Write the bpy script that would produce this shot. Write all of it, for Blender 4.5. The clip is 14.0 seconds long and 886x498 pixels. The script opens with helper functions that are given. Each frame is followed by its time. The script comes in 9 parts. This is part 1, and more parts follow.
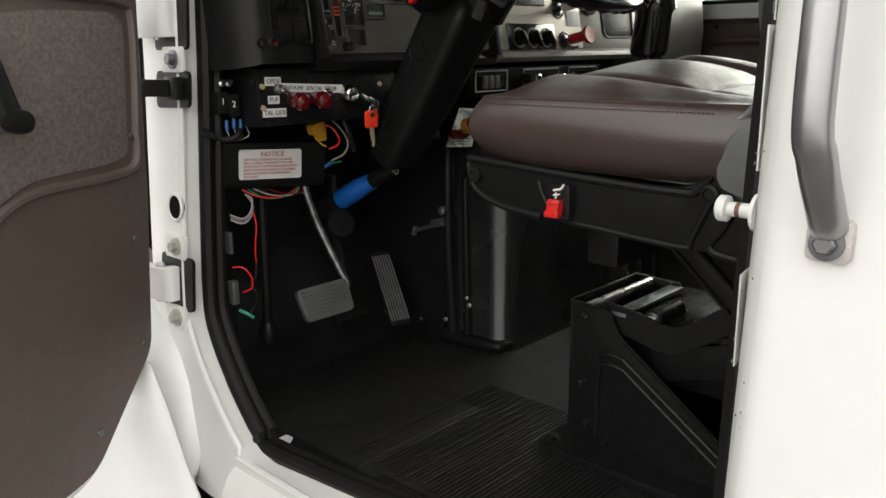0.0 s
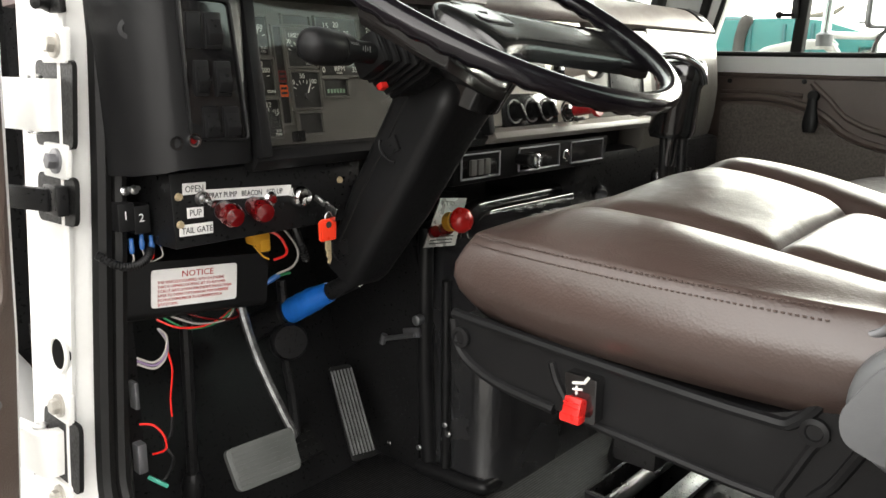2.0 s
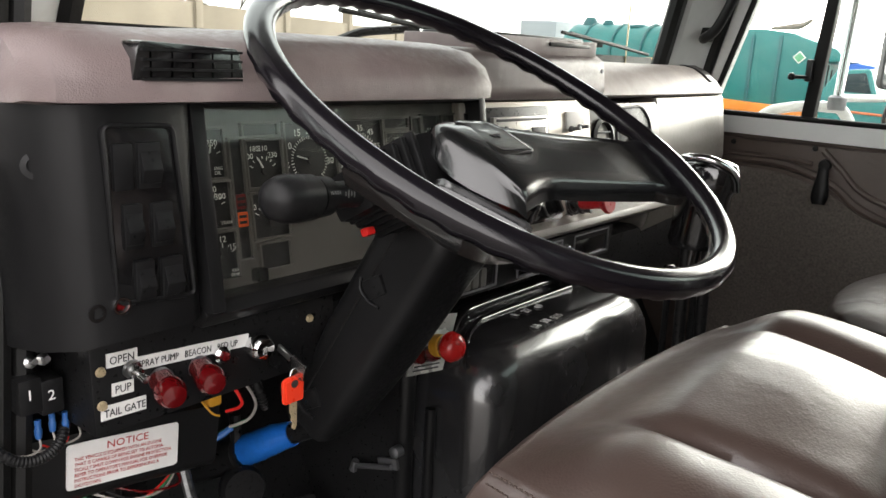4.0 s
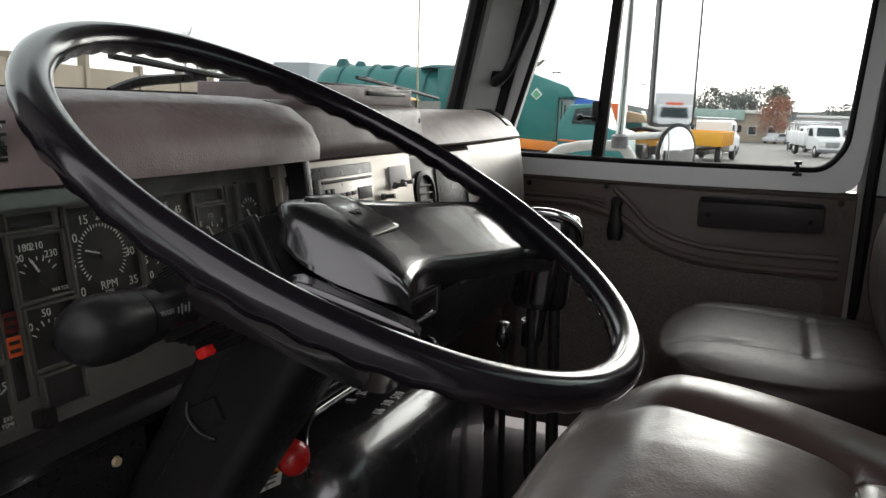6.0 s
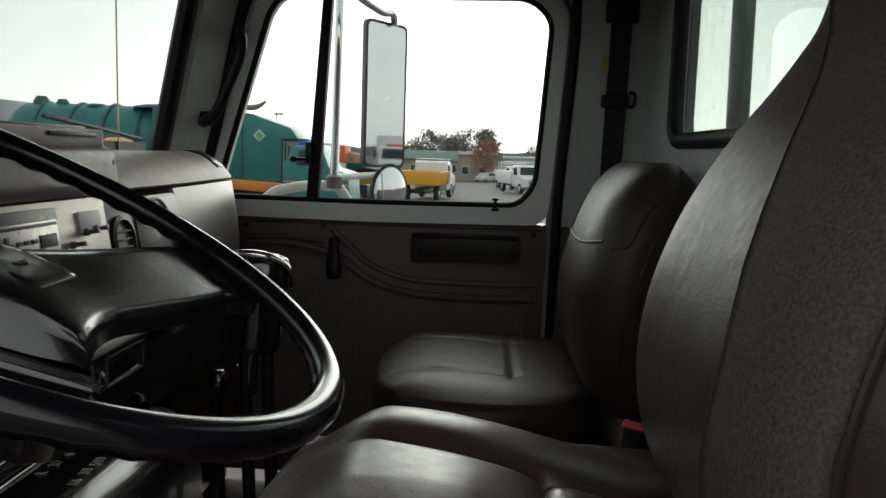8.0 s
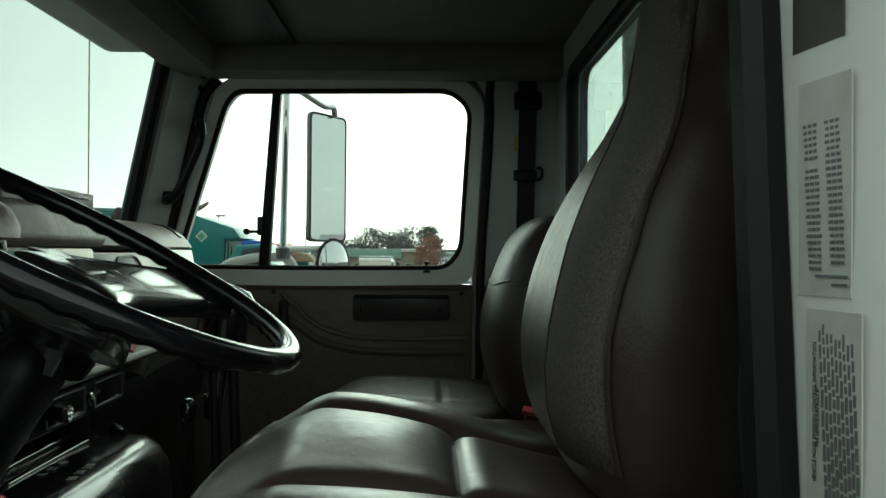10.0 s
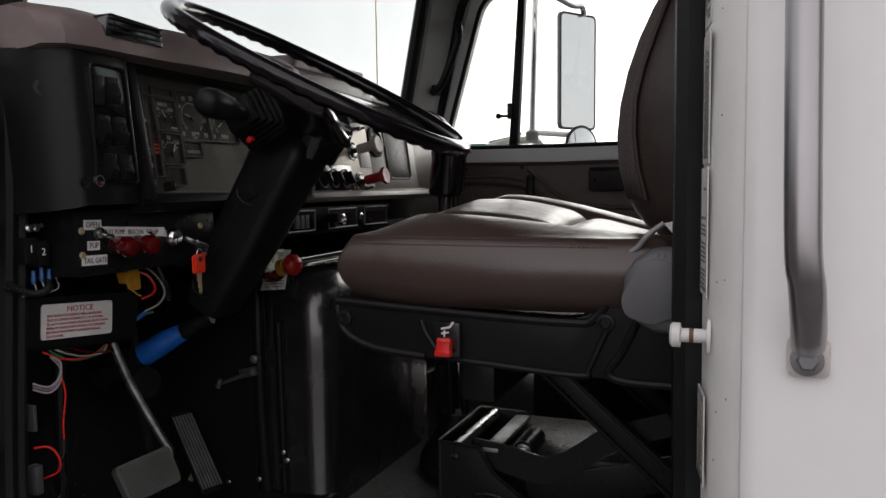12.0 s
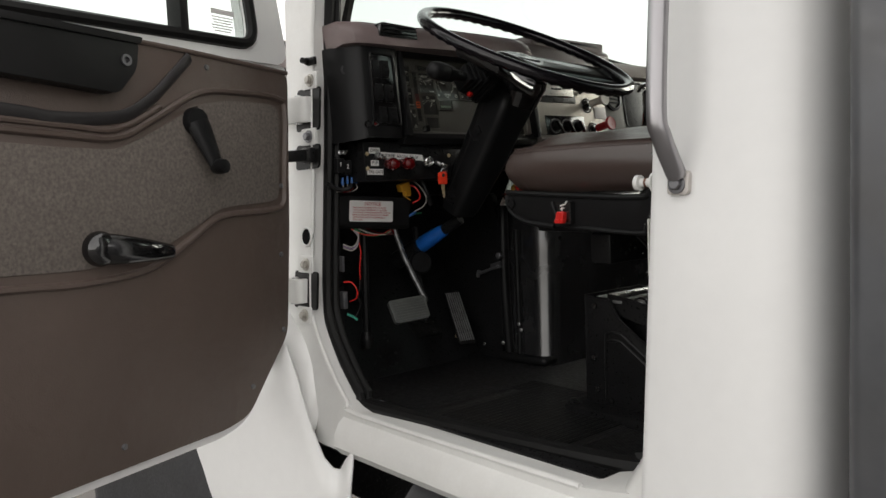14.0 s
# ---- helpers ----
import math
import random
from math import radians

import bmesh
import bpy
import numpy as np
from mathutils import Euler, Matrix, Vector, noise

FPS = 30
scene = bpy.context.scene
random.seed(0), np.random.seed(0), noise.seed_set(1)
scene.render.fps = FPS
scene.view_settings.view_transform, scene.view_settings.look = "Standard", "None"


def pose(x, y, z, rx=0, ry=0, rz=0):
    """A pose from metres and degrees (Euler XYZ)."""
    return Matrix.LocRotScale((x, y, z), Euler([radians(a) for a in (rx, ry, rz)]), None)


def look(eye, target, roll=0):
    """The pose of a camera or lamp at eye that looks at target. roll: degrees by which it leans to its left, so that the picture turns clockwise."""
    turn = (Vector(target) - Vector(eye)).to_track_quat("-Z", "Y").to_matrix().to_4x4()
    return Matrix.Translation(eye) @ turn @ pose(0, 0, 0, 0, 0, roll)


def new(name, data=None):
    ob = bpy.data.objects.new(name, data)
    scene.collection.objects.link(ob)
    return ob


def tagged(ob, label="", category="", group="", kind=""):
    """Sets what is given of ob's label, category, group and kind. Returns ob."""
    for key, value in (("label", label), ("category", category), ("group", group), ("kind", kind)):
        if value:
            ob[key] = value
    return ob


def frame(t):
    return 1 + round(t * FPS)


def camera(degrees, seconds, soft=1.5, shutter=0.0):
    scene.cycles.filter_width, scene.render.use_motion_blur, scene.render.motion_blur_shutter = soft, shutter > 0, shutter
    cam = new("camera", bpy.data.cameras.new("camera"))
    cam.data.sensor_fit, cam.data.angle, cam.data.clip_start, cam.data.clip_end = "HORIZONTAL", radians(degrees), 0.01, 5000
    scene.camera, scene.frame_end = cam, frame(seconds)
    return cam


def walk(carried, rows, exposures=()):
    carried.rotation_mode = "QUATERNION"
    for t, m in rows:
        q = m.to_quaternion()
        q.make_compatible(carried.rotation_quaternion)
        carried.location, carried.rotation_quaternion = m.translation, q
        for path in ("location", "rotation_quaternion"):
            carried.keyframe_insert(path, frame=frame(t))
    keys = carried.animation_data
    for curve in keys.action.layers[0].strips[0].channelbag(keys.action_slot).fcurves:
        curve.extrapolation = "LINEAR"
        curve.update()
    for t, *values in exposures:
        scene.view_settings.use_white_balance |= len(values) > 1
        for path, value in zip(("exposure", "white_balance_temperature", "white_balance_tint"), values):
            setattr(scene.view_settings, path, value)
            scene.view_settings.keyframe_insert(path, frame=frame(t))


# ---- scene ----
cam = camera(58.2, 14.0)
PATH = [
    (0, (0.227, 0.127, 1.617), (-1.106, 1.537, 1.131), -0.8),
    (0.5, (0.155, 0.199, 1.642), (-1.154, 1.634, 1.164), -0.1),
    (1, (0.1, 0.256, 1.669), (-1.2, 1.7, 1.198), 0.1),
    (1.5, (0.049, 0.316, 1.696), (-1.244, 1.765, 1.219), 0.2),
    (2, (-0.003, 0.374, 1.724), (-1.296, 1.828, 1.26), 0.7),
    (2.5, (-0.032, 0.424, 1.757), (-1.327, 1.875, 1.288), 1.4),
    (3, (-0.069, 0.457, 1.79), (-1.366, 1.901, 1.305), 2.1),
    (3.2, (-0.091, 0.471, 1.81), (-1.382, 1.917, 1.319), 2.2),
    (5.3, (-0.317, 0.588, 1.873), (-1.274, 2.302, 1.493), 2.4),
    (5.5, (-0.33, 0.595, 1.867), (-1.232, 2.341, 1.498), 1.9),
    (6, (-0.345, 0.61, 1.869), (-1.086, 2.433, 1.51), 1.8),
    (6.5, (-0.335, 0.616, 1.878), (-0.895, 2.508, 1.551), 2.2),
    (7, (-0.338, 0.621, 1.87), (-0.729, 2.56, 1.573), 2.3),
    (7.5, (-0.322, 0.619, 1.872), (-0.567, 2.584, 1.594), 2.1),
    (8, (-0.317, 0.617, 1.869), (-0.415, 2.6, 1.632), 1.8),
    (8.2, (-0.314, 0.612, 1.862), (-0.354, 2.601, 1.657), 1.7),
    (10.3, (-0.266, 0.301, 1.768), (-0.23, 2.3, 1.783), 0.3),
    (10.5, (-0.245, 0.271, 1.749), (-0.277, 2.271, 1.745), 0.2),
    (11, (-0.177, 0.164, 1.693), (-0.477, 2.14, 1.614), 0.0),
    (11.5, (-0.099, 0.087, 1.652), (-0.634, 2.008, 1.496), -0.4),
    (12, (0.005, 0.035, 1.619), (-0.726, 1.891, 1.462), -0.7),
    (12.5, (0.159, -0.008, 1.583), (-0.882, 1.693, 1.434), -0.5),
    (13, (0.297, -0.079, 1.55), (-0.958, 1.468, 1.37), -1.8),
    (13.5, (0.47, -0.163, 1.517), (-0.923, 1.264, 1.361), -2.9),
    (14, (0.647, -0.203, 1.488), (-0.869, 1.092, 1.328), -2.2),
]
walk(cam, [(t, look(eye, target, roll)) for t, eye, target, roll in PATH], exposures=[(0.0, 2.32, 7050, 10), (0.5, 3.0, 7000, 10), (1.0, 3.5, 7000, 10), (1.5, 3.7, 7100, 10), (2.0, 3.45, 7100, 11), (3.2, 3.45, 7050, 12), (5.3, 2.45, 6750, 17), (6.5, 2.0, 6700, 15), (8.2, 1.2, 6700, 8), (10.3, 1.15, 6400, -14), (11.2, 1.12, 6500, -8), (12.0, 1.35, 6800, 20), (12.5, 1.75, 6900, 16), (13.0, 1.85, 6800, 12), (14.0, 1.75, 7000, 12)])

# ---- sky and sun ----
world = bpy.data.worlds.new("overcast_sky")
scene.world = world
world.use_nodes = True
wn = world.node_tree
wn.nodes.clear()
sky = wn.nodes.new("ShaderNodeTexSky")
sky.sky_type, sky.sun_disc = "NISHITA", False
sky.sun_elevation, sky.sun_rotation = radians(20), radians(5)
sky.air_density, sky.dust_density, sky.ozone_density = 1.0, 1.5, 1.0
soft_sky = wn.nodes.new("ShaderNodeHueSaturation")
soft_sky.inputs["Saturation"].default_value = 0.22
back = wn.nodes.new("ShaderNodeBackground")
back.inputs["Strength"].default_value = 0.15
wout = wn.nodes.new("ShaderNodeOutputWorld")
wn.links.new(sky.outputs["Color"], soft_sky.inputs["Color"])
# a thin even deck of cloud over the clear sky
deck = wn.nodes.new("ShaderNodeMix")
deck.data_type = "RGBA"
deck.inputs[0].default_value = 0.72
deck.inputs[7].default_value = (2.9, 2.95, 3.0, 1)
wn.links.new(soft_sky.outputs["Color"], deck.inputs[6])
wn.links.new(deck.outputs[2], back.inputs["Color"])
wn.links.new(back.outputs["Background"], wout.inputs["Surface"])
sun = new("sun", bpy.data.lights.new("sun", "SUN"))
sun.data.energy, sun.data.angle, sun.data.color = 0.55, radians(50), (1.0, 0.97, 0.93)
sun.matrix_world = look((0.82, 9.36, 3.42), (0, 0, 0))


# ---- materials ----
def srgb(r, g, b):
    return tuple((c / 255 / 12.92) if c / 255 <= 0.04045 else ((c / 255 + 0.055) / 1.055) ** 2.4 for c in (r, g, b))


def surface(name, col, rough=0.5, metal=0.0, var=0.12, scale=9.0, bump=0.0, bscale=300.0, coat=0.0, kind="noise", stain=None, rvar=0.12, spec=0.5, coat_rough=0.03):
    """A surface with broad colour drift, fine grain, worn gloss and fine relief."""
    m = bpy.data.materials.new(name)
    m.use_nodes = True
    t = m.node_tree
    n, ln = t.nodes, t.links.new
    p = n["Principled BSDF"]
    p.inputs["Metallic"].default_value = metal
    p.inputs["Coat Weight"].default_value = coat
    p.inputs["Coat Roughness"].default_value = coat_rough
    p.inputs["Specular IOR Level"].default_value = spec
    co = n.new("ShaderNodeTexCoord")
    big = n.new("ShaderNodeTexNoise")
    big.inputs["Scale"].default_value, big.inputs["Detail"].default_value = scale, 6.0
    fine = n.new("ShaderNodeTexNoise")
    fine.inputs["Scale"].default_value, fine.inputs["Detail"].default_value = scale * 14, 3.0
    ln(co.outputs["Object"], big.inputs["Vector"])
    ln(co.outputs["Object"], fine.inputs["Vector"])
    mixf = n.new("ShaderNodeMath")
    mixf.operation = "MULTIPLY_ADD"
    mixf.inputs[1].default_value = 0.35
    ln(fine.outputs["Fac"], mixf.inputs[0])
    ln(big.outputs["Fac"], mixf.inputs[2])
    ramp = n.new("ShaderNodeValToRGB")
    ramp.color_ramp.elements[0].position, ramp.color_ramp.elements[1].position = 0.45, 0.9
    lo, hi = [max(0.0, c * (1 - var)) for c in col], [min(1.0, c * (1 + var)) for c in col]
    ramp.color_ramp.elements[0].color, ramp.color_ramp.elements[1].color = (*lo, 1), (*hi, 1)
    ln(mixf.outputs[0], ramp.inputs["Fac"])
    colour = ramp.outputs["Color"]
    if stain:
        scol, amount, sscale = stain
        sn = n.new("ShaderNodeTexNoise")
        sn.inputs["Scale"].default_value, sn.inputs["Detail"].default_value, sn.inputs["Roughness"].default_value = sscale, 4.0, 0.55
        ln(co.outputs["Object"], sn.inputs["Vector"])
        sr = n.new("ShaderNodeValToRGB")
        sr.color_ramp.elements[0].position, sr.color_ramp.elements[1].position = 0.48, 0.80
        sr.color_ramp.elements[1].color = (amount, amount, amount, 1)
        ln(sn.outputs["Fac"], sr.inputs["Fac"])
        mx = n.new("ShaderNodeMix")
        mx.data_type = "RGBA"
        ln(sr.outputs["Color"], mx.inputs[0])
        ln(colour, mx.inputs[6])
        mx.inputs[7].default_value = (*scol, 1)
        colour = mx.outputs[2]
    ln(colour, p.inputs["Base Color"])
    rr = n.new("ShaderNodeMapRange")
    rr.inputs["From Min"].default_value, rr.inputs["From Max"].default_value = 0.3, 0.75
    rr.inputs["To Min"].default_value, rr.inputs["To Max"].default_value = max(0.02, rough - rvar), min(1.0, rough + rvar)
    ln(fine.outputs["Fac"] if rough > 0.3 else big.outputs["Fac"], rr.inputs["Value"])
    ln(rr.outputs["Result"], p.inputs["Roughness"])
    if bump:
        bp = n.new("ShaderNodeBump")
        bp.inputs["Strength"].default_value, bp.inputs["Distance"].default_value = min(1.0, bump), 0.0012
        if kind == "leather":
            vo = n.new("ShaderNodeTexVoronoi")
            vo.inputs["Scale"].default_value = bscale
            ln(co.outputs["Object"], vo.inputs["Vector"])
            cr = n.new("ShaderNodeTexNoise")
            cr.inputs["Scale"].default_value, cr.inputs["Detail"].default_value, cr.inputs["Distortion"].default_value = 15.0, 2.0, 0.5
            ln(co.outputs["Object"], cr.inputs["Vector"])
            ad = n.new("ShaderNodeMath")
            ad.operation = "MULTIPLY_ADD"
            ad.inputs[1].default_value = 9.0
            ln(cr.outputs["Fac"], ad.inputs[0])
            weak = n.new("ShaderNodeMath")
            weak.operation = "MULTIPLY"
            weak.inputs[1].default_value = 0.8
            ln(vo.outputs["Distance"], weak.inputs[0])
            ln(weak.outputs[0], ad.inputs[2])
            wr = n.new("ShaderNodeTexNoise")
            wr.inputs["Scale"].default_value, wr.inputs["Detail"].default_value, wr.inputs["Distortion"].default_value = 34.0, 4.0, 1.6
            ln(co.outputs["Object"], wr.inputs["Vector"])
            mid = n.new("ShaderNodeMath")
            mid.operation = "SUBTRACT"
            mid.inputs[1].default_value = 0.5
            ln(wr.outputs["Fac"], mid.inputs[0])
            fold = n.new("ShaderNodeMath")
            fold.operation = "ABSOLUTE"
            ln(mid.outputs[0], fold.inputs[0])
            crease = n.new("ShaderNodeMath")
            crease.operation = "MULTIPLY_ADD"
            crease.inputs[1].default_value = 1.4
            ln(fold.outputs[0], crease.inputs[0])
            ln(ad.outputs[0], crease.inputs[2])
            ln(crease.outputs[0], bp.inputs["Height"])
        elif kind == "ribs":
            wv = n.new("ShaderNodeTexWave")
            wv.inputs["Scale"].default_value, wv.inputs["Distortion"].default_value = bscale, 0.4
            wv.bands_direction = "X"
            ln(co.outputs["Object"], wv.inputs["Vector"])
            ln(wv.outputs["Fac"], bp.inputs["Height"])
        else:
            bn = n.new("ShaderNodeTexNoise")
            bn.inputs["Scale"].default_value, bn.inputs["Detail"].default_value = bscale, 3.0
            ln(co.outputs["Object"], bn.inputs["Vector"])
            ln(bn.outputs["Fac"], bp.inputs["Height"])
        ln(bp.outputs["Normal"], p.inputs["Normal"])
    return m


def glowing(name, col, strength):
    m = bpy.data.materials.new(name)
    m.use_nodes = True
    p = m.node_tree.nodes["Principled BSDF"]
    p.inputs["Base Color"].default_value = (*col, 1)
    p.inputs["Emission Color"].default_value = (*col, 1)
    p.inputs["Emission Strength"].default_value = strength
    return m


def glassy(name, col=(1, 1, 1), rough=0.0, dust=0.0, film=0.025):
    """Thin clear pane: clear body with a reflecting film, and a little dust."""
    m = bpy.data.materials.new(name)
    m.use_nodes = True
    t = m.node_tree
    t.nodes.clear()
    n, ln = t.nodes, t.links.new
    out = n.new("ShaderNodeOutputMaterial")
    clear = n.new("ShaderNodeBsdfTransparent")
    clear.inputs["Color"].default_value = (*col, 1)
    gloss = n.new("ShaderNodeBsdfGlossy")
    gloss.inputs["Roughness"].default_value = rough
    facing = n.new("ShaderNodeLayerWeight")
    facing.inputs["Blend"].default_value = 0.5
    steep = n.new("ShaderNodeMath")
    steep.operation = "POWER"
    steep.inputs[1].default_value = 5.0
    ln(facing.outputs["Facing"], steep.inputs[0])
    fres = n.new("ShaderNodeMath")
    fres.operation = "MULTIPLY_ADD"
    fres.inputs[1].default_value, fres.inputs[2].default_value = 0.9, film
    ln(steep.outputs[0], fres.inputs[0])
    mix = n.new("ShaderNodeMixShader")
    ln(fres.outputs[0], mix.inputs["Fac"])
    ln(clear.outputs["BSDF"], mix.inputs[1])
    ln(gloss.outputs["BSDF"], mix.inputs[2])
    last = mix.outputs["Shader"]
    if dust:
        co = n.new("ShaderNodeTexCoord")
        no = n.new("ShaderNodeTexNoise")
        no.inputs["Scale"].default_value, no.inputs["Detail"].default_value = 7.0, 9.0
        ln(co.outputs["Object"], no.inputs["Vector"])
        ra = n.new("ShaderNodeMapRange")
        ra.inputs["From Min"].default_value, ra.inputs["From Max"].default_value = 0.45, 0.8
        ra.inputs["To Min"].default_value, ra.inputs["To Max"].default_value = dust * 0.4, dust
        ln(no.outputs["Fac"], ra.inputs["Value"])
        df = n.new("ShaderNodeBsdfDiffuse")
        df.inputs["Color"].default_value = (0.6, 0.58, 0.54, 1)
        m2 = n.new("ShaderNodeMixShader")
        ln(ra.outputs["Result"], m2.inputs["Fac"])
        ln(last, m2.inputs[1])
        ln(df.outputs["BSDF"], m2.inputs[2])
        last = m2.outputs["Shader"]
    ln(last, out.inputs["Surface"])
    return m


WHITE = surface("white_truck_paint", (0.80, 0.80, 0.79), 0.32, var=0.03, scale=3, coat=0.25, stain=((0.70, 0.685, 0.655), 0.10, 3), rvar=0.01)
JAMB = surface("worn_white_jamb_paint", (0.74, 0.74, 0.72), 0.42, var=0.04, scale=11, bump=0.04, bscale=90, stain=((0.58, 0.55, 0.50), 0.16, 18), rvar=0.02)
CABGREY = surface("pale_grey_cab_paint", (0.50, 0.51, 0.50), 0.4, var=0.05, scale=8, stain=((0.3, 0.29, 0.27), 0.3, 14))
BLACK = surface("black_grained_plastic", (0.009, 0.009, 0.0095), 0.40, var=0.2, scale=14, bump=0.06, bscale=700, spec=0.22)
BLACKG = surface("black_gloss_paint", (0.007, 0.007, 0.0075), 0.15, var=0.2, scale=9, bump=0.03, bscale=120, coat=0.3, stain=((0.025, 0.023, 0.021), 0.3, 15), rvar=0.05, spec=0.9)
BLACKM = surface("black_painted_metal", (0.009, 0.009, 0.0095), 0.36, var=0.2, scale=12, bump=0.04, bscale=200, spec=0.25)
WHEELM = surface("black_wheel_plastic", (0.007, 0.006, 0.008), 0.17, var=0.15, scale=12, bump=0.04, bscale=500, rvar=0.06)
HUBM = surface("black_soft_grain_vinyl", (0.007, 0.0075, 0.008), 0.22, var=0.2, scale=10, bump=0.06, bscale=520, rvar=0.05, coat=0.5, spec=0.8)
RUBBER = surface("black_rubber", (0.007, 0.007, 0.007), 0.5, var=0.2, scale=20, bump=0.1, bscale=400, spec=0.25)
MAT = surface("ribbed_rubber_floor_mat", (0.013, 0.013, 0.0135), 0.45, var=0.3, scale=6, bump=0.55, bscale=60, kind="ribs", stain=((0.035, 0.031, 0.027), 0.5, 5))
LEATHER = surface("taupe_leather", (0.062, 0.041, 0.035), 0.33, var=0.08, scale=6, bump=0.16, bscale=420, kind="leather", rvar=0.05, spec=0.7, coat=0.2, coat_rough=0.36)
# taupe leather with shade put into its colour, for backrests and passenger seat
LEATHERD = surface("shaded_taupe_leather", (0.036, 0.0250, 0.0215), 0.43, var=0.10, scale=6, bump=0.18, bscale=420, kind="leather", rvar=0.05, spec=0.38)
FABRIC = surface("grey_brown_mottled_fabric", (0.084, 0.072, 0.066), 0.9, var=0.42, scale=380, bump=0.7, bscale=420, rvar=0.05, spec=0.2)
CARPET = surface("grey_brown_flocked_panel", (0.15, 0.13, 0.116), 0.92, var=0.28, scale=170, bump=0.7, bscale=500, rvar=0.05, spec=0.2, stain=((0.12, 0.105, 0.094), 0.3, 40))
VINYL = surface("brown_door_vinyl", (0.097, 0.071, 0.060), 0.44, var=0.1, scale=6, bump=0.35, bscale=450, kind="leather", stain=((0.11, 0.088, 0.074), 0.3, 9))
TAUPE = surface("taupe_dash_vinyl", (0.18, 0.137, 0.134), 0.46, var=0.1, scale=9, bump=0.3, bscale=650, kind="leather", stain=((0.30, 0.27, 0.245), 0.4, 14))
PANELM = surface("brushed_taupe_panel", (0.46, 0.425, 0.37), 0.42, metal=0.35, var=0.08, scale=8, rvar=0.08, stain=((0.25, 0.22, 0.2), 0.35, 16))
STEEL = surface("brushed_steel", (0.55, 0.55, 0.55), 0.3, metal=1.0, var=0.12, scale=20, rvar=0.12)
GRABM = surface("satin_grab_rail_steel", (0.36, 0.35, 0.36), 0.32, metal=0.9, var=0.03, scale=5, rvar=0.04)
CHROME = surface("chrome", (0.8, 0.8, 0.8), 0.09, metal=1.0, var=0.05, scale=20, rvar=0.05)
DULL = surface("dull_grey_metal", (0.20, 0.20, 0.21), 0.45, metal=0.8, var=0.15, scale=8)
PEDALP = surface("worn_grey_pedal_rubber", (0.07, 0.074, 0.07), 0.5, var=0.25, scale=18, bump=0.3, bscale=300)
GREYP = surface("grey_recliner_plastic", (0.12, 0.123, 0.127), 0.42, var=0.08, scale=12, bump=0.15, bscale=600)
FINEINK = surface("fine_grey_print", (0.16, 0.16, 0.16), 0.6, var=0.1)
RED = surface("red_plastic", srgb(205, 36, 32), 0.35, var=0.08)
REDD = surface("dark_red_lens", srgb(84, 8, 11), 0.2, var=0.1, coat=0.5)
ORANGE = surface("orange_red_key_plastic", srgb(245, 66, 40), 0.35, var=0.05)
BRASS = surface("worn_brass_key", (0.6, 0.48, 0.30), 0.35, metal=0.5, var=0.15, scale=40)
BLUE = surface("blue_tape", srgb(10, 92, 175), 0.45, var=0.2, scale=60, bump=0.5, bscale=160)
YELLOW = surface("yellow_plastic", srgb(190, 138, 42), 0.45, var=0.1)
LABEL = surface("white_label", (0.72, 0.71, 0.69), 0.5, var=0.05, scale=40)
INK = surface("black_label_ink", (0.03, 0.03, 0.03), 0.6, var=0.1)
REDINK = surface("red_label_ink", srgb(170, 40, 38), 0.6, var=0.1)
MARK = surface("white_gauge_print", (0.75, 0.75, 0.72), 0.5, var=0.02)
DIAL = surface("black_dial_face", (0.010, 0.010, 0.011), 0.5, var=0.1)
BEZEL = surface("grey_cluster_frame", (0.085, 0.082, 0.076), 0.5, var=0.1, scale=20)
WIREW = surface("white_wire", (0.27, 0.25, 0.23), 0.45)
WIREG = surface("green_wire", srgb(30, 110, 70), 0.45)
BLUEC = surface("blue_crimp", srgb(34, 80, 135), 0.35)
SCREEN = glassy("tinted_windshield_glass", (0.55, 0.615, 0.595), dust=0.06)
GLASS = glassy("window_glass", (0.87, 0.91, 0.895), dust=0.04)
CLEAN = glassy("cluster_lens", (0.9, 0.9, 0.88), rough=0.04, dust=0.005, film=0.03)
MIRROR = surface("mirror_glass", (0.66, 0.67, 0.68), 0.02, metal=1.0, var=0.01, rvar=0.01)
ASPHALT = surface("worn_asphalt", (0.092, 0.087, 0.081), 0.85, var=0.18, scale=0.3, bump=0.5, bscale=80, stain=((0.08, 0.079, 0.077), 0.5, 0.6))
TEAL = surface("teal_truck_paint", srgb(18, 112, 110), 0.4, var=0.1, scale=1.2, stain=((0.05, 0.2, 0.2), 0.4, 2))
YTRUCK = surface("yellow_machine_paint", srgb(222, 160, 40), 0.4, var=0.1, scale=2)
TYRE = surface("tyre_rubber", (0.022, 0.022, 0.024), 0.7, var=0.3, scale=10, bump=0.4, bscale=120)


# ---- building tools ----
def piece():
    return bmesh.new()


def merge(bm, other):
    me = bpy.data.meshes.new("tmp")
    other.to_mesh(me)
    other.free()
    bm.from_mesh(me)
    bpy.data.meshes.remove(me)
    return bm


def box(bm, c, s, bev=0.0, rot=None, seg=2):
    """A box round c with sizes s, bevelled and turned by rot (a matrix about its centre)."""
    b = piece()
    bmesh.ops.create_cube(b, size=1.0, matrix=Matrix.Diagonal((*s, 1)))
    if bev:
        bmesh.ops.bevel(b, geom=b.edges[:], offset=bev, segments=seg, profile=0.6, affect="EDGES", clamp_overlap=True)
    m = Matrix.Translation(c) @ (rot.to_4x4() if rot else Matrix.Identity(4))
    bmesh.ops.transform(b, matrix=m, verts=b.verts)
    return merge(bm, b)


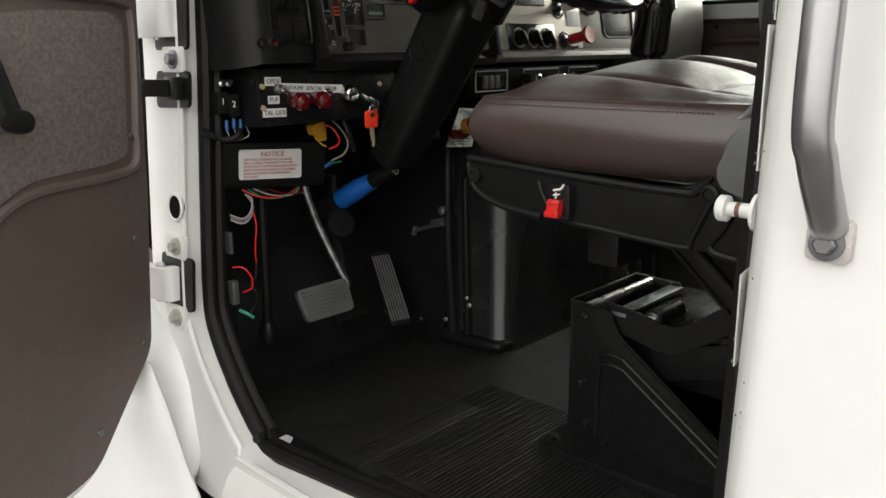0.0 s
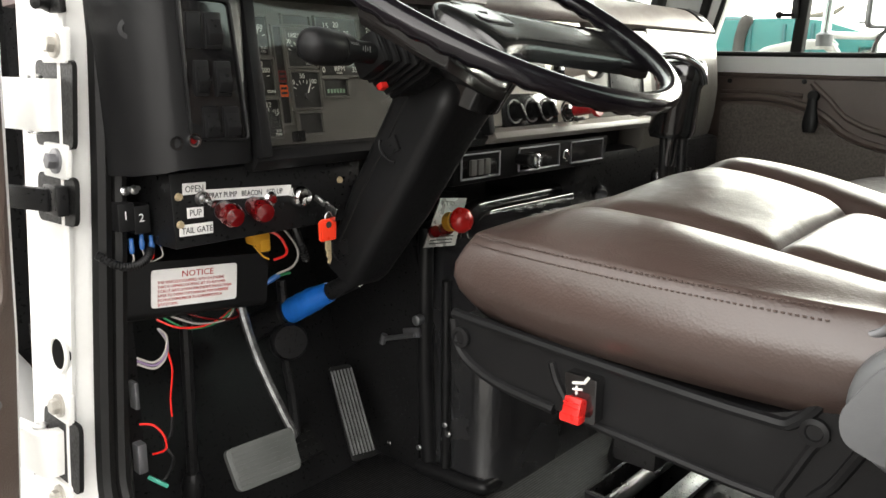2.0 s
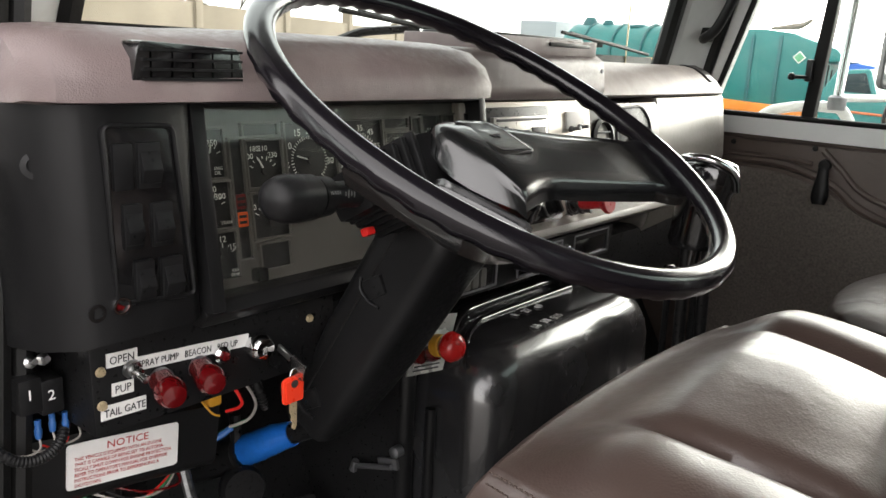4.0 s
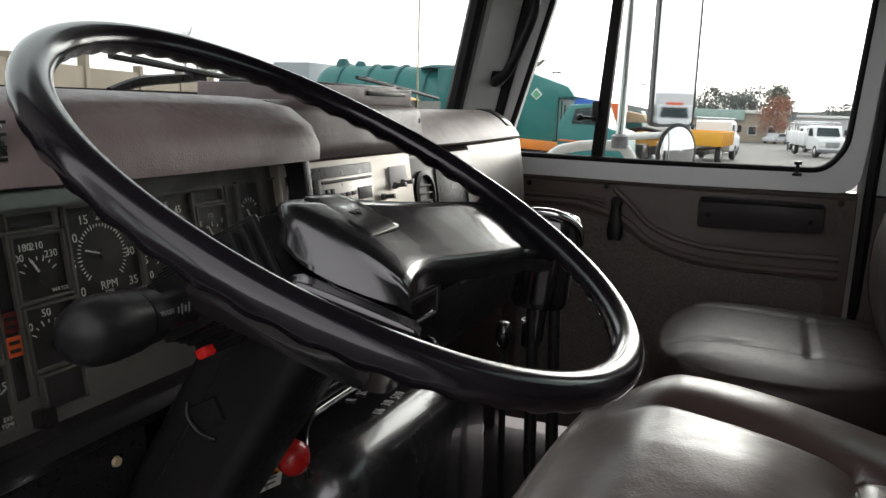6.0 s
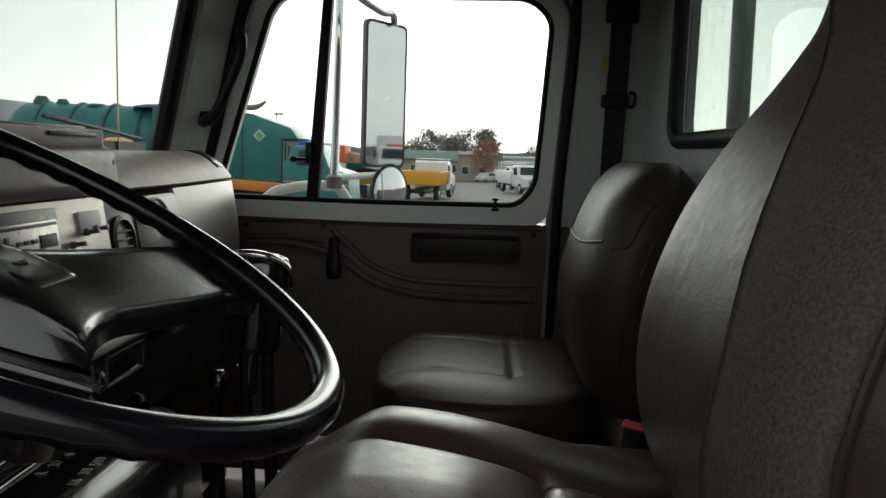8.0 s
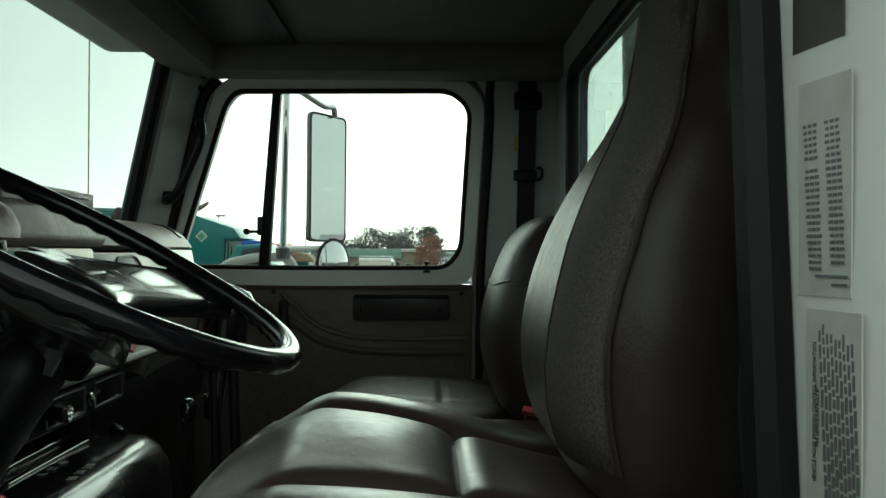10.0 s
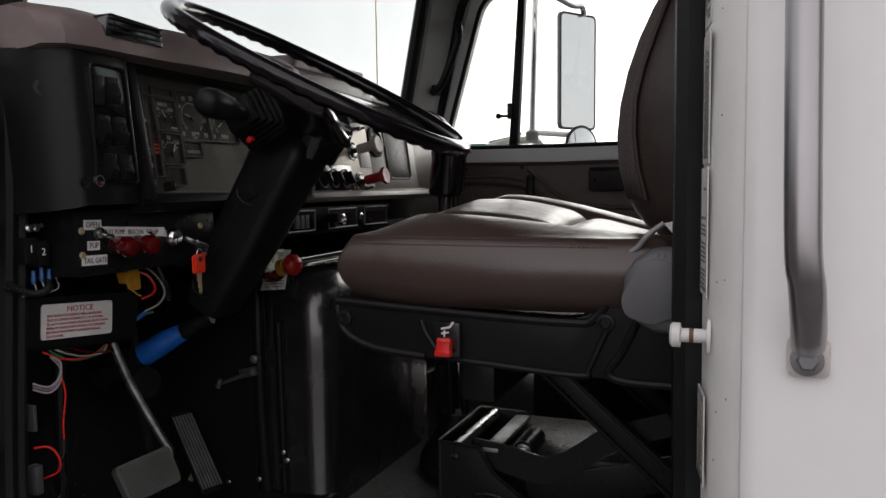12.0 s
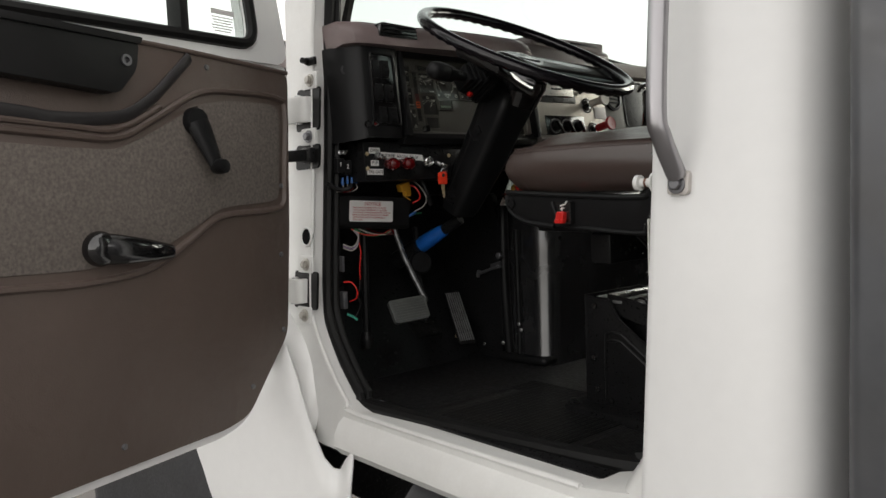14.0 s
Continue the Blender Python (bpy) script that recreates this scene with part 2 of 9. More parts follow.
def prism(bm, pts, a, b_, axis="y", bev=0.0, seg=2, shift=None):
    """A flat outline pulled from a to b_ along an axis. Outline pairs: y: (x, z); x: (y, z); z: (x, y). shift(p) moves each point at last."""
    p = piece()
    put = {"y": lambda u, v, w: (u, w, v), "x": lambda u, v, w: (w, u, v), "z": lambda u, v, w: (u, v, w)}[axis]
    lo = [p.verts.new(put(u, v, a)) for u, v in pts]
    hi = [p.verts.new(put(u, v, b_)) for u, v in pts]
    p.faces.new(lo)
    p.faces.new(hi)
    for i in range(len(pts)):
        j = (i + 1) % len(pts)
        p.faces.new((lo[i], lo[j], hi[j], hi[i]))
    bmesh.ops.recalc_face_normals(p, faces=p.faces)
    if bev:
        bmesh.ops.bevel(p, geom=p.edges[:], offset=bev, segments=seg, profile=0.6, affect="EDGES", clamp_overlap=True)
    if shift:
        for v in p.verts:
            v.co = shift(v.co)
    return merge(bm, p)


def smooth_path(pts, n=8, closed=False):
    """A rounded run through the points."""
    pts = [Vector(p) for p in pts]
    out, k = [], len(pts)
    for i in range(k if closed else k - 1):
        p0 = pts[(i - 1) % k] if closed or i else pts[0]
        p1, p2 = pts[i], pts[(i + 1) % k]
        p3 = pts[(i + 2) % k] if closed or i + 2 < k else pts[-1]
        for j in range(n):
            t = j / n
            out.append(0.5 * (2 * p1 + (p2 - p0) * t + (2 * p0 - 5 * p1 + 4 * p2 - p3) * t * t + (3 * p1 - p0 - 3 * p2 + p3) * t ** 3))
    if not closed:
        out.append(pts[-1])
    return out


def tube(bm, pts, r, seg=10, closed=False, flat=1.0, up=None):
    """A round bar along points; r a number or one for each point; flat squeezes it along up."""
    pts = [Vector(p) for p in pts]
    b, rings, k = piece(), [], len(pts)
    side = None
    for i, p in enumerate(pts):
        a = pts[(i - 1) % k] if closed or i else p
        c = pts[(i + 1) % k] if closed or i + 1 < k else p
        d = (c - a).normalized()
        if up:
            side = d.cross(Vector(up)).normalized()
        elif side is None:
            side = d.orthogonal().normalized()
        else:
            side = (side - d * side.dot(d)).normalized()
        top = side.cross(d)
        rr = r[i] if isinstance(r, (list, tuple)) else r
        rings.append([b.verts.new(p + rr * (math.cos(q) * side + math.sin(q) * flat * top)) for q in (2 * math.pi * j / seg for j in range(seg))])
    for i in range(k if closed else k - 1):
        u, v = rings[i], rings[(i + 1) % k]
        for j in range(seg):
            b.faces.new((u[j], u[(j + 1) % seg], v[(j + 1) % seg], v[j]))
    if not closed:
        b.faces.new(rings[0][::-1])
        b.faces.new(rings[-1])
    bmesh.ops.recalc_face_normals(b, faces=b.faces)
    return merge(bm, b)


def turned(axis):
    return Vector(axis).to_track_quat("Z", "Y").to_matrix()


def lathe(bm, profile, at, axis=(0, 0, 1), seg=20):
    """Turns a profile of (radius, height) about an axis."""
    b, m, rings = piece(), turned(axis), []
    for r, h in profile:
        rings.append([b.verts.new(m @ Vector((max(r, 1e-5) * math.cos(q), max(r, 1e-5) * math.sin(q), h)) + Vector(at)) for q in (2 * math.pi * j / seg for j in range(seg))])
    for u, v in zip(rings, rings[1:]):
        for j in range(seg):
            b.faces.new((u[j], u[(j + 1) % seg], v[(j + 1) % seg], v[j]))
    b.faces.new(rings[0][::-1])
    b.faces.new(rings[-1])
    bmesh.ops.recalc_face_normals(b, faces=b.faces)
    return merge(bm, b)


def bolt_shape(bm, at, axis, r=0.009, h=0.007):
    """A washer with a hexagon head."""
    lathe(bm, [(r * 1.5, 0), (r * 1.5, h * 0.3), (r * 1.2, h * 0.35)], at, axis, 18)
    return lathe(bm, [(r, h * 0.3), (r, h), (r * 0.8, h * 1.15), (0, h * 1.15)], at, axis, 6)


def loft(bm, rings, cap=True, closed_u=True):
    b = piece()
    vs = [[b.verts.new(p) for p in ring] for ring in rings]
    k = len(rings[0])
    for u, v in zip(vs, vs[1:]):
        for j in range(k if closed_u else k - 1):
            b.faces.new((u[j], u[(j + 1) % k], v[(j + 1) % k], v[j]))
    if cap and closed_u:
        b.faces.new(vs[0][::-1])
        b.faces.new(vs[-1])
    bmesh.ops.recalc_face_normals(b, faces=b.faces)
    return merge(bm, b)


def rounded_rect(w, h, r, n=5):
    """Corner-rounded outline round the origin."""
    out = []
    for cx, cy, a in ((w / 2 - r, h / 2 - r, 0), (-w / 2 + r, h / 2 - r, 90), (-w / 2 + r, -h / 2 + r, 180), (w / 2 - r, -h / 2 + r, 270)):
        for i in range(n + 1):
            q = radians(a + 90 * i / n)
            out.append((cx + r * math.cos(q), cy + r * math.sin(q)))
    return out


def thing(name, at, label, category, group="", kind=""):
    ob = new(name)
    ob.empty_display_size = 0.05
    ob.matrix_world = Matrix.Translation(at)
    return tagged(ob, label, category, group, kind)


def part(name, bm, material, parent=None, label="", sharp=38):
    me = bpy.data.meshes.new(name)
    bm.to_mesh(me)
    bm.free()
    me.materials.append(material)
    for p in me.polygons:
        p.use_smooth = True
    me.set_sharp_from_angle(angle=radians(sharp))
    ob = new(name, me)
    if parent:
        ob.parent = parent
        ob.matrix_parent_inverse = parent.matrix_basis.inverted() if parent.data is None else Matrix.Identity(4)
    return tagged(ob, label)


def words(name, text, size, at, right, up, material, parent, stretch=1.0, lift=0.0006):
    """Printed words that start at `at`, run along right and stand along up."""
    cu = bpy.data.curves.new(name, "FONT")
    cu.body, cu.size, cu.extrude, cu.resolution_u = text, size, 0.0002, 2
    r, u = Vector(right).normalized(), Vector(up).normalized()
    nrm = r.cross(u).normalized()
    u = nrm.cross(r)
    tmp = bpy.data.objects.new("tmp_words", cu)
    scene.collection.objects.link(tmp)
    bpy.context.view_layer.update()
    me = bpy.data.meshes.new_from_object(tmp)
    bpy.data.objects.remove(tmp)
    m = Matrix((r * stretch, u, nrm)).transposed().to_4x4()
    me.transform(Matrix.Translation(Vector(at) + nrm * lift) @ m)
    me.name = name
    me.materials.clear()
    me.materials.append(material)
    ob = new(name, me)
    if parent:
        ob.parent = parent
        ob.matrix_parent_inverse = parent.matrix_basis.inverted() if parent.data is None else Matrix.Identity(4)
    return ob


def side_l(z, off=0.0):
    """The driver's door jamb, which leans in towards the roof."""
    return 0.72 + 0.085 * (z - 1.2) + off


def side_r(z, off=0.0):
    return 2.583 - 0.085 * (z - 1.74) + off

# ---- the truck's cab: the setting ----
def ring_wall(inner, outer, at):
    """A wall with an opening: two outlines of (x, z) and at(z, k, x) giving y of its faces k = 0, 1."""
    b = piece()
    g = [[[b.verts.new((x, at(z, k, x), z)) for x, z in loop] for loop in (inner, outer)] for k in (0, 1)]
    n = len(inner)
    for i in range(n):
        j = (i + 1) % n
        for a, c in ((g[0][0], g[0][1]), (g[0][1], g[1][1]), (g[1][1], g[1][0]), (g[1][0], g[0][0])):
            b.faces.new((a[i], a[j], c[j], c[i]))
    bmesh.ops.recalc_face_normals(b, faces=b.faces)
    return b


def jamb_depth(x):
    """The jamb is shallow at the hinge post and deep at the rear post."""
    t = max(0.0, min(1.0, (x + .80) / .65))
    return .042 + .062 * t * t * (3 - 2 * t)


OPEN_L = [(-.922, 1.93), (-.912, 1.6), (-.905, 1.27), (-.888, 1.185), (-.827, 1.105), (-.752, 1.038), (-.70, 1.018), (-.12, 1.024), (-.062, 1.038), (-.030, 1.09),
          (-.033, 1.5), (-.035, 1.8), (-.038, 2.12), (-.08, 2.22), (-.15, 2.25), (-.78, 2.25), (-.855, 2.22)]
SKIN_L = [(-1.05, 1.93), (-1.02, 1.6), (-1.005, 1.27), (-.985, 1.12), (-.94, 1.0), (-.89, .935), (-.84, .93), (-.12, .93), (.0, .93), (.10, .93),
          (.10, 1.5), (.10, 1.8), (.10, 2.2), (.08, 2.36), (.0, 2.40), (-.82, 2.40), (-.97, 2.30)]
# the jamb's inner edge is rounded off, and broadly chamfered on the rear post
b = piece()
jl = []
for kind in range(5):
    ring = []
    for (x, z), (xs, zs) in zip(OPEN_L, SKIN_L):
        rear, d = x > -.07, jamb_depth(x)
        ox, oz, off = ((xs, zs, 0), (x + (.034 if rear else 0), z, 0), (x + (.020 if rear else 0), z, .008 if rear else .003), (x, z, .042 if rear else .010), (x - (.010 if rear else 0), z, d))[kind]
        ring.append(b.verts.new((ox, side_l(oz, off), oz)))
    jl.append(ring)
jl.append([b.verts.new((xs, side_l(zs, jamb_depth(x)), zs)) for (x, z), (xs, zs) in zip(OPEN_L, SKIN_L)])
for u, v in zip(jl, jl[1:] + jl[:1]):
    for i in range(len(OPEN_L)):
        j = (i + 1) % len(OPEN_L)
        b.faces.new((u[i], u[j], v[j], v[i]))
bmesh.ops.recalc_face_normals(b, faces=b.faces)
wall_left = part("wall_left", b, JAMB)
tagged(wall_left, "white painted steel door jamb of the truck cab", "cab wall", kind="structure")
bm = piece()
# raised lip round the opening
tube(bm, smooth_path([(x, side_l(z, 0.003), z) for x, z in OPEN_L[15:] + OPEN_L[:8]], 4), 0.006, 8)
part("jamb_lip", bm, JAMB, wall_left)

# outer skin behind the door, with its rounded back corner
bm = piece()
rings = []
prof = [(-.003, .02), (-.003, .0), (-.002, -.005), (.003, -.009), (.010, -.010), (.05, -.010), (.12, -.010), (.150, -.008), (.172, .000), (.189, .013), (.202, .032), (.210, .058), (.214, .09), (.215, .14), (.215, .30)]
for z in (.93, 1.0, 1.2, 1.5, 1.8, 2.1, 2.3, 2.38):
    rings.append([(x, side_l(z, o), z) for x, o in prof])
loft(bm, rings, closed_u=False)
cab_side = part("cab_side_panel", bm, WHITE)
sol = cab_side.modifiers.new("plate", "SOLIDIFY")
sol.thickness, sol.offset = 0.004, 0
tagged(cab_side, "glossy white cab side panel behind the driver's door", "cab panel", kind="structure")

# door sill
bm = piece()
rings = []
for x in (-.76, -.74, -.6, -.4, -.2, -.02):
    k = 0.0
    rings.append([(x, y + .03 * k, z + .05 * k * k) for y, z in ((.80, 1.022), (.745, 1.020), (.712, 1.012), (.69, .995), (.678, .972), (.676, .948), (.69, .930), (.73, .922), (.80, .922))])
loft(bm, rings)
part("door_sill", bm, JAMB, wall_left, "white door sill with chipped paint")
bm = piece()
prism(bm, [(-.70, .752), (-.10, .752), (-.07, .80), (-.74, .80)], 1.021, 1.027, "z", 0.002)
part("sill_plate", bm, BLACKM, wall_left, "black scuff plate on the sill")
bm = piece()
for i in range(60):
    x = random.uniform(-.68, -.12)
    box(bm, (x, .722 + random.uniform(-.004, .004), 1.0165), (random.uniform(.004, .014), random.uniform(.002, .005), .001), 0)
part("paint_chips", bm, BLACKM, wall_left, "dark chips in the sill's paint")

# black weatherstrip round the door opening
seal = thing("weatherstrip", (-.9, .80, 1.02), "black rubber weatherstrip round the door opening", "door seal", kind="structure")
bm = piece()
seal_run = smooth_path([(x + (0.010 if -.95 < x < -.5 and z > 1.1 else 0) - (0.022 if x > -.07 else 0), side_l(z, jamb_depth(x) - .004 + (.012 if x > -.07 else 0)), z + (0.008 if z < 1.05 else 0)) for x, z in OPEN_L], 4, True)
tube(bm, seal_run, [0.0115 + .0065 * max(0.0, min(1.0, (p.x + .2) / .13)) for p in seal_run], 8, True)
part("seal_bead", bm, RUBBER, seal)
bm = piece()
tube(bm, [p + Vector((0, .02, 0)) for p in seal_run], 0.010, 8, True)
part("seal_flange", bm, RUBBER, seal)

# A pillar and roof edge above the hinge post, roof, headliner
bm = piece()
prism(bm, [(-1.05, 1.93), (-.97, 2.30), (-.855, 2.22), (-.922, 1.93)], 0, .09, "y", 0.006, shift=lambda c: Vector((c.x, side_l(c.z, c.y) + .002, c.z)))
part("front_pillar", bm, JAMB, wall_left)
ceiling = piece()
box(ceiling, (-.40, 1.67, 2.345), (1.1, 1.72, .03), 0.01)
box(ceiling, (-.90, 1.67, 2.30), (.12, 1.62, .10), 0.03)
box(ceiling, (-.40, 2.47, 2.30), (1.0, .12, .09), 0.03)
box(ceiling, (-.40, .885, 2.30), (1.0, .10, .09), 0.03)
tagged(part("ceiling", ceiling, surface("grey_brown_headliner", (0.20, 0.185, 0.165), 0.85, var=0.1, scale=20, bump=0.3, bscale=300)), "grey-brown padded headliner of the cab", "ceiling", kind="structure")
bm = piece()
box(bm, (-.40, 1.67, 2.405), (1.2, 1.85, .04), 0.02)
roof = tagged(part("roof", bm, WHITE), "white painted steel cab roof", "roof", kind="structure")
bm = piece()
prism(bm, [(-.80, 2.302), (-.62, 2.31), (-.62, 2.325), (-.80, 2.325)], 1.8, 2.35, "y", 0.004)
ov = thing("overhead_console", (-.7, 2.07, 2.31), "black overhead trim on the headliner", "console")
part("console_body", bm, BLACK, ov)

# floor, firewall
bm = piece()
prism(bm, [(-1.3, .80), (.08, .80), (.08, 2.60), (-1.3, 2.60)], .955, 1.0, "z")
floor = tagged(part("floor", bm, MAT), "black ribbed rubber floor mat with dust", "floor", kind="structure")
bm = piece()
# turned-up front edge and the raised pad of the mat
prism(bm, [(-.68, 1.0), (-.60, 1.006), (-.30, 1.006), (-.28, 1.0)], .84, 1.20, "y", 0.003)
for i in range(46):
    x = -.66 + i * .008
    box(bm, (x, 1.02, 1.0065), (.004, .34, .003), 0)
part("mat_ribs", bm, MAT, floor, "raised ribbed heel pad of the floor mat")
bm = piece()
prism(bm, [(-.74, 1.0), (-.62, 1.009), (-.58, 1.0)], .80, 1.1, "y", 0.002)
part("mat_fold", bm, MAT, floor)
bm = piece()
box(bm, (-1.22, 1.70, 1.4), (.05, 1.9, .95), 0)
prism(bm, [(-1.2, .96), (-1.0, 1.0), (-1.2, 1.35)], .80, 2.6, "y")
tagged(part("firewall", bm, BLACKM), "black firewall and toe board under the dash", "wall", kind="structure")
bm = piece()
prism(bm, [(-1.22, .96), (-.93, .96), (-.93, 1.25), (-.945, 1.80), (-1.22, 1.80)], .812, .83, "y")
tagged(part("kick_panel", bm, BLACKM), "black kick panel behind the door jamb", "panel", kind="structure")

# rear wall with its window
RW_IN = [(y, z) for y, z in rounded_rect(1.195, .318, .05)]
b = piece()
g = [[], [], [], []]
for k, x in ((0, .065), (1, .10)):
    for y, z in RW_IN:
        g[2 * k].append(b.verts.new((x, 1.67 + y, 2.067 + z)))
    for y, z in rounded_rect(1.80, 1.36, .04):
        g[2 * k + 1].append(b.verts.new((x, 1.67 + y, 1.66 + z)))
n_ = len(RW_IN)
for i in range(n_):
    j = (i + 1) % n_
    for u, v in ((0, 1), (1, 3), (3, 2), (2, 0)):
        b.faces.new((g[u][i], g[u][j], g[v][j], g[v][i]))
bmesh.ops.recalc_face_normals(b, faces=b.faces)
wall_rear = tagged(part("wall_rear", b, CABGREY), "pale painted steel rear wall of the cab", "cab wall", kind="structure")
window_2 = thing("window_2", (.08, 1.67, 1.92), "rear cab window in a thick black rubber gasket", "window", kind="structure")
bm = piece()
tube(bm, smooth_path([(.062, 1.67 + y, 2.067 + z) for y, z in RW_IN], 1, True), .016, 10, True)
part("gasket", bm, RUBBER, window_2)
bm = piece()
prism(bm, [(1.67 + y, 2.067 + z) for y, z in RW_IN], .080, .084, "x")
pane = part("pane", bm, SCREEN, window_2)
pane.visible_shadow = False

# passenger side: door with window, pillar
WIN_R = [(-.985, 1.765), (-.845, 2.195), (-.815, 2.232), (-.225, 2.238), (-.170, 2.190), (-.193, 1.800), (-.233, 1.748), (-.60, 1.745), (-.97, 1.748)]
DOOR_R = [(-1.045, 1.765), (-.895, 2.22), (-.83, 2.272), (-.195, 2.278), (-.130, 2.21), (-.152, 1.800), (-.162, 1.70), (-.60, 1.695), (-1.045, 1.70)]


def rounded(loop, n=5):
    return [(p.x, p.y) for p in smooth_path([(x, z, 0) for x, z in loop], n, True)]


def corner(loop, r=0.03, n=5):
    """Rounds the corners of an outline."""
    out, k = [], len(loop)
    for i in range(k):
        p, a, c = Vector(loop[i]), Vector(loop[i - 1]), Vector(loop[(i + 1) % k])
        da, dc = (a - p), (c - p)
        rr = min(r, da.length * .45, dc.length * .45)
        p0, p1 = p + da.normalized() * rr, p + dc.normalized() * rr
        for j in range(n + 1):
            t = j / n
            q = (1 - t) ** 2 * p0 + 2 * t * (1 - t) * p + t * t * p1
            out.append((q.x, q.y))
    return out


WIN_RS, DOOR_RS = corner(WIN_R, .05), corner(DOOR_R, .05)
door_2 = thing("door_2", (-.55, 2.59, 1.1), "closed passenger door with dark brown vinyl trim and a white frame", "door", kind="structure")
part("window_frame", ring_wall(WIN_RS, DOOR_RS, lambda z, k, x: side_r(z, 0.05 * k)), WHITE, door_2, "white painted window frame")
bm = piece()
tube(bm, [(x, side_r(z, .004), z) for x, z in WIN_RS], .0075, 8, True)
part("glass_gasket", bm, RUBBER, door_2)
bm = piece()
prism(bm, WIN_RS, .026, .030, "y", shift=lambda c: Vector((c.x, side_r(c.z, c.y), c.z)))
pane = part("pane", bm, GLASS, door_2)
pane.visible_shadow = False
bm = piece()
prism(bm, [(-.762, 1.745), (-.732, 1.745), (-.692, 2.235), (-.716, 2.235)], .004, .034, "y", .004, shift=lambda c: Vector((c.x, side_r(c.z, c.y), c.z)))
part("divider_bar", bm, RUBBER, door_2, "black vent window divider")
bm = piece()
box(bm, (-.752, side_r(1.85, -.004), 1.862), (.016, .014, .052), .004)
tube(bm, [(-.752, side_r(1.85, -.008), 1.846), (-.782, side_r(1.85, -.020), 1.846)], .0045, 8)
lathe(bm, [(.005, 0), (.009, .004), (.009, .012), (.005, .016), (0, .016)], (-.778, side_r(1.85, -.020), 1.846), (-1, 0, 0), 12)
part("vent_latch", bm, BLACKM, door_2, "dark vent window latch")
bm = piece()
lathe(bm, [(.010, -.004), (.010, .002), (.004, .004), (.004, .020), (.008, .022), (.008, .028), (0, .029)], (-.289, side_r(1.74, -.012), 1.738), (0, 0, 1), 14)
part("lock_pin", bm, BLACK, door_2, "black lock pin")
bm = piece()
prism(bm, [(-1.02, 1.70), (-.158, 1.70), (-.164, 1.02), (-1.02, 1.02)], .0, .055, "y", .004, shift=lambda c: Vector((c.x, side_r(1.70) + .016 + c.y - (c.z - 1.70) * .03, c.z)))
part("trim_panel", bm, VINYL, door_2)


def r_face(x, z, lift=0.0):
    return Vector((x, side_r(1.70) + .016 - (z - 1.70) * .03 - lift, z))


bm = piece()
tube(bm, [r_face(x, z, .002) for x, z in ((-1.01, 1.692), (-.6, 1.69), (-.17, 1.69))], .006, 8)
tube(bm, [r_face(p.x, p.y) for p in smooth_path([(-.94, 1.63, 0), (-.80, 1.632, 0), (-.68, 1.60, 0), (-.60, 1.545, 0), (-.50, 1.516, 0), (-.36, 1.507, 0), (-.18, 1.510, 0)], 6)], .011, 8)
tube(bm, [r_face(p.x, p.y) for p in smooth_path([(-.70, 1.675, 0), (-.655, 1.635, 0), (-.60, 1.585, 0), (-.50, 1.552, 0), (-.36, 1.545, 0), (-.18, 1.548, 0)], 6)], .008, 8)
tube(bm, [r_face(p.x, p.y) for p in smooth_path([(-.94, 1.645, 0), (-.80, 1.648, 0), (-.72, 1.64, 0)], 5)], .006, 8)
part("trim_bead", bm, VINYL, door_2)
bm = piece()
prism(bm, corner([(-.94, 1.615), (-.80, 1.612), (-.69, 1.585), (-.60, 1.528), (-.50, 1.50), (-.205, 1.49), (-.205, 1.12), (-.94, 1.12)], .03), -.004, .004, "y", shift=lambda c: r_face(c.x, c.z, -c.y))
part("insert", bm, CARPET, door_2, "flocked insert of the door trim")
bm = piece()
prism(bm, corner([(-.495, 1.672), (-.222, 1.672), (-.222, 1.605), (-.495, 1.60)], .012), -.030, .0, "y", .005, shift=lambda c: r_face(c.x, c.z, -c.y))
part("pull_pocket", bm, surface("dark_brown_moulding", (0.022, 0.018, 0.017), 0.4, var=0.1, bump=0.1, bscale=500), door_2, "black moulded pull")
bm = piece()
prism(bm, corner([(-.49, 1.674), (-.227, 1.674), (-.227, 1.662), (-.49, 1.662)], .004), -.036, -.028, "y", .002, shift=lambda c: r_face(c.x, c.z, -c.y))
for x in (-.47, -.25):
    lathe(bm, [(.006, 0), (.006, .003), (.003, .004)], r_face(x, 1.632, .03), (0, -1, 0), 12)
part("pull_edge", bm, BLACK, door_2)


def crank(name, base, tip, out, parent, head, widths, knob=True):
    """A black window crank from its spindle to its tip, standing out along a direction."""
    base, tip, out = Vector(base), Vector(tip), Vector(out).normalized()
    b = piece()
    lathe(b, [(head, 0), (head * 1.05, .012), (head * .9, .020), (0, .021)], base, out, 22)
    n_w = len(widths) - 1
    run = [base + (tip - base) * k / n_w + out * (.014 + .012 * k / n_w) for k in range(n_w + 1)]
    tube(b, run, widths, 14, flat=.5, up=out)
    o = part(name, b, BLACK, parent, "black plastic window crank")
    if knob:
        b = piece()
        lathe(b, [(.010, -.006), (.0145, .0), (.0155, .016), (.0135, .026), (0, .028)], tip + out * .022, out, 16)
        part("knob", b, BLACK, o)
    return o


